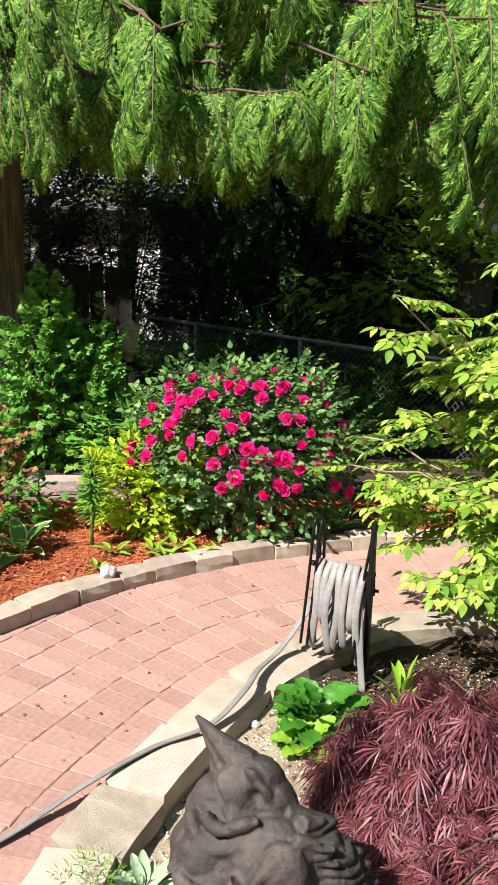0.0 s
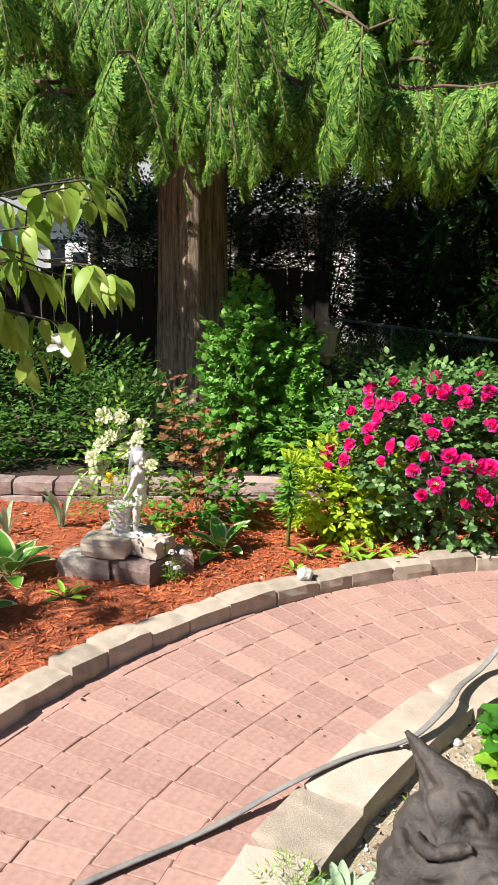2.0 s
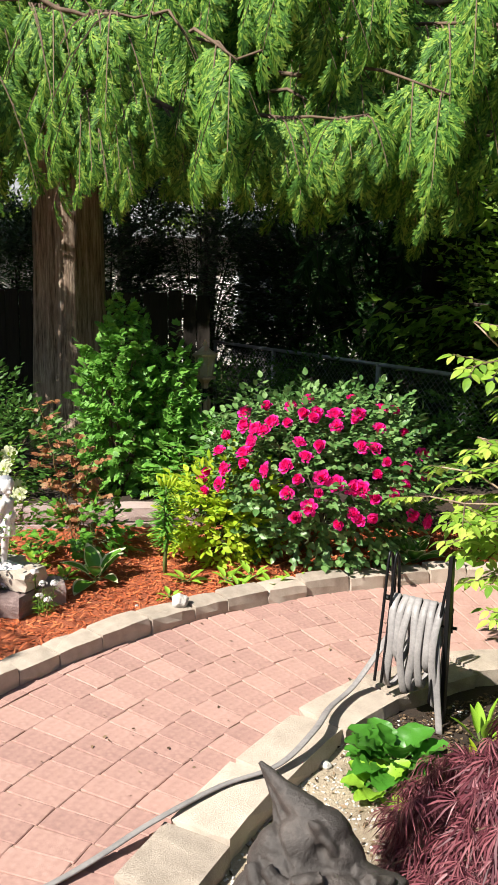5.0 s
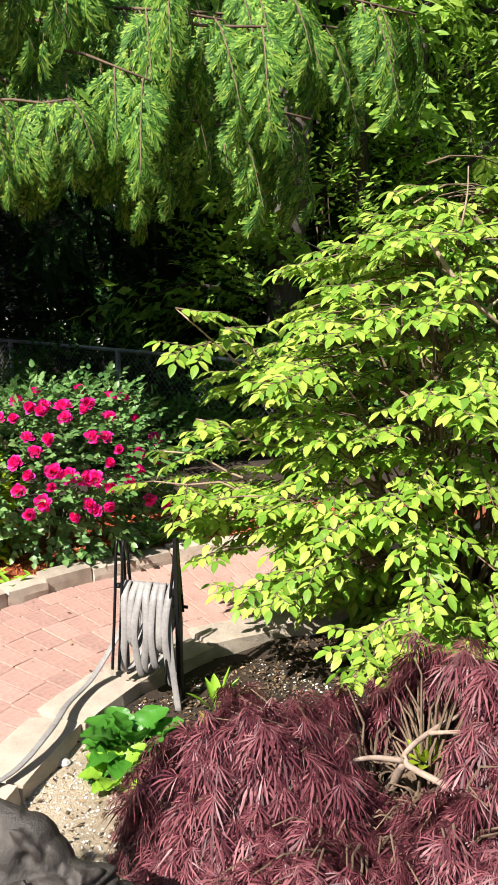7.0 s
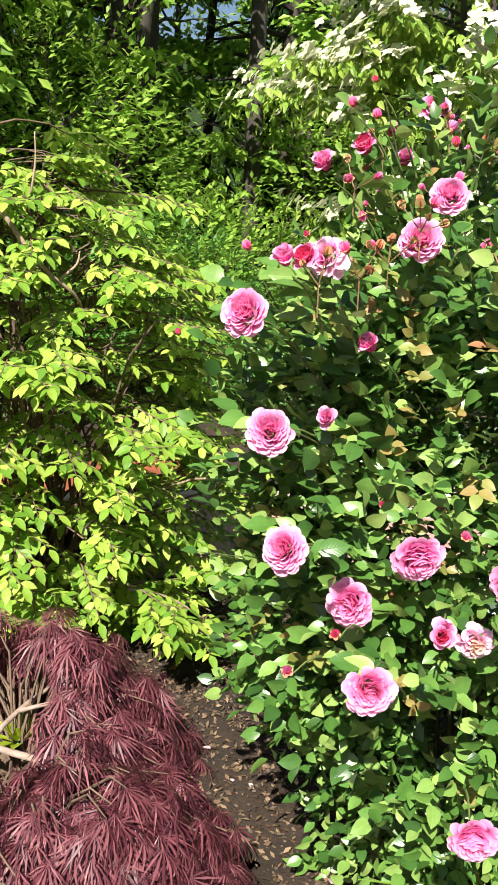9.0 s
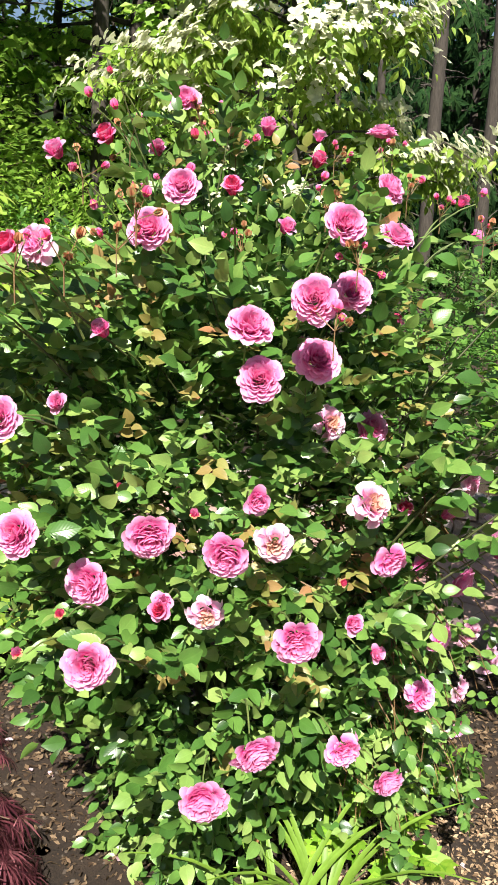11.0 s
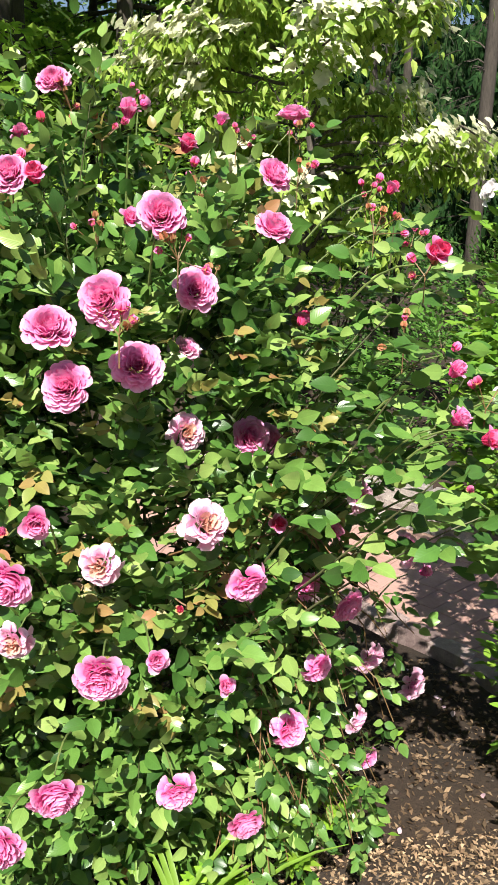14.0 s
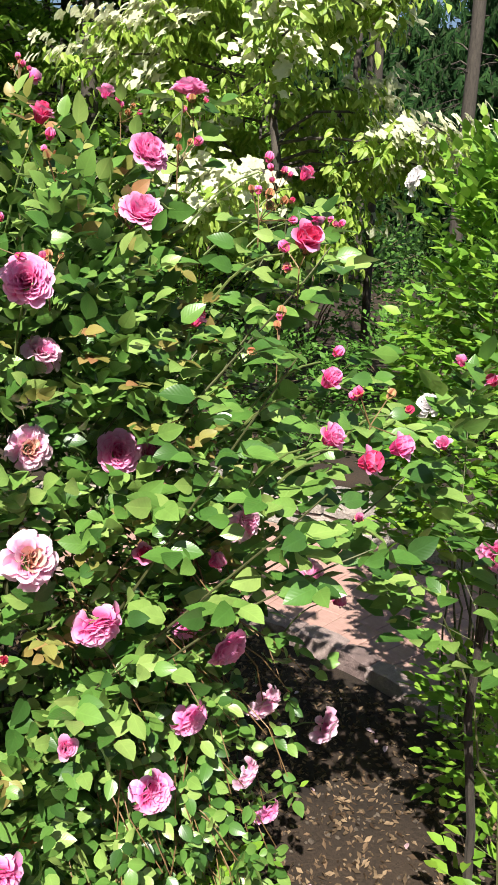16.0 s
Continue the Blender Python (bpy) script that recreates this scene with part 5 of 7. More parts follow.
def white_flowers():
    """Candytuft beside the blocks."""
    ob = empty("white_candytuft", -1.33, 3.72, 0.03, "small upright plant with white flower clusters", "plant")
    r = np.random.default_rng(143)
    mb, sm = Mesher(), Mesher()
    heads = [(-0.02, 0.02, 0.2), (0.03, 0, 0.15), (0.08, 0.02, 0.15), (0.02, -0.03, 0.1), (-0.17, 0.0, 0.13), (0.06, -0.02, 0.08)]
    P, D = [], []
    for h in heads:
        b = np.array([h[0] * 0.7, h[1], 0])
        tube(sm, [b, h], 0.003, 5)
        for k in range(26):
            t = r.uniform(0.05, 0.9)
            P.append(b + (np.array(h) - b) * t)
            D.append(r.normal(0, 1, 3) * [1, 1, 0.3] + UP * 0.4)
    X, Y, Z = axes(np.array(D), UP + 0 * np.array(D))
    mb.scatter(leaf(0.15, 0.1, 0.2, 1), np.array(P), X, Y, Z, r.uniform(0.03, 0.05, len(P)))
    part("foliage", mb, M_FRESH, ob)["kind"] = "stuff"
    part("flower_stalk", sm, M_GREENSTEM, ob)["kind"] = "stuff"
    for h in heads:
        fl = Mesher()
        U = sphere_dirs(26, r)
        U[:, 2] = np.abs(U[:, 2])
        X, Y, Z = axes(np.cross(U, UP) + 0.01, U)
        fl.scatter(leaf(0.9, 0, 0, 1), U * 0.018, X, Y, Z, 0.014)
        o = part("flower_head", fl, M_WHITEPETAL, ob)
        o.location = h


white_flowers()

# ---- low wall of blocks behind the mulch ----
def block_row(name, pts, z0, length, depth, height, mat, label, seed, courses=2, back=0.02):
    r = np.random.default_rng(seed)
    top = empty(name, 0, 0, 0, label, "wall", kind="structure")
    shapes = [Mesher().add(*stone_tmpl(r, (1, 0.6, 0.33), 0.011, 0.014)).mesh("block", mat) for _ in range(4)]
    pts = np.array(pts, float)
    seg = np.linalg.norm(np.diff(pts, axis=0), axis=1)
    s_at = np.concatenate([[0], np.cumsum(seg)])
    for c in range(courses):
        s = (c % 2) * length * 0.5
        while s + length < s_at[-1]:
            ln = length * r.uniform(0.85, 1.1)
            m = s + ln / 2
            p = np.array([np.interp(m, s_at, pts[:, 0]), np.interp(m, s_at, pts[:, 1])])
            q = np.array([np.interp(m + 0.05, s_at, pts[:, 0]), np.interp(m + 0.05, s_at, pts[:, 1])])
            t = unit(q - p)
            o = part("block", shapes[r.integers(4)], mat, top)
            o.location = (p[0] - t[1] * back * c, p[1] + t[0] * back * c, z0 + c * height * 1.005)
            o.rotation_euler = (0, 0, math.atan2(t[1], t[0]) + r.normal(0, 0.025))
            o.scale = (ln * 0.975, depth, height * r.uniform(0.97, 1.0))
            s += ln
    return top


block_row("garden_wall", [(x, wall_line(x) + 0.1) for x in np.linspace(-4.2, -0.55, 20)], -0.03, 0.32, 0.2, 0.095, M_WALLBLOCK, "low wall of rough pinkish-grey concrete blocks", 150)
block_row("retaining_wall", [ring_pt(d, OUTER + 0.18)[:2] for d in np.linspace(-36, 44, 40)], -0.05, 0.3, 0.2, 0.14, M_GREYBLOCK, "low curved wall of rough grey split-face blocks", 151)


# ---- statue of a child with a basket, on blocks ----
def displace(me, depth):
    """Moves every vertex along its normal."""
    n = len(me.vertices)
    co, nor = np.zeros(n * 3), np.zeros(n * 3)
    me.vertices.foreach_get("co", co)
    me.vertex_normals.foreach_get("vector", nor)
    co, nor = co.reshape(-1, 3), nor.reshape(-1, 3)
    far = np.array([depth(Vector(c)) for c in co])
    me.vertices.foreach_set("co", (co + nor * far[:, None]).ravel())
    me.update()


def smooth_thing(name, build, voxel, mat, loops=2, rough=0.0):
    """Joins overlapping solids into one smooth mesh."""
    bm = bmesh.new()
    build(bm)
    me = bpy.data.meshes.new(name)
    bm.to_mesh(me)
    bm.free()
    ob = new(name, me)
    m = ob.modifiers.new("join", "REMESH")
    m.mode, m.voxel_size, m.use_smooth_shade = "VOXEL", voxel, True
    s = ob.modifiers.new("soften", "SMOOTH")
    s.factor, s.iterations = 0.5, loops
    dg = bpy.context.evaluated_depsgraph_get()
    done = bpy.data.meshes.new_from_object(ob.evaluated_get(dg))
    ob.modifiers.clear()
    ob.data = done
    bpy.data.meshes.remove(me)
    done.name = name
    if rough:
        displace(done, lambda c: noise.noise(c * 38) * rough + noise.noise(c * 11) * rough * 1.5)
    done.materials.clear()
    done.materials.append(mat)
    return ob


def ball(bm, c, r, rot=(0, 0, 0), seg=14):
    m = pose(*c, *rot) @ Matrix.Diagonal((*((r, r, r) if isinstance(r, (int, float)) else r), 1))
    bmesh.ops.create_uvsphere(bm, u_segments=seg, v_segments=seg - 4, radius=1, matrix=m)


def cone(bm, a, b, r1, r2, seg=12):
    a, b = Vector(a), Vector(b)
    q = (b - a).to_track_quat("Z", "Y").to_matrix().to_4x4()
    bmesh.ops.create_cone(bm, cap_ends=True, segments=seg, radius1=r1, radius2=max(r2, 0.001), depth=(b - a).length, matrix=Matrix.Translation((a + b) / 2) @ q)


def child_statue(bm):
    # head, bent a little forward, with smooth hair and a plait at the back
    ball(bm, (0.008, -0.005, 0.41), (0.034, 0.031, 0.04), (0, 12, -30))
    ball(bm, (-0.004, 0.004, 0.422), (0.043, 0.039, 0.041))
    ball(bm, (-0.022, 0.006, 0.4), (0.026, 0.034, 0.036))
    ball(bm, (0.038, -0.022, 0.404), (0.007, 0.006, 0.008), seg=8)
    ball(bm, (0.03, -0.018, 0.383), (0.014, 0.013, 0.01), seg=8)
    for k in range(5):
        ball(bm, (-0.04 - 0.002 * k, -0.006, 0.385 - 0.017 * k), (0.012 - 0.001 * k, 0.012, 0.012), seg=8)
    cone(bm, (-0.002, 0, 0.335), (0.002, 0, 0.385), 0.017, 0.015)
    # dress
    ball(bm, (0.0, 0, 0.325), (0.031, 0.037, 0.028))
    cone(bm, (0.004, 0, 0.245), (0.0, 0, 0.33), 0.034, 0.031, 16)
    ball(bm, (0.012, 0, 0.262), (0.033, 0.033, 0.04))
    cone(bm, (-0.012, 0, 0.168), (0.004, 0, 0.262), 0.048, 0.032, 18)
    for k in range(10):
        a = k * 0.628
        cone(bm, (-0.012 + 0.044 * math.cos(a), 0.042 * math.sin(a), 0.165), (0.004 + 0.03 * math.cos(a), 0.03 * math.sin(a), 0.245), 0.01, 0.005, 8)
    # arms that reach back to the basket
    for sy in (-1, 1):
        ball(bm, (0.0, 0.035 * sy, 0.325), (0.021, 0.017, 0.024))
        cone(bm, (-0.002, 0.038 * sy, 0.315), (-0.024, 0.04 * sy, 0.255), 0.012, 0.0105)
        cone(bm, (-0.024, 0.04 * sy, 0.255), (-0.062, 0.03 * sy, 0.2), 0.0105, 0.009)
        ball(bm, (-0.066, 0.028 * sy, 0.195), (0.012, 0.01, 0.012), seg=8)
    # legs and feet
    for sy, sx in ((-1, 0.006), (1, -0.012)):
        cone(bm, (-0.022 + sx, 0.017 * sy, 0.015), (-0.014 + sx, 0.018 * sy, 0.1), 0.013, 0.018)
        cone(bm, (-0.014 + sx, 0.018 * sy, 0.1), (-0.008 + sx, 0.018 * sy, 0.19), 0.018, 0.022)
        ball(bm, (-0.006 + sx, 0.018 * sy, 0.018), (0.032, 0.016, 0.013))
    ball(bm, (-0.04, 0, 0.004), (0.125, 0.065, 0.014))
    cone(bm, (-0.105, -0.01, 0.0), (-0.105, -0.01, 0.155), 0.044, 0.062, 24)
    for k in range(20):
        a = k * 0.314
        ball(bm, (-0.105 + 0.061 * math.cos(a), -0.01 + 0.061 * math.sin(a), 0.155), 0.009, seg=8)
    for z in (0.03, 0.055, 0.08, 0.105, 0.13):
        for k in range(20):
            a = (k + (z * 20 % 1)) * 0.31416
            q = 0.042 + z * 0.115
            ball(bm, (-0.105 + q * math.cos(a), -0.01 + q * math.sin(a), z), (0.0065, 0.0065, 0.0105), seg=6)


statue = smooth_thing("girl_statue", child_statue, 0.0042, M_STATUE, 2)
statue.data.materials.append(M_HAIR)
for face in statue.data.polygons:
    c = face.center
    if c.z > 0.3 and -0.062 < c.x < 0.06 and ((c.z > 0.365 and (0.85 * c.x - 0.5 * c.y < 0.006 or c.z > 0.446)) or (c.x < -0.034 and abs(c.y) < 0.022)):
        face.material_index = 1
statue.matrix_basis = pose(-1.5, 3.78, 0.235, 0, 0, -6)
tagged(statue, "white cast statue of a girl carrying a basket, on stacked blocks", "statue")


def block_stack():
    r = np.random.default_rng(160)
    rows = [(-1.76, 3.72, 0.0, 0.28, 0.2, 0.12, 8, M_GREYBLOCK), (-1.5, 3.74, 0.0, 0.28, 0.2, 0.12, -12, M_WALLBLOCK), (-1.33, 3.88, 0.0, 0.14, 0.16, 0.12, 30, M_WALLBLOCK), (-1.7, 3.9, 0.0, 0.3, 0.18, 0.12, 4, M_GREYBLOCK), (-1.65, 3.73, 0.121, 0.25, 0.18, 0.1, 4, M_KERB), (-1.44, 3.79, 0.121, 0.18, 0.18, 0.1, -14, M_KERB), (-1.62, 3.9, 0.121, 0.28, 0.14, 0.1, 4, M_GREYBLOCK)]
    for x, y, z, lx, ly, lz, yaw, mat in rows:
        o = part("stone_block", Mesher().add(*stone_tmpl(r, (1, 0.65, 0.42), 0.015, 0.018)), mat)
        o.location, o.scale = (x, y, z + 0.02), (lx, ly, lz)
        o.rotation_euler = (0, 0, math.radians(yaw))
        tagged(o, "rough concrete block stacked as a plinth on the mulch", "block", "blocks under the statue")


block_stack()

# planting behind and in the basket
basket = bush("basket_plant", -1.605, 3.75, 0.375, 0.08, 0.07, 0.09, 36, 5, 0.03, LEAF_OVAL, M_FRESH, "small green plant growing in the statue's basket", "plant", seed=161, stems=5, stem=M_GREENSTEM, thick=0.002)
pale = bush("pale_flowering_plant", -1.68, 4.0, 0.03, 0.15, 0.11, 0.78, 90, 5, 0.042, LEAF_OVAL, M_FRESH, "tall plant with large white blooms and one yellow flower", "plant", seed=162, stems=10, stem=M_GREENSTEM, thick=0.004, low=-0.4)
PALE = bloom_mesh("bloom", [M_WHITE, M_YELLOW], [(9, 1.0, 4, 0.05, 0.1, 0), (7, 0.75, 18, 0.05, 0.1, 0), (5, 0.3, 50, 0.2, 0, 1)], 31, 0.1, 0.36)
YEL = open_bloom("bloom", [M_YELLOWPETAL, M_YELLOWPETAL], 32)
rp = np.random.default_rng(33)
for k in range(16):
    p = np.array([-1.66 + rp.uniform(-0.16, 0.2), 3.9 + rp.uniform(-0.05, 0.1), rp.uniform(0.5, 0.84)])
    put_bloom(pale, PALE, p, unit([rp.normal(0, 0.4), -1, 0.4]), rp.uniform(0.036, 0.052), rp)
put_bloom(pale, YEL, (-1.7, 3.86, 0.5), (0, -1, 0.3), 0.03, rp)


# ---- dark bird statue in the foreground ----
def bird_statue(bm):
    # beak and head
    cone(bm, (0.013, 1.675, 0.641), (0.076, 1.630, 0.604), 0.007, 0.021, 12)
    cone(bm, (0.073, 1.632, 0.606), (0.128, 1.600, 0.573), 0.021, 0.042, 12)
    cone(bm, (0.017, 1.672, 0.629), (0.061, 1.630, 0.575), 0.006, 0.016, 12)
    cone(bm, (0.061, 1.630, 0.577), (0.085, 1.605, 0.525), 0.016, 0.028, 12)
    ball(bm, (0.157, 1.585, 0.545), (0.062, 0.052, 0.06))
    ball(bm, (0.122, 1.575, 0.511), (0.075, 0.055, 0.075))
    ball(bm, (0.186, 1.575, 0.507), (0.058, 0.052, 0.07), (0, -35, 0))
    ball(bm, (0.209, 1.565, 0.475), (0.045, 0.05, 0.06), (0, -35, 0))
    ball(bm, (0.148, 1.545, 0.585), (0.03, 0.012, 0.014), (0, 40, 0))
    ball(bm, (0.172, 1.535, 0.553), (0.016, 0.01, 0.03), (0, -35, 0))
    # throat, with folds
    ball(bm, (0.076, 1.580, 0.497), (0.062, 0.055, 0.06))
    ball(bm, (0.111, 1.560, 0.479), (0.085, 0.06, 0.06))
    ball(bm, (0.041, 1.580, 0.479), (0.04, 0.045, 0.045))
    cone(bm, (0.017, 1.540, 0.493), (0.032, 1.505, 0.475), 0.019, 0.019, 8)
    cone(bm, (0.032, 1.505, 0.475), (0.056, 1.490, 0.457), 0.019, 0.019, 8)
    cone(bm, (0.056, 1.490, 0.457), (0.085, 1.480, 0.455), 0.019, 0.019, 8)
    cone(bm, (0.085, 1.480, 0.455), (0.116, 1.475, 0.467), 0.019, 0.019, 8)
    cone(bm, (0.116, 1.475, 0.467), (0.148, 1.475, 0.481), 0.019, 0.019, 8)
    cone(bm, (0.148, 1.475, 0.481), (0.177, 1.480, 0.493), 0.019, 0.019, 8)
    cone(bm, (0.050, 1.505, 0.517), (0.070, 1.490, 0.499), 0.016, 0.016, 8)
    cone(bm, (0.070, 1.490, 0.499), (0.099, 1.480, 0.503), 0.016, 0.016, 8)
    cone(bm, (0.099, 1.480, 0.503), (0.134, 1.480, 0.517), 0.016, 0.016, 8)
    cone(bm, (0.134, 1.480, 0.517), (0.163, 1.490, 0.524), 0.016, 0.016, 8)
    # breast and belly
    ball(bm, (0.061, 1.520, 0.393), (0.085, 0.07, 0.095))
    ball(bm, (0.024, 1.540, 0.408), (0.05, 0.055, 0.07))
    ball(bm, (0.116, 1.500, 0.379), (0.07, 0.06, 0.09))
    cone(bm, (-0.012, 1.490, 0.407), (0.012, 1.455, 0.396), 0.016, 0.016, 8)
    cone(bm, (0.012, 1.455, 0.396), (0.041, 1.435, 0.385), 0.016, 0.016, 8)
    cone(bm, (0.041, 1.435, 0.385), (0.073, 1.425, 0.387), 0.016, 0.016, 8)
    cone(bm, (0.073, 1.425, 0.387), (0.105, 1.420, 0.406), 0.016, 0.016, 8)
    cone(bm, (0.105, 1.420, 0.406), (0.125, 1.420, 0.435), 0.016, 0.016, 8)
    ball(bm, (0.099, 1.460, 0.301), (0.11, 0.09, 0.12))
    ball(bm, (0.192, 1.500, 0.365), (0.12, 0.1, 0.15))
    ball(bm, (0.273, 1.520, 0.323), (0.13, 0.09, 0.16))
    # shoulder
    ball(bm, (0.198, 1.480, 0.449), (0.055, 0.05, 0.06))
    ball(bm, (0.215, 1.440, 0.421), (0.06, 0.04, 0.09))
    cone(bm, (0.198, 1.430, 0.463), (0.172, 1.420, 0.449), 0.015, 0.015, 8)
    cone(bm, (0.172, 1.420, 0.449), (0.157, 1.415, 0.417), 0.015, 0.015, 8)
    cone(bm, (0.157, 1.415, 0.417), (0.160, 1.410, 0.378), 0.015, 0.015, 8)
    cone(bm, (0.160, 1.410, 0.378), (0.174, 1.405, 0.339), 0.015, 0.015, 8)
    # folded wing with its feathers
    cone(bm, (0.215, 1.550, 0.486), (0.319, 1.560, 0.458), 0.04, 0.02, 12)
    cone(bm, (0.250, 1.500, 0.510), (0.325, 1.560, 0.468), 0.02, 0.011, 8)
    cone(bm, (0.247, 1.494, 0.489), (0.357, 1.560, 0.436), 0.02, 0.011, 8)
    cone(bm, (0.245, 1.488, 0.467), (0.383, 1.555, 0.408), 0.02, 0.011, 8)
    cone(bm, (0.243, 1.482, 0.446), (0.404, 1.550, 0.380), 0.02, 0.011, 8)
    cone(bm, (0.241, 1.476, 0.425), (0.418, 1.545, 0.351), 0.02, 0.011, 8)
    cone(bm, (0.238, 1.470, 0.403), (0.427, 1.540, 0.323), 0.02, 0.011, 8)
    cone(bm, (0.236, 1.464, 0.382), (0.431, 1.535, 0.294), 0.02, 0.011, 8)
    cone(bm, (0.234, 1.458, 0.361), (0.432, 1.530, 0.266), 0.02, 0.011, 8)
    cone(bm, (0.231, 1.452, 0.339), (0.431, 1.525, 0.234), 0.02, 0.011, 8)
    cone(bm, (0.229, 1.446, 0.318), (0.428, 1.520, 0.202), 0.02, 0.011, 8)
    cone(bm, (0.238, 1.455, 0.509), (0.317, 1.475, 0.472), 0.016, 0.008, 8)
    cone(bm, (0.242, 1.455, 0.480), (0.327, 1.475, 0.442), 0.016, 0.008, 8)
    cone(bm, (0.245, 1.455, 0.450), (0.334, 1.475, 0.411), 0.016, 0.008, 8)
    cone(bm, (0.249, 1.455, 0.420), (0.338, 1.475, 0.380), 0.016, 0.008, 8)
    cone(bm, (0.252, 1.455, 0.390), (0.340, 1.475, 0.349), 0.016, 0.008, 8)
    cone(bm, (0.256, 1.455, 0.361), (0.341, 1.475, 0.319), 0.016, 0.008, 8)
    # lower body, hidden legs and base
    ball(bm, (0.2, 1.5, 0.16), (0.15, 0.13, 0.22))
    ball(bm, (0.3, 1.5, 0.12), (0.14, 0.11, 0.18))
    ball(bm, (0.22, 1.44, 0.03), (0.2, 0.17, 0.04))


gargoyle = smooth_thing("bird_statue", bird_statue, 0.0048, M_GARGOYLE, 0, 0.0018)


def bird_relief(c):
    """Feather lines of the wing, wrinkles of the throat and the gape of the beak."""
    x, y, z = c
    wing = min(1, max(0, (x - 0.27) / 0.05))
    line = abs(math.sin((z + 0.25 * (x - 0.3) + 0.012 * noise.noise(c * 12)) * 3.1416 / 0.017))
    breast = min(1, max(0, (0.24 - x) / 0.05)) * min(1, max(0, (0.47 - z) / 0.05))
    fold = abs(math.sin((z * 0.9 - 0.6 * x + 0.05 * noise.noise(c * 10)) * 3.1416 / 0.04))
    along = (x - 0.012) * 0.62 - (z - 0.64) * 0.78
    across = (x - 0.012) * 0.78 + (z - 0.64) * 0.62
    gape = math.exp(-((across + 0.012) / 0.005) ** 2) * (1 if 0.01 < along < 0.16 else 0)
    eye = math.exp(-((x - 0.156) ** 2 + (z - 0.545) ** 2) / 0.00022) * (1 if y < 1.58 else 0)
    return wing * 0.011 * (line - 0.6) + breast * 0.005 * (fold - 0.6) - 0.006 * gape - 0.012 * eye


displace(gargoyle.data, bird_relief)
gargoyle.location = (0, 0, -0.03)
tagged(gargoyle, "dark grey cast statue of a bird with raised beak on soil", "statue")


# ---- hose reel and hose ----
def flat_hose(mb, pts, wide, thick, side):
    pts = np.asarray(pts, float)
    n = len(pts)
    tang = unit(np.gradient(pts, axis=0))
    side = np.broadcast_to(np.asarray(side, float), (n, 3))
    side = unit(side - (side * tang).sum(1, keepdims=True) * tang)
    nor = np.cross(tang, side)
    ang = np.linspace(0, 6.2832, 10, endpoint=False)
    V = pts[:, None] + np.cos(ang)[None, :, None] * side[:, None] * wide / 2 + np.sin(ang)[None, :, None] * nor[:, None] * thick / 2
    F = [(i * 10 + j, i * 10 + (j + 1) % 10, (i + 1) * 10 + (j + 1) % 10, (i + 1) * 10 + j) for i in range(n - 1) for j in range(10)]
    mb.add(V, F + [tuple(range(10))[::-1], tuple((n - 1) * 10 + j for j in range(10))])


def hose_reel():
    """Local x runs along the drum, y across it."""
    reel = empty("hose_reel", 0.44, 3.17, -0.04, "black metal hose holder with looped grey flat hose on the soil", "hose reel")
    reel.rotation_euler = (0, 0, math.radians(-24))
    half = 0.115
    post = Mesher()
    post.add(*(lambda t: (t[0] * [0.018, 0.035, 0.68] + [half + 0.01, -0.02, 0], t[1]))(box_tmpl(0.1)))
    part("post", post, M_BLACK, reel, "flat black upright")
    for dx in (-half - 0.012, -half + 0.016):
        fr = Mesher()
        tube(fr, spline([(dx, -0.1, 0.15), (dx, -0.05, 0.4), (dx, -0.012, 0.62), (dx, 0.012, 0.64), (dx, 0.03, 0.6), (dx, 0.05, 0.38), (dx, 0.07, 0.36)], 30), 0.006, 6)
        part("side_loop", fr, M_BLACK, reel, smooth=True)
    fr = Mesher()
    tube(fr, spline([(half - 0.02, -0.1, 0.12), (half - 0.015, -0.05, 0.4), (half, -0.01, 0.6), (half, 0.02, 0.62), (half, 0.06, 0.35)], 24), 0.006, 6)
    part("side_loop", fr, M_BLACK, reel, smooth=True)
    for y, z, t in ((0.0, 0.46, 0.012), (0.06, 0.37, 0.007)):
        cr = Mesher()
        tube(cr, [(-half - 0.02, y, z), (half + 0.02, y, z)], t, 8)
        part("crossbar", cr, M_BLACK, reel)
    lg = Mesher()
    tube(lg, [(-half, 0.03, 0.62), (-half, 0.02, 0.0)], 0.007, 6)
    part("leg", lg, M_BLACK, reel)
    r = np.random.default_rng(170)
    for k in range(7):
        x = -half + 0.03 + 0.03 * k
        low = 0.15 + 0.05 * math.sin(k * 1.7) + (0.02 if k % 2 else -0.03)
        h = Mesher()
        pts = [(x + r.normal(0, 0.004), 0.0, 0.485), (x, -0.05, 0.43), (x + r.normal(0, 0.006), -0.085, 0.3), (x + r.normal(0, 0.01), -0.07, low + 0.03), (x, -0.02, low), (x + r.normal(0, 0.008), 0.045, low + 0.05), (x, 0.065, 0.3), (x, 0.045, 0.43), (x, 0.0, 0.483)]
        flat_hose(h, spline(pts, 48), 0.031, 0.011, (1, 0, 0))
        part("hose_loop", h, M_HOSE, reel, "grey flat hose", smooth=True)
    h = Mesher()
    flat_hose(h, spline([(half - 0.03, 0.0, 0.47), (half - 0.02, -0.05, 0.4), (half + 0.0, -0.08, 0.2), (half + 0.03, -0.1, 0.0)], 24), 0.028, 0.01, (1, 0, 0))
    part("hose_end", h, M_HOSE, reel, "grey flat hose", smooth=True)


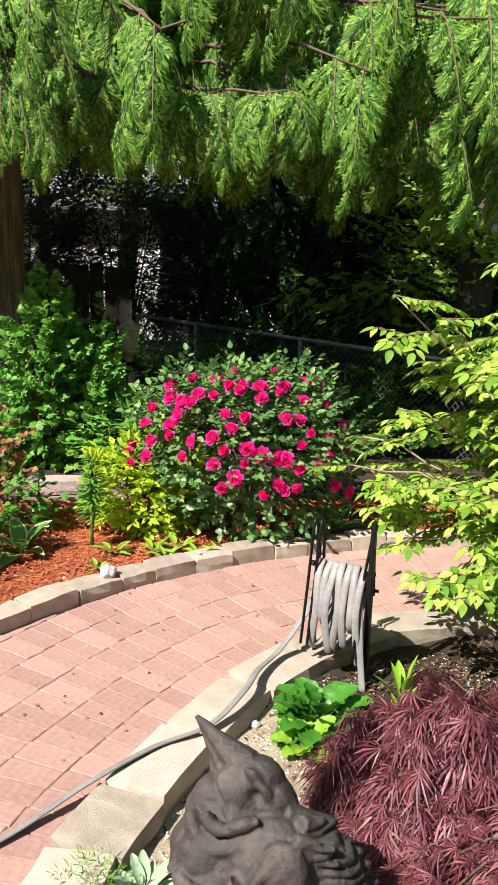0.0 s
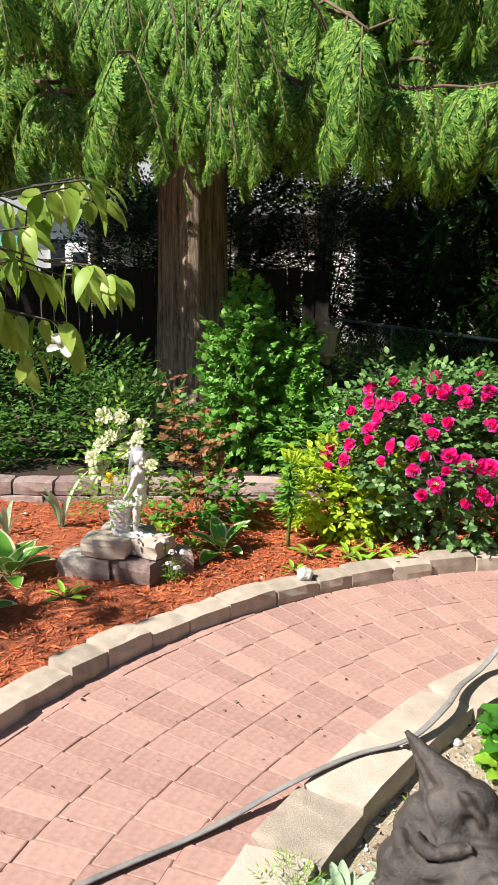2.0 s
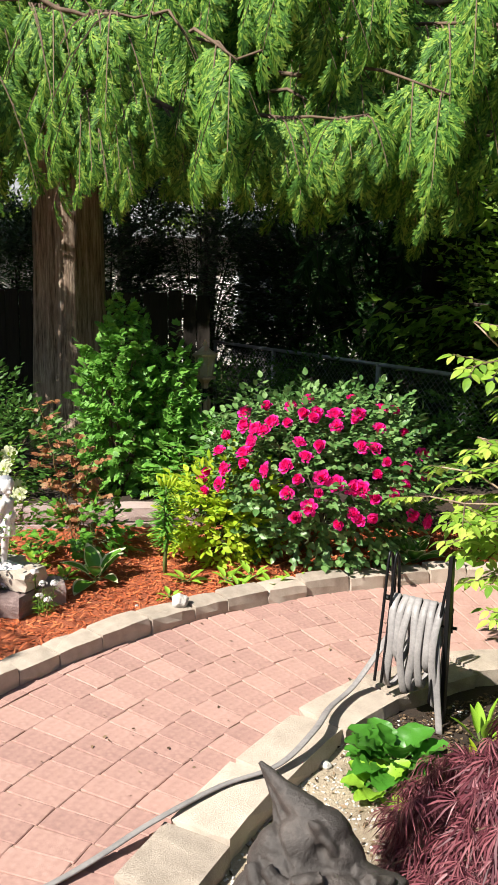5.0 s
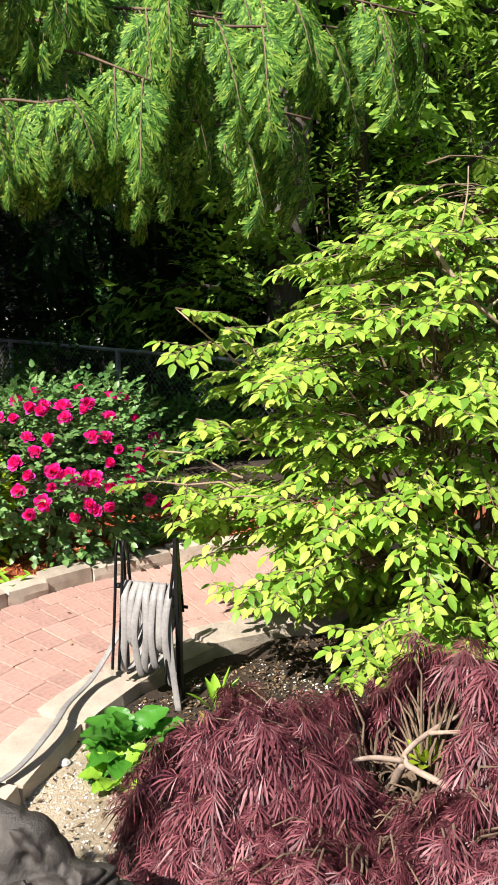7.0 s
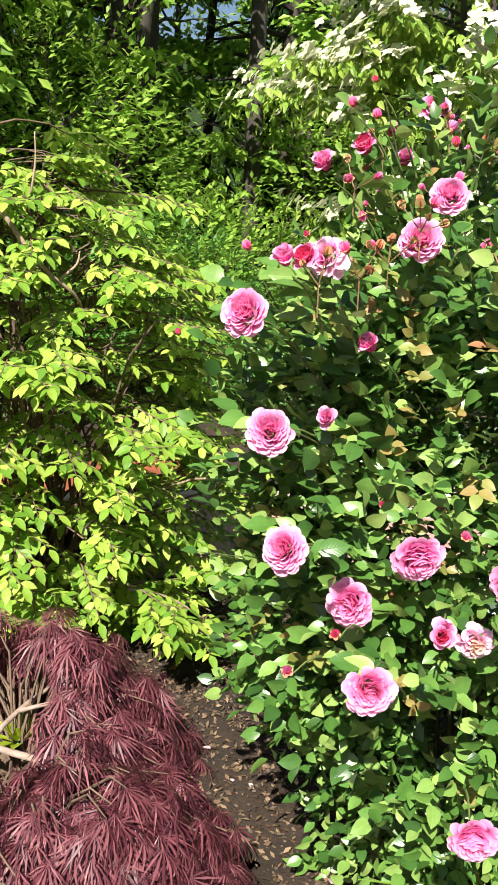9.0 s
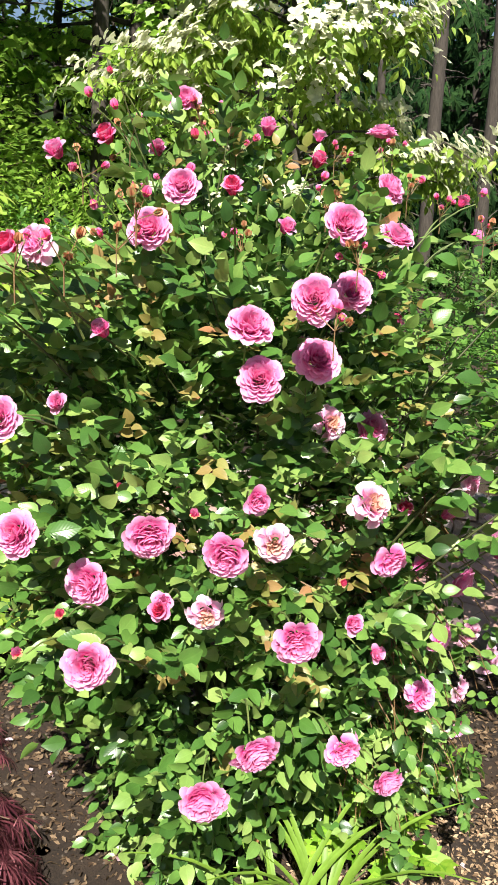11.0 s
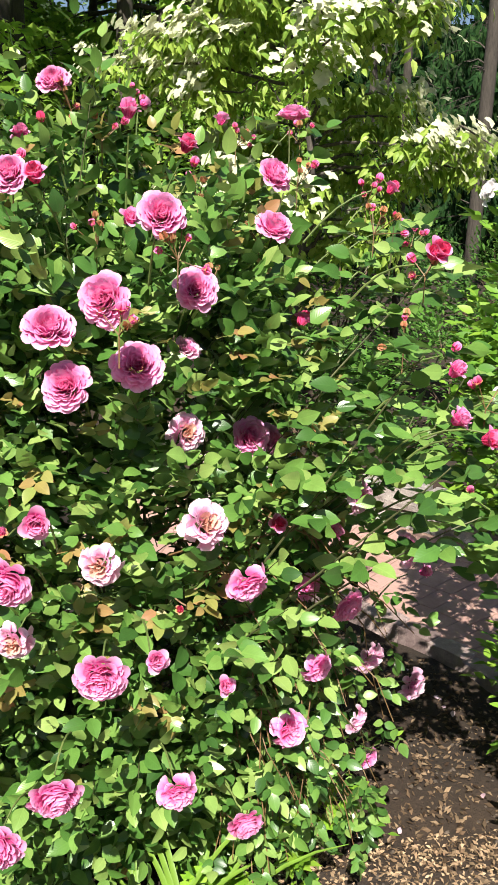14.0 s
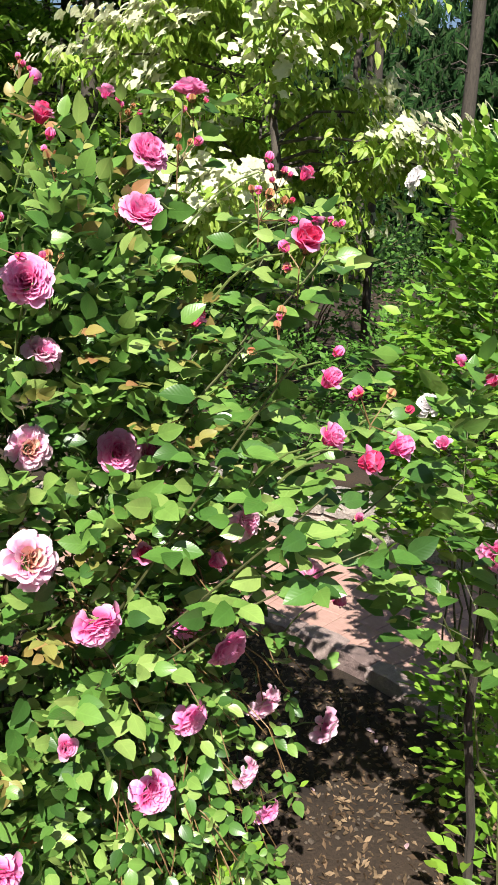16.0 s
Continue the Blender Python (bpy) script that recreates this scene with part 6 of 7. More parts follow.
hose_reel()
gh = Mesher()
flat_hose(gh, spline([(-1.06, 1.24, 0.012), (-0.83, 1.66, 0.012), (-0.55, 2.0, 0.014), (-0.37, 2.22, 0.045), (-0.2, 2.42, 0.055), (-0.03, 2.56, 0.062), (0.075, 2.75, 0.09), (0.12, 2.95, 0.075), (0.2, 3.12, 0.08), (0.29, 3.24, 0.17), (0.33, 3.25, 0.24)], 90), 0.032, 0.012, (0.6, -0.4, 0.25))
tagged(part("garden_hose", gh, M_HOSE, smooth=True), "grey flat hose lying across the kerb and pavers", "hose")


# ---- lantern on its post ----
def lantern():
    ob = empty("garden_lantern", -1.02, 6.3, 0.08, "old brown metal lantern on a post clad with wooden slats", "lantern")
    m = M_BRASS
    p = Mesher()
    tube(p, [(0, 0, 0), (0, 0, 0.78)], 0.02, 8)
    part("post", p, M_BLACK, ob)
    for k in range(5):
        a = k * 1.257
        b = Mesher().add(*(lambda t: (t[0] * [0.03, 0.014, 0.3], t[1]))(box_tmpl(0.08)))
        o = part("slat", b, M_BRASS, ob)
        o.location = (0.036 * math.cos(a), 0.036 * math.sin(a), 0.38 + 0.02 * (k % 2))
        o.rotation_euler = (0, 0, a + 1.57)
    c = Mesher()
    tube(c, [(0, 0, 0.76), (0, 0, 0.8), (0, 0, 0.83), (0, 0, 0.84)], [0.025, 0.03, 0.06, 0.085], 6)
    tube(c, [(0, 0, 0.835), (0, 0, 0.85)], [0.09, 0.09], 6)
    part("base", c, m, ob)
    for k in range(6):
        a = k * math.pi / 3
        f = Mesher()
        tube(f, [(0.055 * math.cos(a), 0.055 * math.sin(a), 0.85), (0.078 * math.cos(a), 0.078 * math.sin(a), 1.01)], 0.006, 5)
        part("frame_bar", f, m, ob)
        b = a + math.pi / 3
        g = Mesher().add([(0.052 * math.cos(a), 0.052 * math.sin(a), 0.855), (0.052 * math.cos(b), 0.052 * math.sin(b), 0.855), (0.075 * math.cos(b), 0.075 * math.sin(b), 1.005), (0.075 * math.cos(a), 0.075 * math.sin(a), 1.005)], [(0, 1, 2, 3)])
        part("pane", g, M_GLASS, ob)
    t = Mesher()
    tube(t, [(0, 0, 1.005), (0, 0, 1.02), (0, 0, 1.05), (0, 0, 1.07), (0, 0, 1.085), (0, 0, 1.1), (0, 0, 1.13)], [0.1, 0.104, 0.05, 0.03, 0.014, 0.02, 0.004], 6)
    part("roof", t, m, ob)


lantern()


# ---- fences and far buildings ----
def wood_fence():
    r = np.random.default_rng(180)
    top = empty("wooden_fence", 0, 0, 0, "weathered board fence behind the cedar, its shade put into a dark colour", "fence")
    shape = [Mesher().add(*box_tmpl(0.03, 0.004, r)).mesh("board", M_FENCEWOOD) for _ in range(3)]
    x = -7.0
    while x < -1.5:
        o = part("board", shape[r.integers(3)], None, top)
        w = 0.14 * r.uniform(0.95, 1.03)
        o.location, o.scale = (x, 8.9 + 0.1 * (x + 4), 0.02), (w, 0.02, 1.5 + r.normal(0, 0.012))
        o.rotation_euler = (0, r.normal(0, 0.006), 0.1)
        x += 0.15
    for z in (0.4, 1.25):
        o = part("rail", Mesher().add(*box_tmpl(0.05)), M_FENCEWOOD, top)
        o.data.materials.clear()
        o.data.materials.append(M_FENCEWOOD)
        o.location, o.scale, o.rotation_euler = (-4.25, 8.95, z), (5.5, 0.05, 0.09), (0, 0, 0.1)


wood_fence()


def chain_fence():
    ob = empty("chain_link_fence", 0, 0, 0, "galvanised chain-link fence with a round top rail", "fence")
    a, b = np.array([1.75, 6.3, 0.0]), np.array([-1.7, 10.3, 0.0])
    way = unit(b - a)
    L = np.linalg.norm(b - a)
    tr = Mesher()
    tube(tr, [a + [0, 0, 0.9], b + [0, 0, 0.93]], 0.019, 8)
    part("top_rail", tr, M_GALV, ob, smooth=True)
    for s in (0.05, L * 0.42, L * 0.75, L - 0.05):
        p = Mesher()
        tube(p, [a + way * s, a + way * s + [0, 0, 0.93]], 0.024, 8)
        part("post", p, M_GALV, ob, smooth=True)
    w = Mesher()
    step = 0.062
    for k in range(int((L + 0.9) / step)):
        for sg in (1, -1):
            s0 = k * step - (0.9 if sg > 0 else 0)
            u0, u1 = s0, s0 + 0.88 * sg if sg > 0 else s0 - 0.88
            lo, hi = max(0, min(u0, u1)), min(L, max(u0, u1))
            if hi - lo < 0.02:
                continue
            z = lambda u: (u - s0) * sg + 0.01
            q0, q1 = (lo, z(lo)), (hi, z(hi))
            tube(w, [a + way * q0[0] + UP * q0[1], a + way * q1[0] + UP * q1[1]], 0.0022, 3, cap=False)
    part("wire_mesh", w, M_GALV, ob)


chain_fence()


def house(name, x, y, yaw, w, d, h, roof, wall_mat, roof_mat, label, windows):
    ob = empty(name, x, y, 0, label, "house")
    ob.rotation_euler = (0, 0, math.radians(yaw))
    b = Mesher().add([(sx * w / 2, sy * d / 2, z) for z in (0, h) for sx, sy in ((-1, -1), (1, -1), (1, 1), (-1, 1))] + [(-w / 2, 0, h + roof - 0.1), (w / 2, 0, h + roof - 0.1)], [(0, 1, 5, 4), (1, 2, 6, 5), (2, 3, 7, 6), (3, 0, 4, 7), (4, 7, 8), (5, 9, 6)])
    part("wall", b, wall_mat, ob)
    e = 0.5
    V = [(-w / 2 - e, -d / 2 - e, h - 0.15), (w / 2 + e, -d / 2 - e, h - 0.15), (w / 2 + e, 0, h + roof), (-w / 2 - e, 0, h + roof), (-w / 2 - e, d / 2 + e, h - 0.15), (w / 2 + e, d / 2 + e, h - 0.15)]
    V += [(p[0], p[1], p[2] + 0.15) for p in V]
    part("roof", Mesher().add(V, [(0, 1, 2, 3), (3, 2, 5, 4), (6, 9, 8, 7), (9, 10, 11, 8), (0, 6, 7, 1), (4, 5, 11, 10), (0, 3, 9, 6), (3, 4, 10, 9), (1, 7, 8, 2), (2, 8, 11, 5)]), roof_mat, ob)
    for wx, wz, ww, wh in windows:
        wi = part("window", Mesher().add(*(lambda t: (t[0] * [ww + 0.2, 0.12, wh + 0.2] + [wx, -d / 2 - 0.03, wz - 0.1], t[1]))(box_tmpl(0.02))), M_TRIM, ob)
        part("pane", Mesher().add(*(lambda t: (t[0] * [ww, 0.1, wh] + [wx, -d / 2 - 0.06, wz], t[1]))(box_tmpl(0.01))), M_PANE, wi)
    return ob


house("far_house", -25.5, 44, 24, 10, 7, 3.9, 1.0, M_SIDING, M_ROOF, "pale house with a grey roof beyond the fence", [(-3.5, 1.2, 1.2, 1.2), (-1, 1.2, 1.2, 1.2), (2.2, 0.9, 0.9, 1.8)])
house("neighbour_house", -3.2, 19, -8, 9, 6, 2.6, 1.5, M_BEIGE, M_ROOF, "beige neighbouring house hidden by leaves", [(-2, 0.9, 1.2, 1.0), (2, 0.9, 1.2, 1.0)])
house("green_shed", -22.2, 33, 24, 4.5, 4, 1.75, 0.75, M_SIDING, M_GREENROOF, "shed with a green metal roof", [])


def camper():
    ob = empty("camper_van", -18.3, 40, 0, "white parked motor home with dark windows", "vehicle")
    ob.rotation_euler = (0, 0, math.radians(16))
    part("body", Mesher().add(*(lambda t: (t[0] * [4.2, 2.0, 2.0] + [0, 0, 0.45], t[1]))(box_tmpl(0.05))), M_TRIM, ob)
    for x, w in ((-1.3, 0.8), (-0.2, 0.4), (1.1, 0.7)):
        part("window", Mesher().add(*(lambda t: (t[0] * [w, 0.08, 0.5] + [x, -1.0, 1.5], t[1]))(box_tmpl(0.05))), M_PANE, ob)
    for x in (-1.4, 1.4):
        wm = Mesher()
        tube(wm, [(x, -1.0, 0.38), (x, -0.75, 0.38)], 0.38, 16)
        part("wheel", wm, M_BLACK, ob)


camper()

# ---- cedar and other conifers ----
def spray_tmpl(pairs=8, width=0.04, forks=(0.5,)):
    """A flat fern-like spray of length 1 along y."""
    v, f = [], []

    def blade(o, d, ln, w):
        n = len(v)
        s = np.array([d[1], -d[0]])
        for t, q in ((0, 0), (0.45, -1), (0.45, 1), (1, 0)):
            p = o + d * t * ln + s * q * w
            v.append((p[0], p[1], -0.3 * p[1] ** 2 - 0.9 * abs(p[0]) ** 1.6))
        f.append((n, n + 2, n + 3, n + 1))

    q = np.random.default_rng(pairs)
    blade(np.array([0, 0.0]), np.array([0, 1.0]), 1.0, width * 0.7)
    for i in range(pairs):
        y = 0.05 + 0.86 * i / pairs
        ln = 0.42 * math.sin(math.pi * (0.18 + 0.72 * (1 - i / pairs))) + 0.08
        ln *= q.uniform(0.8, 1.2)
        for s in (-1, 1):
            a = math.radians(40 + q.normal(0, 9))
            d = np.array([s * math.sin(a), math.cos(a)])
            o = np.array([0, y + 0.045 * s])
            blade(o, d, ln, width)
            for t in forks:
                for e in (0.62, -0.62):
                    blade(o + d * ln * t, np.array([s * math.sin(a + e), math.cos(a + e)]), ln * 0.42, width * 0.75)
    return np.array(v, float), f


SPRAY = spray_tmpl(7, 0.052, (0.5,))
SPRAY_ROUGH = spray_tmpl(5, 0.07)
SPRAY_FAR = spray_tmpl(5, 0.085, ())


def drape(r, line, out, side, store, limb, gap, drop, size, sprays, front=None, hang=1.0, clump=0.0):
    """Hanging curtains of sprays along a limb."""
    length = np.linalg.norm(np.diff(line, axis=0), axis=1).sum()
    n = len(line)
    phase = r.uniform(0, 6.28)
    for s in np.arange(0.25, 1.0, gap / length):
        if clump and math.sin(s * length * 6.283 / clump + phase) > 0.05:
            continue
        p = np.array([np.interp(s, np.linspace(0, 1, n), line[:, c]) for c in range(3)])
        d = unit(out * r.uniform(0.1, 0.7) + side * r.choice([-1, 1]) * r.uniform(0.2, 1.0) - UP * r.uniform(0.1, 0.5))
        ln = drop * r.uniform(0.5, 1.15)
        t = np.linspace(0, 1, 5)
        q = p + d * (ln * 0.75 * t)[:, None] - UP * (ln * hang * t**1.7)[:, None]
        tube(limb, q, np.linspace(0.006, 0.002, 5), 3, cap=False)
        nrm = unit(np.cross(d * 0.4 - UP, np.cross(UP, d)) + (front if front is not None else 0) + r.normal(0, 0.25, 3))
        if nrm @ (front if front is not None else np.array([0, -1.0, 0])) < 0:
            nrm = -nrm
        sd = unit(np.cross(UP, nrm))
        for k in range(sprays):
            u = 0.06 + 0.94 * (k + r.uniform(0, 0.6)) / sprays
            w = np.array([np.interp(u, t, q[:, c]) for c in range(3)])
            fall = unit(d * (0.75 * (1 - u)) - UP * (0.3 + 0.8 * u))
            lean = (1 if k % 2 else -1) * r.uniform(0.45, 0.85) * (1.15 - 0.85 * u)
            store[0].append(w)
            store[1].append(fall + sd * lean + r.normal(0, 0.07, 3))
            store[2].append(nrm + r.normal(0, 0.1, 3))
            store[3].append(size * r.uniform(0.75, 1.2))


def cedar():
    r = np.random.default_rng(21)
    T = np.array([-2.42, 7.25, 0.0])
    tree = empty("cedar_tree", T[0], T[1], 0.05, "large red cedar with hanging feathery green branches", "tree")
    tr = Mesher()
    seg = 56
    zs = np.concatenate([[0, 0.08, 0.16], np.linspace(0.3, 3.2, 24), [4, 6, 8, 11]])
    V = []
    for z in zs:
        base = float(np.interp(z, [0, 0.15, 0.5, 1.2, 2.2, 4, 7, 11], [0.45, 0.38, 0.32, 0.29, 0.275, 0.23, 0.16, 0.06]))
        for j in range(seg):
            a = 6.283 * j / seg
            q = base * (1 + 0.07 * math.sin(a * 5 + 1 + 0.2 * z) + 0.11 * noise.noise(Vector((math.cos(a) * 5, math.sin(a) * 5, z * 0.5))) + 0.05 * noise.noise(Vector((math.cos(a) * 13, math.sin(a) * 13, z * 0.9))))
            V.append((q * math.cos(a), q * math.sin(a), z))
    tr.add(V, [(i * seg + j, i * seg + (j + 1) % seg, (i + 1) * seg + (j + 1) % seg, (i + 1) * seg + j) for i in range(len(zs) - 1) for j in range(seg)])
    part("trunk", tr, M_CEDARBARK, tree, "deeply furrowed brown trunk", smooth=True)
    store = ([], [], [], [])
    limb = Mesher()
    front = np.array([-0.25, -1.0, 0.3])
    tips = []
    for k in range(14):
        tips.append((r.uniform(-4.6, 1.3), r.uniform(4.9, 6.0), 2.62 + 0.06 * k * r.uniform(0.8, 1.4)))
    for k in range(15):
        tips.append((r.uniform(-5.5, 2.4), r.uniform(5.2, 6.8), r.uniform(3.1, 4.8)))
    tips += [(2.3, 5.6, 3.15), (1.6, 5.5, 2.5), (0.6, 5.2, 2.65)]
    tips += [(0.9, 6.4, 2.5), (1.5, 6.3, 2.5), (-4.6, 5.6, 2.3), (-5.2, 5.9, 2.6), (-4.2, 5.3, 2.5), (-5.6, 6.0, 3.2)]
    tips += [(r.uniform(-6, 3), r.uniform(7.5, 10), r.uniform(3.2, 5)) for _ in range(14)]
    for tip in tips:
        tip = np.array(tip) - T + np.array([0, 0, 0.15 if tip[0] < -3.4 and tip[2] < 3.2 else 0])
        base = np.array([0, 0, min(8, tip[2] + r.uniform(0.1, 0.7))])
        line = bend(base, tip, 0.16, 0.035, 12, r)
        lm = Mesher()
        tube(lm, line, np.linspace(0.034, 0.007, 12), 6)
        part("limb", lm, M_TWIG, tree, smooth=True)
        out = unit(tip - base)
        drape(r, line, out, unit(np.cross(out, UP)), store, limb, 0.05, 0.48, 0.18, 11, front, 1.0, 0.85)
    # broad hanging boughs on the sunny side
    for a, b, drop in (((-1.9, 5.3, 3.3), (-1.15, 5.15, 3.1), 0.6), ((-1.8, 5.25, 2.8), (-1.2, 5.1, 2.68), 0.45), ((-1.2, 5.5, 2.7), (0.15, 5.2, 2.55), 0.26), ((-2.9, 5.4, 2.72), (-2.15, 5.25, 2.62), 0.32), ((-2.9, 5.5, 3.4), (-2.0, 5.3, 3.25), 0.4)):
        a, b = np.array(a) - T, np.array(b) - T
        stem = bend((0, 0, a[2] + 0.5), a, 0.12, 0.03, 8, r)
        line = np.concatenate([stem, bend(a, b, -0.05, 0.02, 9, r)[1:]])
        part("limb", tube(Mesher(), line, np.linspace(0.03, 0.006, len(line)), 6), M_TWIG, tree, smooth=True)
        out = np.array([-0.15, -1.0, 0])
        drape(r, bend(a - (b - a) * 0.33, b, -0.05, 0.02, 9, r), out, unit(np.cross(out, UP)), store, limb, 0.014, drop, 0.14, 13, front * 1.5, 1.1, 0.42)
    # Unseen limbs above the view, added to keep the sun off the fence.
    upper = ([], [], [], [])
    for k in range(16):
        tip = np.array([r.uniform(-7.5, 0.5), r.uniform(5.6, 9.5), r.uniform(4.6, 6.5)]) - T
        line = bend((0, 0, tip[2] + r.uniform(0, 0.5)), tip, 0.16, 0.035, 8, r)
        lm = Mesher()
        tube(lm, line, np.linspace(0.03, 0.007, 8), 6)
        part("limb", lm, M_TWIG, tree, smooth=True)
        out = unit(tip * [1, 1, 0])
        drape(r, line, out, unit(np.cross(out, UP)), upper, limb, 0.16, 0.5, 0.45, 4, front)
    part("branchwork", limb, M_TWIG, tree)["kind"] = "stuff"
    X, Y, Z = axes(np.array(upper[1]), np.array(upper[2]))
    part("upper_crown", Mesher().scatter(SPRAY_ROUGH, np.array(upper[0]), X, Y, Z, np.array(upper[3])), M_CEDAR, tree)["kind"] = "stuff"
    X, Y, Z = axes(np.array(store[1]), np.array(store[2]))
    part("crown", Mesher().scatter(SPRAY, np.array(store[0]), X, Y, Z, np.array(store[3])), M_CEDAR, tree)["kind"] = "stuff"



cedar()


def conifer(name, seed, h, reach, low, label):
    """A dark conifer whose drooping boughs reach low down."""
    r = np.random.default_rng(seed)
    tree = empty(name, 0, 0, 0, label, "tree", "dark conifers behind the fence")
    tr = Mesher()
    tube(tr, bend((0, 0, -0.1), (0, 0, h), 0, 0.03, 8, r), np.linspace(0.17, 0.03, 8), 10)
    part("trunk", tr, M_BARK, tree, smooth=True)
    store, limb = ([], [], [], []), Mesher()
    for k in range(44):
        z = low + (h - low) * (k / 44) ** 1.1
        a = k * 2.4
        ln = reach * (1 - 0.6 * k / 44) * r.uniform(0.7, 1.1)
        out = np.array([math.cos(a), math.sin(a), 0])
        line = bend((0, 0, z), out * ln + UP * (z - 0.35), 0.1, 0.02, 8, r)
        tube(limb, line, np.linspace(0.02, 0.005, 8), 4)
        drape(r, line, out, unit(np.cross(out, UP)), store, limb, 0.2, 0.5, 0.4, 3, unit(out + UP * 0.3))
    part("branchwork", limb, M_BARK, tree)["kind"] = "stuff"
    X, Y, Z = axes(np.array(store[1]), np.array(store[2]))
    part("crown", Mesher().scatter(SPRAY_FAR, np.array(store[0]), X, Y, Z, np.array(store[3])), M_CONIFER, tree)["kind"] = "stuff"
    return tree


con = [conifer("conifer", 200, 7.5, 1.9, 0.7, "dark drooping conifer round the garden; unseen ones far left cast shade"), conifer("conifer", 201, 9, 2.1, 1.0, "dark drooping conifer round the garden; unseen ones far left cast shade")]
# The three at x < -8 are unseen, added and enlarged to shade the fence.
for k, (x, y, yaw) in enumerate([(0.9, 10.2, 0), (2.6, 9.6, 120), (4.0, 11.5, 90), (2.2, 13, 10), (8.8, 10.5, 30), (0.2, 13.4, 40), (-9.2, 3.9, 150), (-10.6, 4.6, 240), (-8.2, 4.9, 20), (13.5, 15, 100), (17, 15.5, 170), (21, 13.2, 80), (23, 15.0, 10), (25, 17, 60), (26, 21.5, 130), (28.5, 23, 200), (22, 11.5, 300), (27, 19.5, 30), (24, 12.5, 70), (19.5, 8.2, 45), (21, 9.8, 145)]):
    if k < 2:
        con[k].matrix_basis = pose(x, y, 0.1, 0, 0, yaw)
    else:
        copy_thing(con[k % 2], pose(x * (1.28 if x > 12 else 1), y * (1.28 if x > 12 else 1), 0.1, 0, 0, yaw) @ Matrix.Scale(1.7 if x > 12 or x < -8 else 1.0, 4))


# ---- broadleaved woodland ----
def leafy_tree(name, seed, h, r0, crown, leaves, size, mat, label, low=0.18, limbs=30, tmpl=None, group="trees of the wood behind the garden", flat=0.5, droop=0.3, lean=0.3, bark=None):
    r = np.random.default_rng(seed)
    tree = empty(name, 0, 0, 0, label, "tree", group)
    tr, bo = Mesher(), Mesher()
    line = bend((0, 0, -0.1), (r.normal(0, lean), r.normal(0, lean), h), 0, 0.06, 9, r)
    tube(tr, line, np.linspace(r0, r0 * 0.25, 9), 12)
    part("trunk", tr, bark or M_BARK, tree, smooth=True)
    P, D, O = [], [], []
    per = leaves // limbs
    for k in range(limbs):
        z = (low + (1 - low) * (k + r.random()) / limbs) * h
        a = r.uniform(0, 6.283)
        ln = crown * r.uniform(0.45, 1.0) * (1 - 0.55 * abs(z / h - 0.5))
        b = np.array([np.interp(z, line[:, 2], line[:, c]) for c in range(3)])
        e = b + np.array([math.cos(a), math.sin(a), r.uniform(-0.05, 0.45)]) * ln
        q = bend(b, e, 0.1, 0.05, 6, r)
        tube(bo, q, np.linspace(r0 * 0.28, 0.006, 6), 5)
        twigs = max(4, per // 9)
        for _ in range(twigs):
            t = r.uniform(0.3, 1.0)
            p0 = b + (e - b) * t
            d = unit(np.array([math.cos(a), math.sin(a), 0]) + r.normal(0, 0.8, 3) * [1, 1, 0.5])
            tl = crown * 0.28 * r.uniform(0.5, 1.1)
            for m in range(9):
                u = (m + 0.5) / 9
                P.append(p0 + d * tl * u - UP * 0.12 * tl * u * u + r.normal(0, 0.02, 3))
                sd = unit(np.cross(d, UP)) * (1 if m % 2 else -1)
                D.append(d * 0.6 + sd * 0.8 - UP * droop + r.normal(0, 0.2, 3))
                O.append((math.cos(a), math.sin(a), 0.0))
    part("branchwork", bo, bark or M_BARK, tree)["kind"] = "stuff"
    n = len(P)
    X, Y, Z = axes(np.array(D), UP * (0.3 + flat) + np.array(O) * 0.9 + r.normal(0, 0.4, (n, 3)))
    part("crown", Mesher().scatter(tmpl or LEAF_SMALL, np.array(P), X, Y, Z, size * r.uniform(0.65, 1.25, n)), mat, tree)["kind"] = "stuff"
    return tree, np.array(P)


kinds = [leafy_tree("woodland_tree", 40 + i, 9 + i, 0.11 + 0.025 * i, 2.5, 3800, 0.17, M_WOODS, "slender woodland tree with sunlit green leaves", low=0.1 + 0.12 * i)[0] for i in range(3)]
rw = np.random.default_rng(50)
spots = [(2.0, 8.6), (3.3, 8.3), (4.8, 8.6), (5.3, 10.2), (7.2, 9.0), (6.5, 12), (9.5, 11)]


def beside(p, q):
    """Whether p lies well off the line of sight through q from the middle of the garden."""
    a = math.atan2(p[1] + 0.25, p[0] - 1.2) - math.atan2(q[1] + 0.25, q[0] - 1.2)
    return abs(a) > 0.07 and not 0.38 < math.atan2(p[1] + 0.25, p[0] - 1.2) < 0.7


while len(spots) < 40:
    a = math.radians(rw.uniform(-20, 80))
    d = rw.uniform(11.0, 26)
    p = (0.5 + d * math.sin(a), d * math.cos(a))
    if beside(p, (18.6, 12.65)) and beside(p, (16.9, 14.5)):
        spots.append(p)
spots += [(-7.5, 16), (-11.5, 12)]
for k, (x, y) in enumerate(spots):
    m = pose(x, y, 0.1, 0, 0, rw.uniform(0, 360))
    if k < 3:
        kinds[k].matrix_basis = m
    else:
        copy_thing(kinds[k % 3], m)

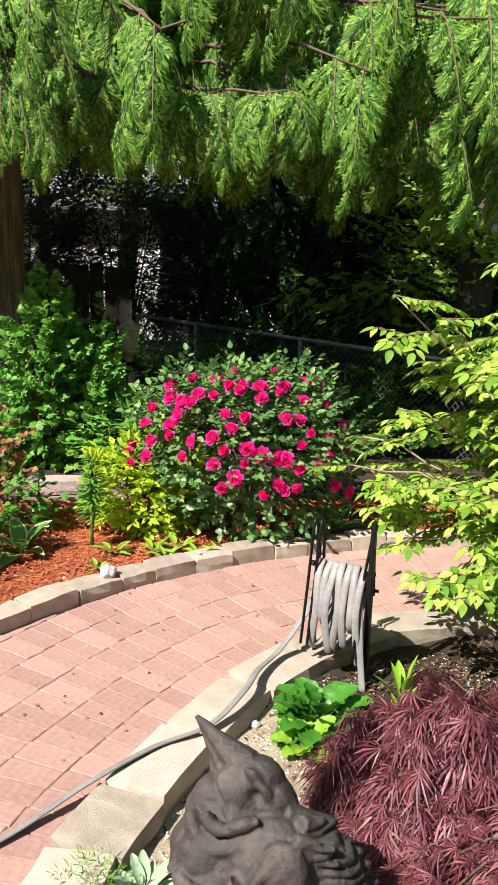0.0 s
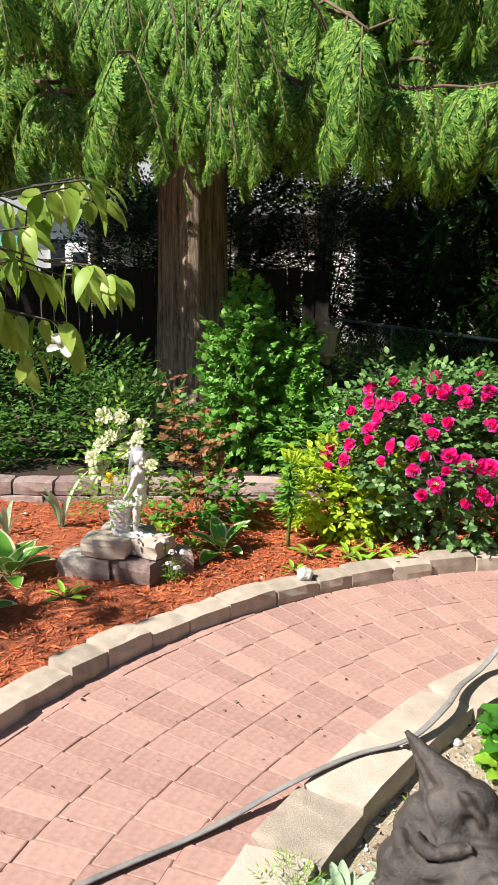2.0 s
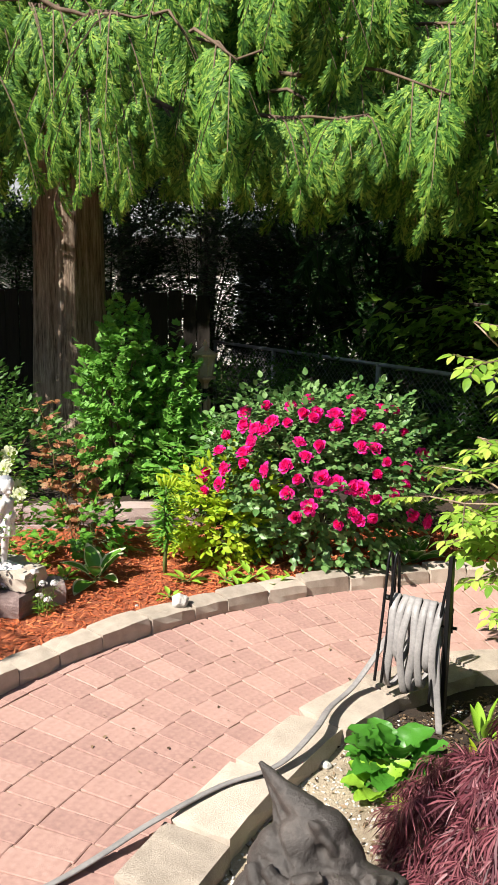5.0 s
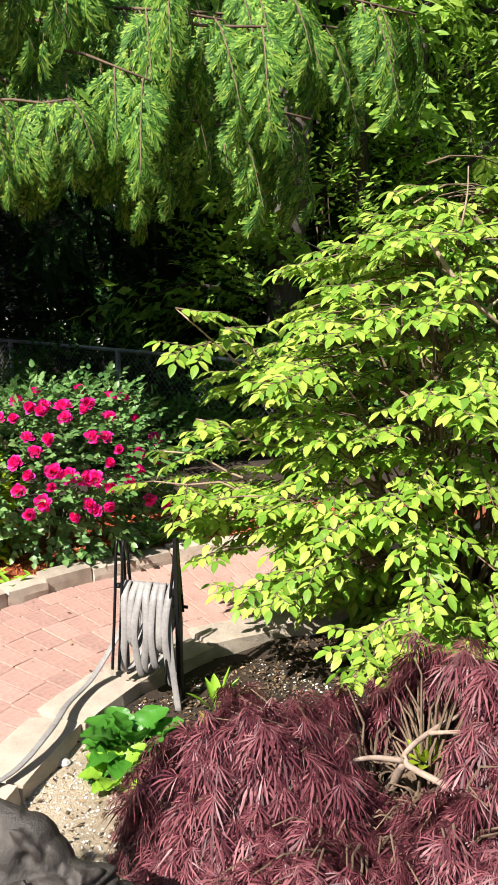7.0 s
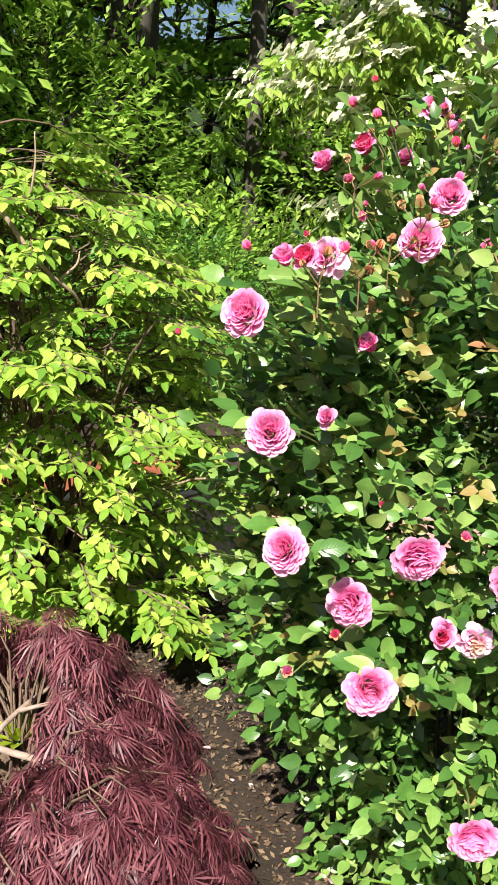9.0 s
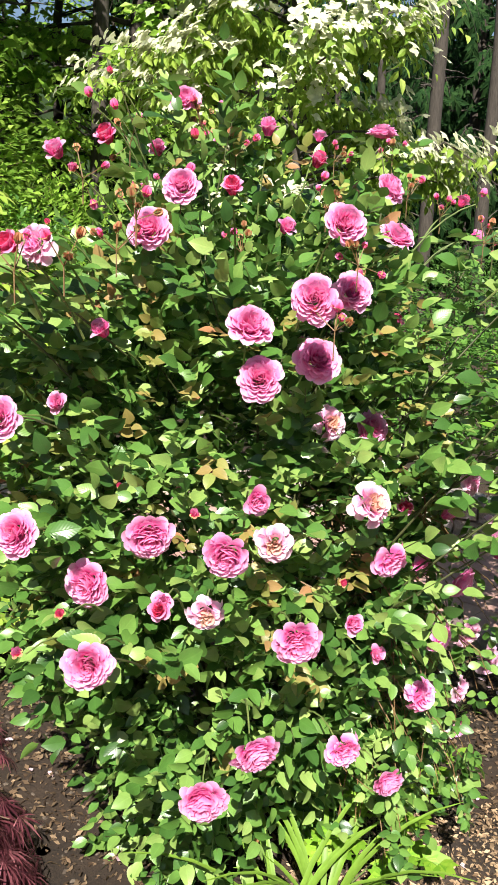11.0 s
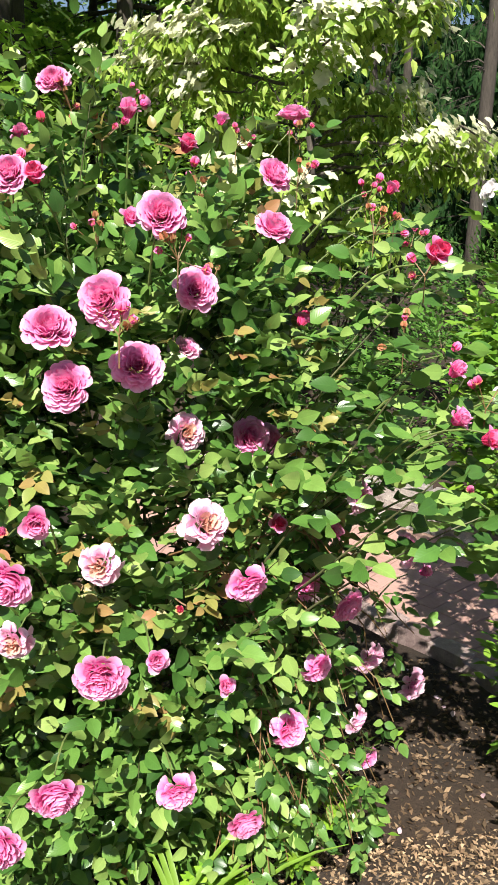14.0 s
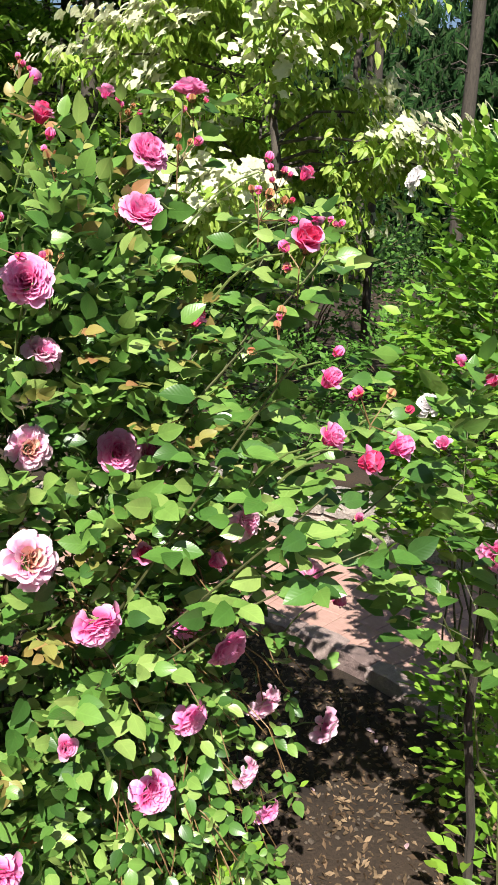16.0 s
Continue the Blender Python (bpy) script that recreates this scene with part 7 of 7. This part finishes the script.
# bare tall trunks at the edge of the wood
trunks = [(1.78, 7.9, 0.17, 0.9, 4), (2.75, 8.0, 0.1, 0.8, -3), (3.1, 8.1, 0.06, 1.0, 2), (18.6, 12.65, 0.18, 1.0, 0), (16.8, 14.6, 0.1, 1.0, 0), (17.05, 14.4, 0.09, 1.0, 0), (19.3, 11.5, 0.17, 1.0, 0), (6.3, 8.5, 0.1, 1.0, 1), (8.1, 5.75, 0.045, 1.0, -2), (9.6, 9.4, 0.06, 1.0, 1), (5.6, 9.6, 0.17, 1.0, -1), (4.6, 9.0, 0.11, 0.7, 8)]
for k, (x, y, rad, tone, lean) in enumerate(trunks):
    r = np.random.default_rng(300 + k)
    ob = empty("tall_tree", x, y, 0, "tall bare trunk at the edge of the wood", "tree", "trees of the wood behind the garden")
    t = Mesher()
    tube(t, bend((0, 0, 0), (math.tan(math.radians(lean)) * 14, 0, 14), 0, 0.015, 10, r), np.linspace(rad, rad * 0.7, 10), 12)
    part("trunk", t, M_GREYBARK if k == 0 else M_MIDBARK, ob, smooth=True)
    b = Mesher()
    for j in range(9):
        z = r.uniform(1.5, 6)
        a = r.uniform(0, 6.283)
        tube(b, bend((math.tan(math.radians(lean)) * z, 0, z), (math.tan(math.radians(lean)) * z + math.cos(a) * r.uniform(0.3, 0.9), math.sin(a) * 0.6, z + r.uniform(-0.1, 0.4)), 0.05, 0.03, 5, r), np.linspace(rad * 0.14, 0.004, 5), 4)
    part("branchwork", b, M_GREYBARK, ob)["kind"] = "stuff"

# ---- undergrowth ----
for k, (x, y, rx, h, tw, mt) in enumerate([(-3.3, 6.1, 0.9, 0.85, 800, 0), (-2.5, 5.75, 0.6, 0.55, 450, 0), (-4.6, 6.3, 1.0, 0.95, 700, 0), (-3.6, 5.3, 0.5, 0.4, 300, 1), (-0.2, 7.1, 0.6, 0.4, 400, 0), (0.5, 6.8, 0.8, 0.42, 600, 0), (1.7, 7.0, 0.9, 0.9, 700, 1), (2.9, 6.9, 1.0, 1.5, 900, 1), (4.3, 6.7, 1.1, 1.7, 900, 1), (5.6, 6.3, 0.9, 1.4, 700, 0), (6.4, 3.6, 0.9, 0.9, 600, 1), (7.6, 3.0, 1.0, 1.1, 700, 1), (5.3, 4.2, 0.7, 0.8, 450, 0), (8.6, 4.4, 1.0, 1.3, 600, 0), (6.6, 2.0, 0.8, 0.8, 500, 1), (0.2, 8.8, 1.2, 0.9, 600, 0), (-1.2, 8.3, 0.9, 0.7, 500, 0)]):
    bush("undergrowth", x, y, 0.1, rx, rx * 0.7, h, int(tw * 1.1), 5, 0.064, LEAF_SMALL, M_LUSH if mt else M_UNDER, "dense green undergrowth below the trees", "undergrowth", seed=230 + k, stems=8, low=-0.9)


for k, (x, y, rx, h) in enumerate([(2.4, 8.4, 1.2, 3.2), (3.9, 8.2, 1.3, 3.6), (5.2, 7.7, 1.2, 1.9), (7.7, 8.2, 1.3, 3.6), (8.9, 7.4, 1.2, 2.4), (11.6, 7.0, 1.3, 1.3), (12.4, 5.0, 1.4, 1.3), (0.4, 11.0, 1.5, 2.8), (1.6, 11.0, 1.2, 2.4)]):
    bush("understorey_shrub", x, y, 0.1, rx, rx * 0.75, h, 1300 if 2 < x < 8 else 600, 6, 0.095, LEAF_SMALL, M_WOODS if 2 < x < 8 else M_UNDER, "tall green shrub at the edge of the wood", "shrub", seed=280 + k, stems=14, low=-0.85, flat=0.3, outw=1.1, twig=0.3, lumpy=0.35, inner=0.5, thick=0.014)


for k, (x, y, rx, h) in enumerate([(-3.1, 10.4, 0.8, 3.0), (-1.9, 10.8, 0.9, 3.2), (-0.7, 10.9, 0.7, 2.6), (-4.3, 10.6, 0.8, 2.8)]):
    bush("evergreen_shrub", x, y, 0.1, rx, 0.45, h, 3200, 6, 0.07, LEAF_SMALL, M_EVERGREEN, "tall dark evergreen shrub with small leaves and gaps", "shrub", seed=320 + k, stems=24, stem=M_BARK, low=-0.8, flat=0.3, twig=0.3, lumpy=0.5, inner=0.3, thick=0.016)

# ---- flowering dogwoods ----
def bracts(tree, P, count, r, size):
    """White four-bract flowers that lie on top of the sprays."""
    shape = bloom_mesh("flower", [M_WHITE, M_YELLOW], [(4, 1.0, 8, 0.06, 0.15, 0)], 34, 0.04, 0.5)
    idx = r.choice(len(P), count, replace=False)
    far = P[idx[300:]]
    out = unit(far * [1, 1, 0])
    N = UP * 0.6 + out * 0.7 + r.normal(0, 0.25, (len(far), 3))
    X, Y, Z = axes(np.cross(N, r.normal(0, 1, (len(far), 3))), N)
    four = Mesher()
    for sx, sy in ((0, 1), (1, 0), (0, -1), (-1, 0)):
        four.scatter(leaf(0.8, 0.05, 0.1, 2), far + UP * 0.09 + out * 0.1, X * sy + Y * -sx, X * sx + Y * sy, Z, size * r.uniform(0.75, 1.15, len(far)))
    part("blossom", four, M_WHITE, tree)["kind"] = "stuff"
    for i in idx[:300]:
        o = part("flower", shape, None, tree)
        out = unit(P[i] * [1, 1, 0])
        o.location = P[i] + np.array([0, 0, 0.09]) + out * 0.1
        q = Vector(UP * 0.75 + out * 0.6 + r.normal(0, 0.25, 3)).to_track_quat("Z", "Y")
        o.rotation_euler = (q @ Euler((0, 0, r.uniform(0, 6.28))).to_quaternion()).to_euler()
        s = size * r.uniform(0.75, 1.15)
        o.scale = (s, s, s)


LEAF_DROOP = leaf(0.48, 0.12, 0.35, 3)
dog, DP = leafy_tree("flowering_dogwood", 260, 4.6, 0.06, 1.75, 15000, 0.095, M_DOGWOOD, "dogwood tree in flower with layered white bracts", low=0.28, limbs=52, tmpl=LEAF_DROOP, group="", flat=0.7, droop=0.75, lean=0.1, bark=M_GREYBARK)
dog.matrix_basis = pose(6.25, 5.3, 0.05, 0, 0, 40)
rd = np.random.default_rng(261)
bracts(dog, DP[(DP[:, 2] > 1.5) & (DP[:, 2] < 4.4) & (np.hypot(DP[:, 0], DP[:, 1]) > 0.85)], 3400, rd, 0.058)


def near_dogwood():
    """The young dogwood beside the path, whose drooping twigs hang into view."""
    o = np.array([-1.3, 0.2, -0.05])
    tree = empty("young_dogwood", *o, "young dogwood with drooping bright green leaves and few white flowers", "tree")
    r = np.random.default_rng(270)
    tr = Mesher()
    tube(tr, bend((0, 0, -0.05), (0.05, 0.0, 2.0), 0, 0.02, 8, r), np.linspace(0.03, 0.008, 8), 9)
    part("trunk", tr, M_GREYBARK, tree, smooth=True)
    tips = [(-0.5, 1.33, 1.72), (-0.55, 1.33, 1.7), (-0.48, 1.33, 1.57), (-0.54, 1.33, 1.56), (-0.57, 1.33, 1.46), (-0.66, 1.28, 1.62), (-0.72, 1.28, 1.57), (-0.67, 1.27, 1.5), (-0.74, 1.27, 1.46), (-0.75, 1.28, 1.64)]
    tips += [(-2.8, 0.0, 1.5), (-2.6, 0.1, 1.3), (-2.5, -0.2, 1.6), (-2.7, 0.2, 1.75)]
    bo, mb = Mesher(), Mesher()
    P, D = [], []
    for tip in tips:
        e = np.array(tip) - o
        near = e[1] > 0.3
        fork = np.array([0.45, 0.78, 1.62]) if near else np.array([-0.5, -0.5, 1.4])
        line = bend(fork, e, 0.04, 0.01, 9, r)
        tube(bo, line, np.linspace(0.0028, 0.0012, 9), 5)
        ways = [unit(line[-1] - line[-4])]
        ends = [line[-1]]
        for j in range(3):
            b = line[5 + j]
            d = unit(ways[0] * 0.8 + r.normal(0, 0.6, 3) * [1, 1, 0.3])
            ends.append(b + d * 0.1)
            ways.append(d)
            tube(bo, [b, b + d * 0.05, b + d * 0.1], [0.003, 0.002, 0.0015], 4)
        for e2, w in zip(ends, ways):
            for k in range(5):
                a = k * 1.257 + r.normal(0, 0.25)
                sd = unit(np.cross(w, UP))
                out = sd * math.cos(a) + w * (0.5 + math.sin(a))
                P.append(e2 - w * 0.012 * k)
                D.append(out * 0.7 - UP * r.uniform(0.3, 1.0))
    for fork in ((0.45, 0.78, 1.62), (-0.5, -0.5, 1.4)):
        tube(bo, bend((0.02, 0, 1.3), fork, 0.08, 0.01, 8, r), np.linspace(0.008, 0.004, 8), 6)
    n = len(P)
    X, Y, Z = axes(np.array(D), UP + r.normal(0, 0.3, (n, 3)) + np.array([0, -0.2, 0]))
    mb.scatter(leaf(0.46, 0.12, 0.35, 5), np.array(P), X, Y, Z, r.uniform(0.045, 0.066, n))
    part("crown", mb, M_DOGWOOD, tree, smooth=True)["kind"] = "stuff"
    part("branchwork", bo, M_GREYBARK, tree)["kind"] = "stuff"
    shape = bloom_mesh("flower", [M_WHITEPETAL, M_YELLOW], [(4, 1.0, 6, 0.05, 0.12, 0), (5, 0.16, 60, 0.1, 0, 1)], 35, 0.04, 0.42)
    for p in ((-0.66, 1.2, 1.56), (-0.55, 1.25, 1.46)):
        f = part("flower", shape, None, tree)
        f.location, f.scale, f.rotation_euler = np.array(p) - o, (0.026,) * 3, (0.7, 0.1, 0.4)


near_dogwood()
side_tree, side_leaves = leafy_tree("garden_dogwood", 265, 3.4, 0.05, 0.8, 800, 0.085, M_DOGWOOD, "small dogwood beside the mulch bed that dapples it with shade", low=0.42, limbs=24, tmpl=LEAF_DROOP, group="", droop=0.6, lean=0.05, bark=M_GREYBARK)
side_tree.matrix_basis = pose(-3.7, 1.5, 0.0, 0, 0, 20)

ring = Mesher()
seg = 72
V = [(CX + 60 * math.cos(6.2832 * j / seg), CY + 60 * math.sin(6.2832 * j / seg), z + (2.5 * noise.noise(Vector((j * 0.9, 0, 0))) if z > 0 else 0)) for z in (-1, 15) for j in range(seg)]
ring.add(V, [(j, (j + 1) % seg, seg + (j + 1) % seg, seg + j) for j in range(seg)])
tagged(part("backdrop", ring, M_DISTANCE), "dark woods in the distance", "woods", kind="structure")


# ---- loose small things ----
def flecks(name, n, place, size, mat, tmpl, label, category, seed, lift=0.004, tilt=0.35):
    r = np.random.default_rng(seed)
    P = np.array([place(r) for _ in range(n)]) + [0, 0, lift]
    a = r.uniform(0, 6.283, n)
    D = np.stack([np.cos(a), np.sin(a), r.normal(0, tilt * 0.6, n)], 1)
    X, Y, Z = axes(D, UP + r.normal(0, tilt, (n, 3)))
    mb = Mesher().scatter(tmpl, P, X, Y, Z, size * r.uniform(0.5, 1.4, n))
    return tagged(part(name, mb, mat), label, category, kind="stuff")


def in_mulch(r):
    while True:
        d = r.uniform(64, 190)
        p = ring_pt(d, OUTER + 0.13 + (mulch_reach(d) - OUTER - 0.16) * r.random())
        if p[0] < 1.8:
            return p + [0, 0, 0.035 + lumps(p[0], p[1], 0.025, 2.5) + lumps(p[0], p[1], 0.0125, 9)]


def in_bed(lo, hi, z, amp, least=0.0):
    def f(r):
        d = r.uniform(lo, hi)
        p = ring_pt(d, 1.95 * math.sqrt(least + (1 - least) * r.random()))
        return p + [0, 0, z + lumps(p[0], p[1], amp, 2.5) + lumps(p[0], p[1], amp * 0.5, 9)]

    return f


def on_path(r):
    return ring_pt(r.uniform(100, 185), r.uniform(2.2, 3.12), 0.002)


SHRED = (np.array([(-0.09, 0, 0), (0.09, 0, 0.02), (-0.07, 0.5, 0.06), (0.07, 0.5, 0.1), (-0.05, 1, 0), (0.05, 1, 0.02)]), [(0, 1, 3, 2), (2, 3, 5, 4)])
PEBBLE = (np.array([(-0.5, 0, 0.1), (0.5, 0, 0.1), (0, -0.4, 0.1), (0, 0.45, 0.1), (0, 0, 0.45), (0, 0, -0.2), (-0.35, -0.3, 0.2), (0.35, 0.3, 0.25)]), [(0, 6, 4), (6, 2, 4), (2, 1, 4), (1, 7, 4), (7, 3, 4), (3, 0, 4), (6, 0, 5), (2, 6, 5), (1, 2, 5), (7, 1, 5), (3, 7, 5), (0, 3, 5)])
flecks("mulch", 36000, in_mulch, 0.034, M_MULCH, SHRED, "shreds of red-brown bark mulch", "mulch", 400, 0.002, 0.3)
flecks("leaf_litter", 24000, in_bed(-100, 140, -0.03, 0.03), 0.022, M_DEBRIS, LEAF_SMALL, "dry leaf bits on dark soil", "leaf litter", 401, 0.006, 0.9)
flecks("leaf_litter", 2600, in_bed(100, 200, -0.035, 0.02, 0.28), 0.02, M_DEBRIS, LEAF_SMALL, "dry leaf bits on gritty soil", "leaf litter", 402, 0.004, 0.5)
flecks("bark_chips", 13000, in_bed(-92, -32, -0.03, 0.03, 0.12), 0.016, M_CHIPS, LEAF_SMALL, "tan bark chips and dry bits on the soil", "bark chips", 408, 0.01, 0.7)
flecks("gravel", 4500, in_bed(98, 205, -0.035, 0.02, 0.28), 0.011, M_PEBBLE, PEBBLE, "small pale stones on gritty soil", "gravel", 403, 0.0, 0.3)
flecks("gravel", 2600, in_bed(-100, 100, -0.03, 0.03), 0.015, M_PEBBLESOIL, PEBBLE, "earth crumbs and small stones", "gravel", 404, 0.0, 0.3)
flecks("fallen_petals", 130, in_bed(-75, 100, -0.03, 0.03), 0.026, M_PINKPALE, LEAF_BROAD, "pale pink petals fallen on the soil", "petals", 405, 0.012, 0.35)
flecks("fallen_leaves", 70, on_path, 0.018, M_DEBRIS, LEAF_OVAL, "dry leaf bits scattered on the pavers", "leaves", 406, 0.004, 0.3)
flecks("mulch_stones", 30, in_mulch, 0.03, M_PEBBLE, PEBBLE, "few pale stones in the mulch", "stones", 407, 0.004, 0.2)


def rock(x, y, z, s, seed):
    r = np.random.default_rng(seed)
    bm = bmesh.new()
    bmesh.ops.create_icosphere(bm, subdivisions=3, radius=1)
    for v in bm.verts:
        v.co *= 1 + 0.3 * noise.noise(v.co * 1.3 + Vector((seed, 0, 0))) + 0.08 * noise.noise(v.co * 5)
    me = bpy.data.meshes.new("rock")
    bm.to_mesh(me)
    bm.free()
    me.materials.append(M_PEBBLE)
    o = new("rock", me)
    o.location, o.scale = (x, y, z), s
    tagged(o, "pale rounded stone on the mulch edge", "rock")


rock(-0.66, 3.86, 0.09, (0.042, 0.038, 0.036), 1)
rock(0.12, 2.72, -0.02, (0.02, 0.018, 0.014), 2)

# ---- pavers ----
def pavers():
    r = np.random.default_rng(9)
    shape = [Mesher().add(*box_tmpl(0.018, 0.004, r, (1, 0.5, 0.3))).mesh("brick", M_BRICK) for _ in range(4)]
    rest = Mesher()
    made = 0
    for i in range(7):
        mid = 2.17 + 0.205 * i + 0.1
        step = 360 / int(2 * math.pi * mid / 0.104)
        for d in np.arange((i % 2) * step / 2, 360, step):
            low = inner_edge(d) - 0.04 + 0.205 * i
            hi = min(low + 0.2025, OUTER - 0.004)
            if hi - low < 0.03:
                continue
            p = ring_pt(d, (low + hi) / 2 + r.normal(0, 0.0016), -0.05 + r.normal(0, 0.0009))
            yaw = math.radians(d) + r.normal(0, 0.006)
            sc = (hi - low, math.radians(step) * mid - 0.0065, 0.05)
            if 118 < d < 190 and made < 330:
                ob = part("brick", shape[r.integers(4)], M_BRICK, path_bed)
                ob.location, ob.scale = p, sc
                ob.rotation_euler = (r.normal(0, 0.003), r.normal(0, 0.003), yaw)
                made += 1
            else:
                c, s = math.cos(yaw), math.sin(yaw)
                rest.scatter(BRICK_T, p[None], np.array([[c, s, 0]]), np.array([[-s, c, 0]]), np.array([[0, 0, 1.0]]), [sc])
    part("bricks", rest, M_BRICK, path_bed)["kind"] = "stuff"


BRICK_T = box_tmpl(0.018, 0, rng, (1, 0.5, 0.3))
pavers()
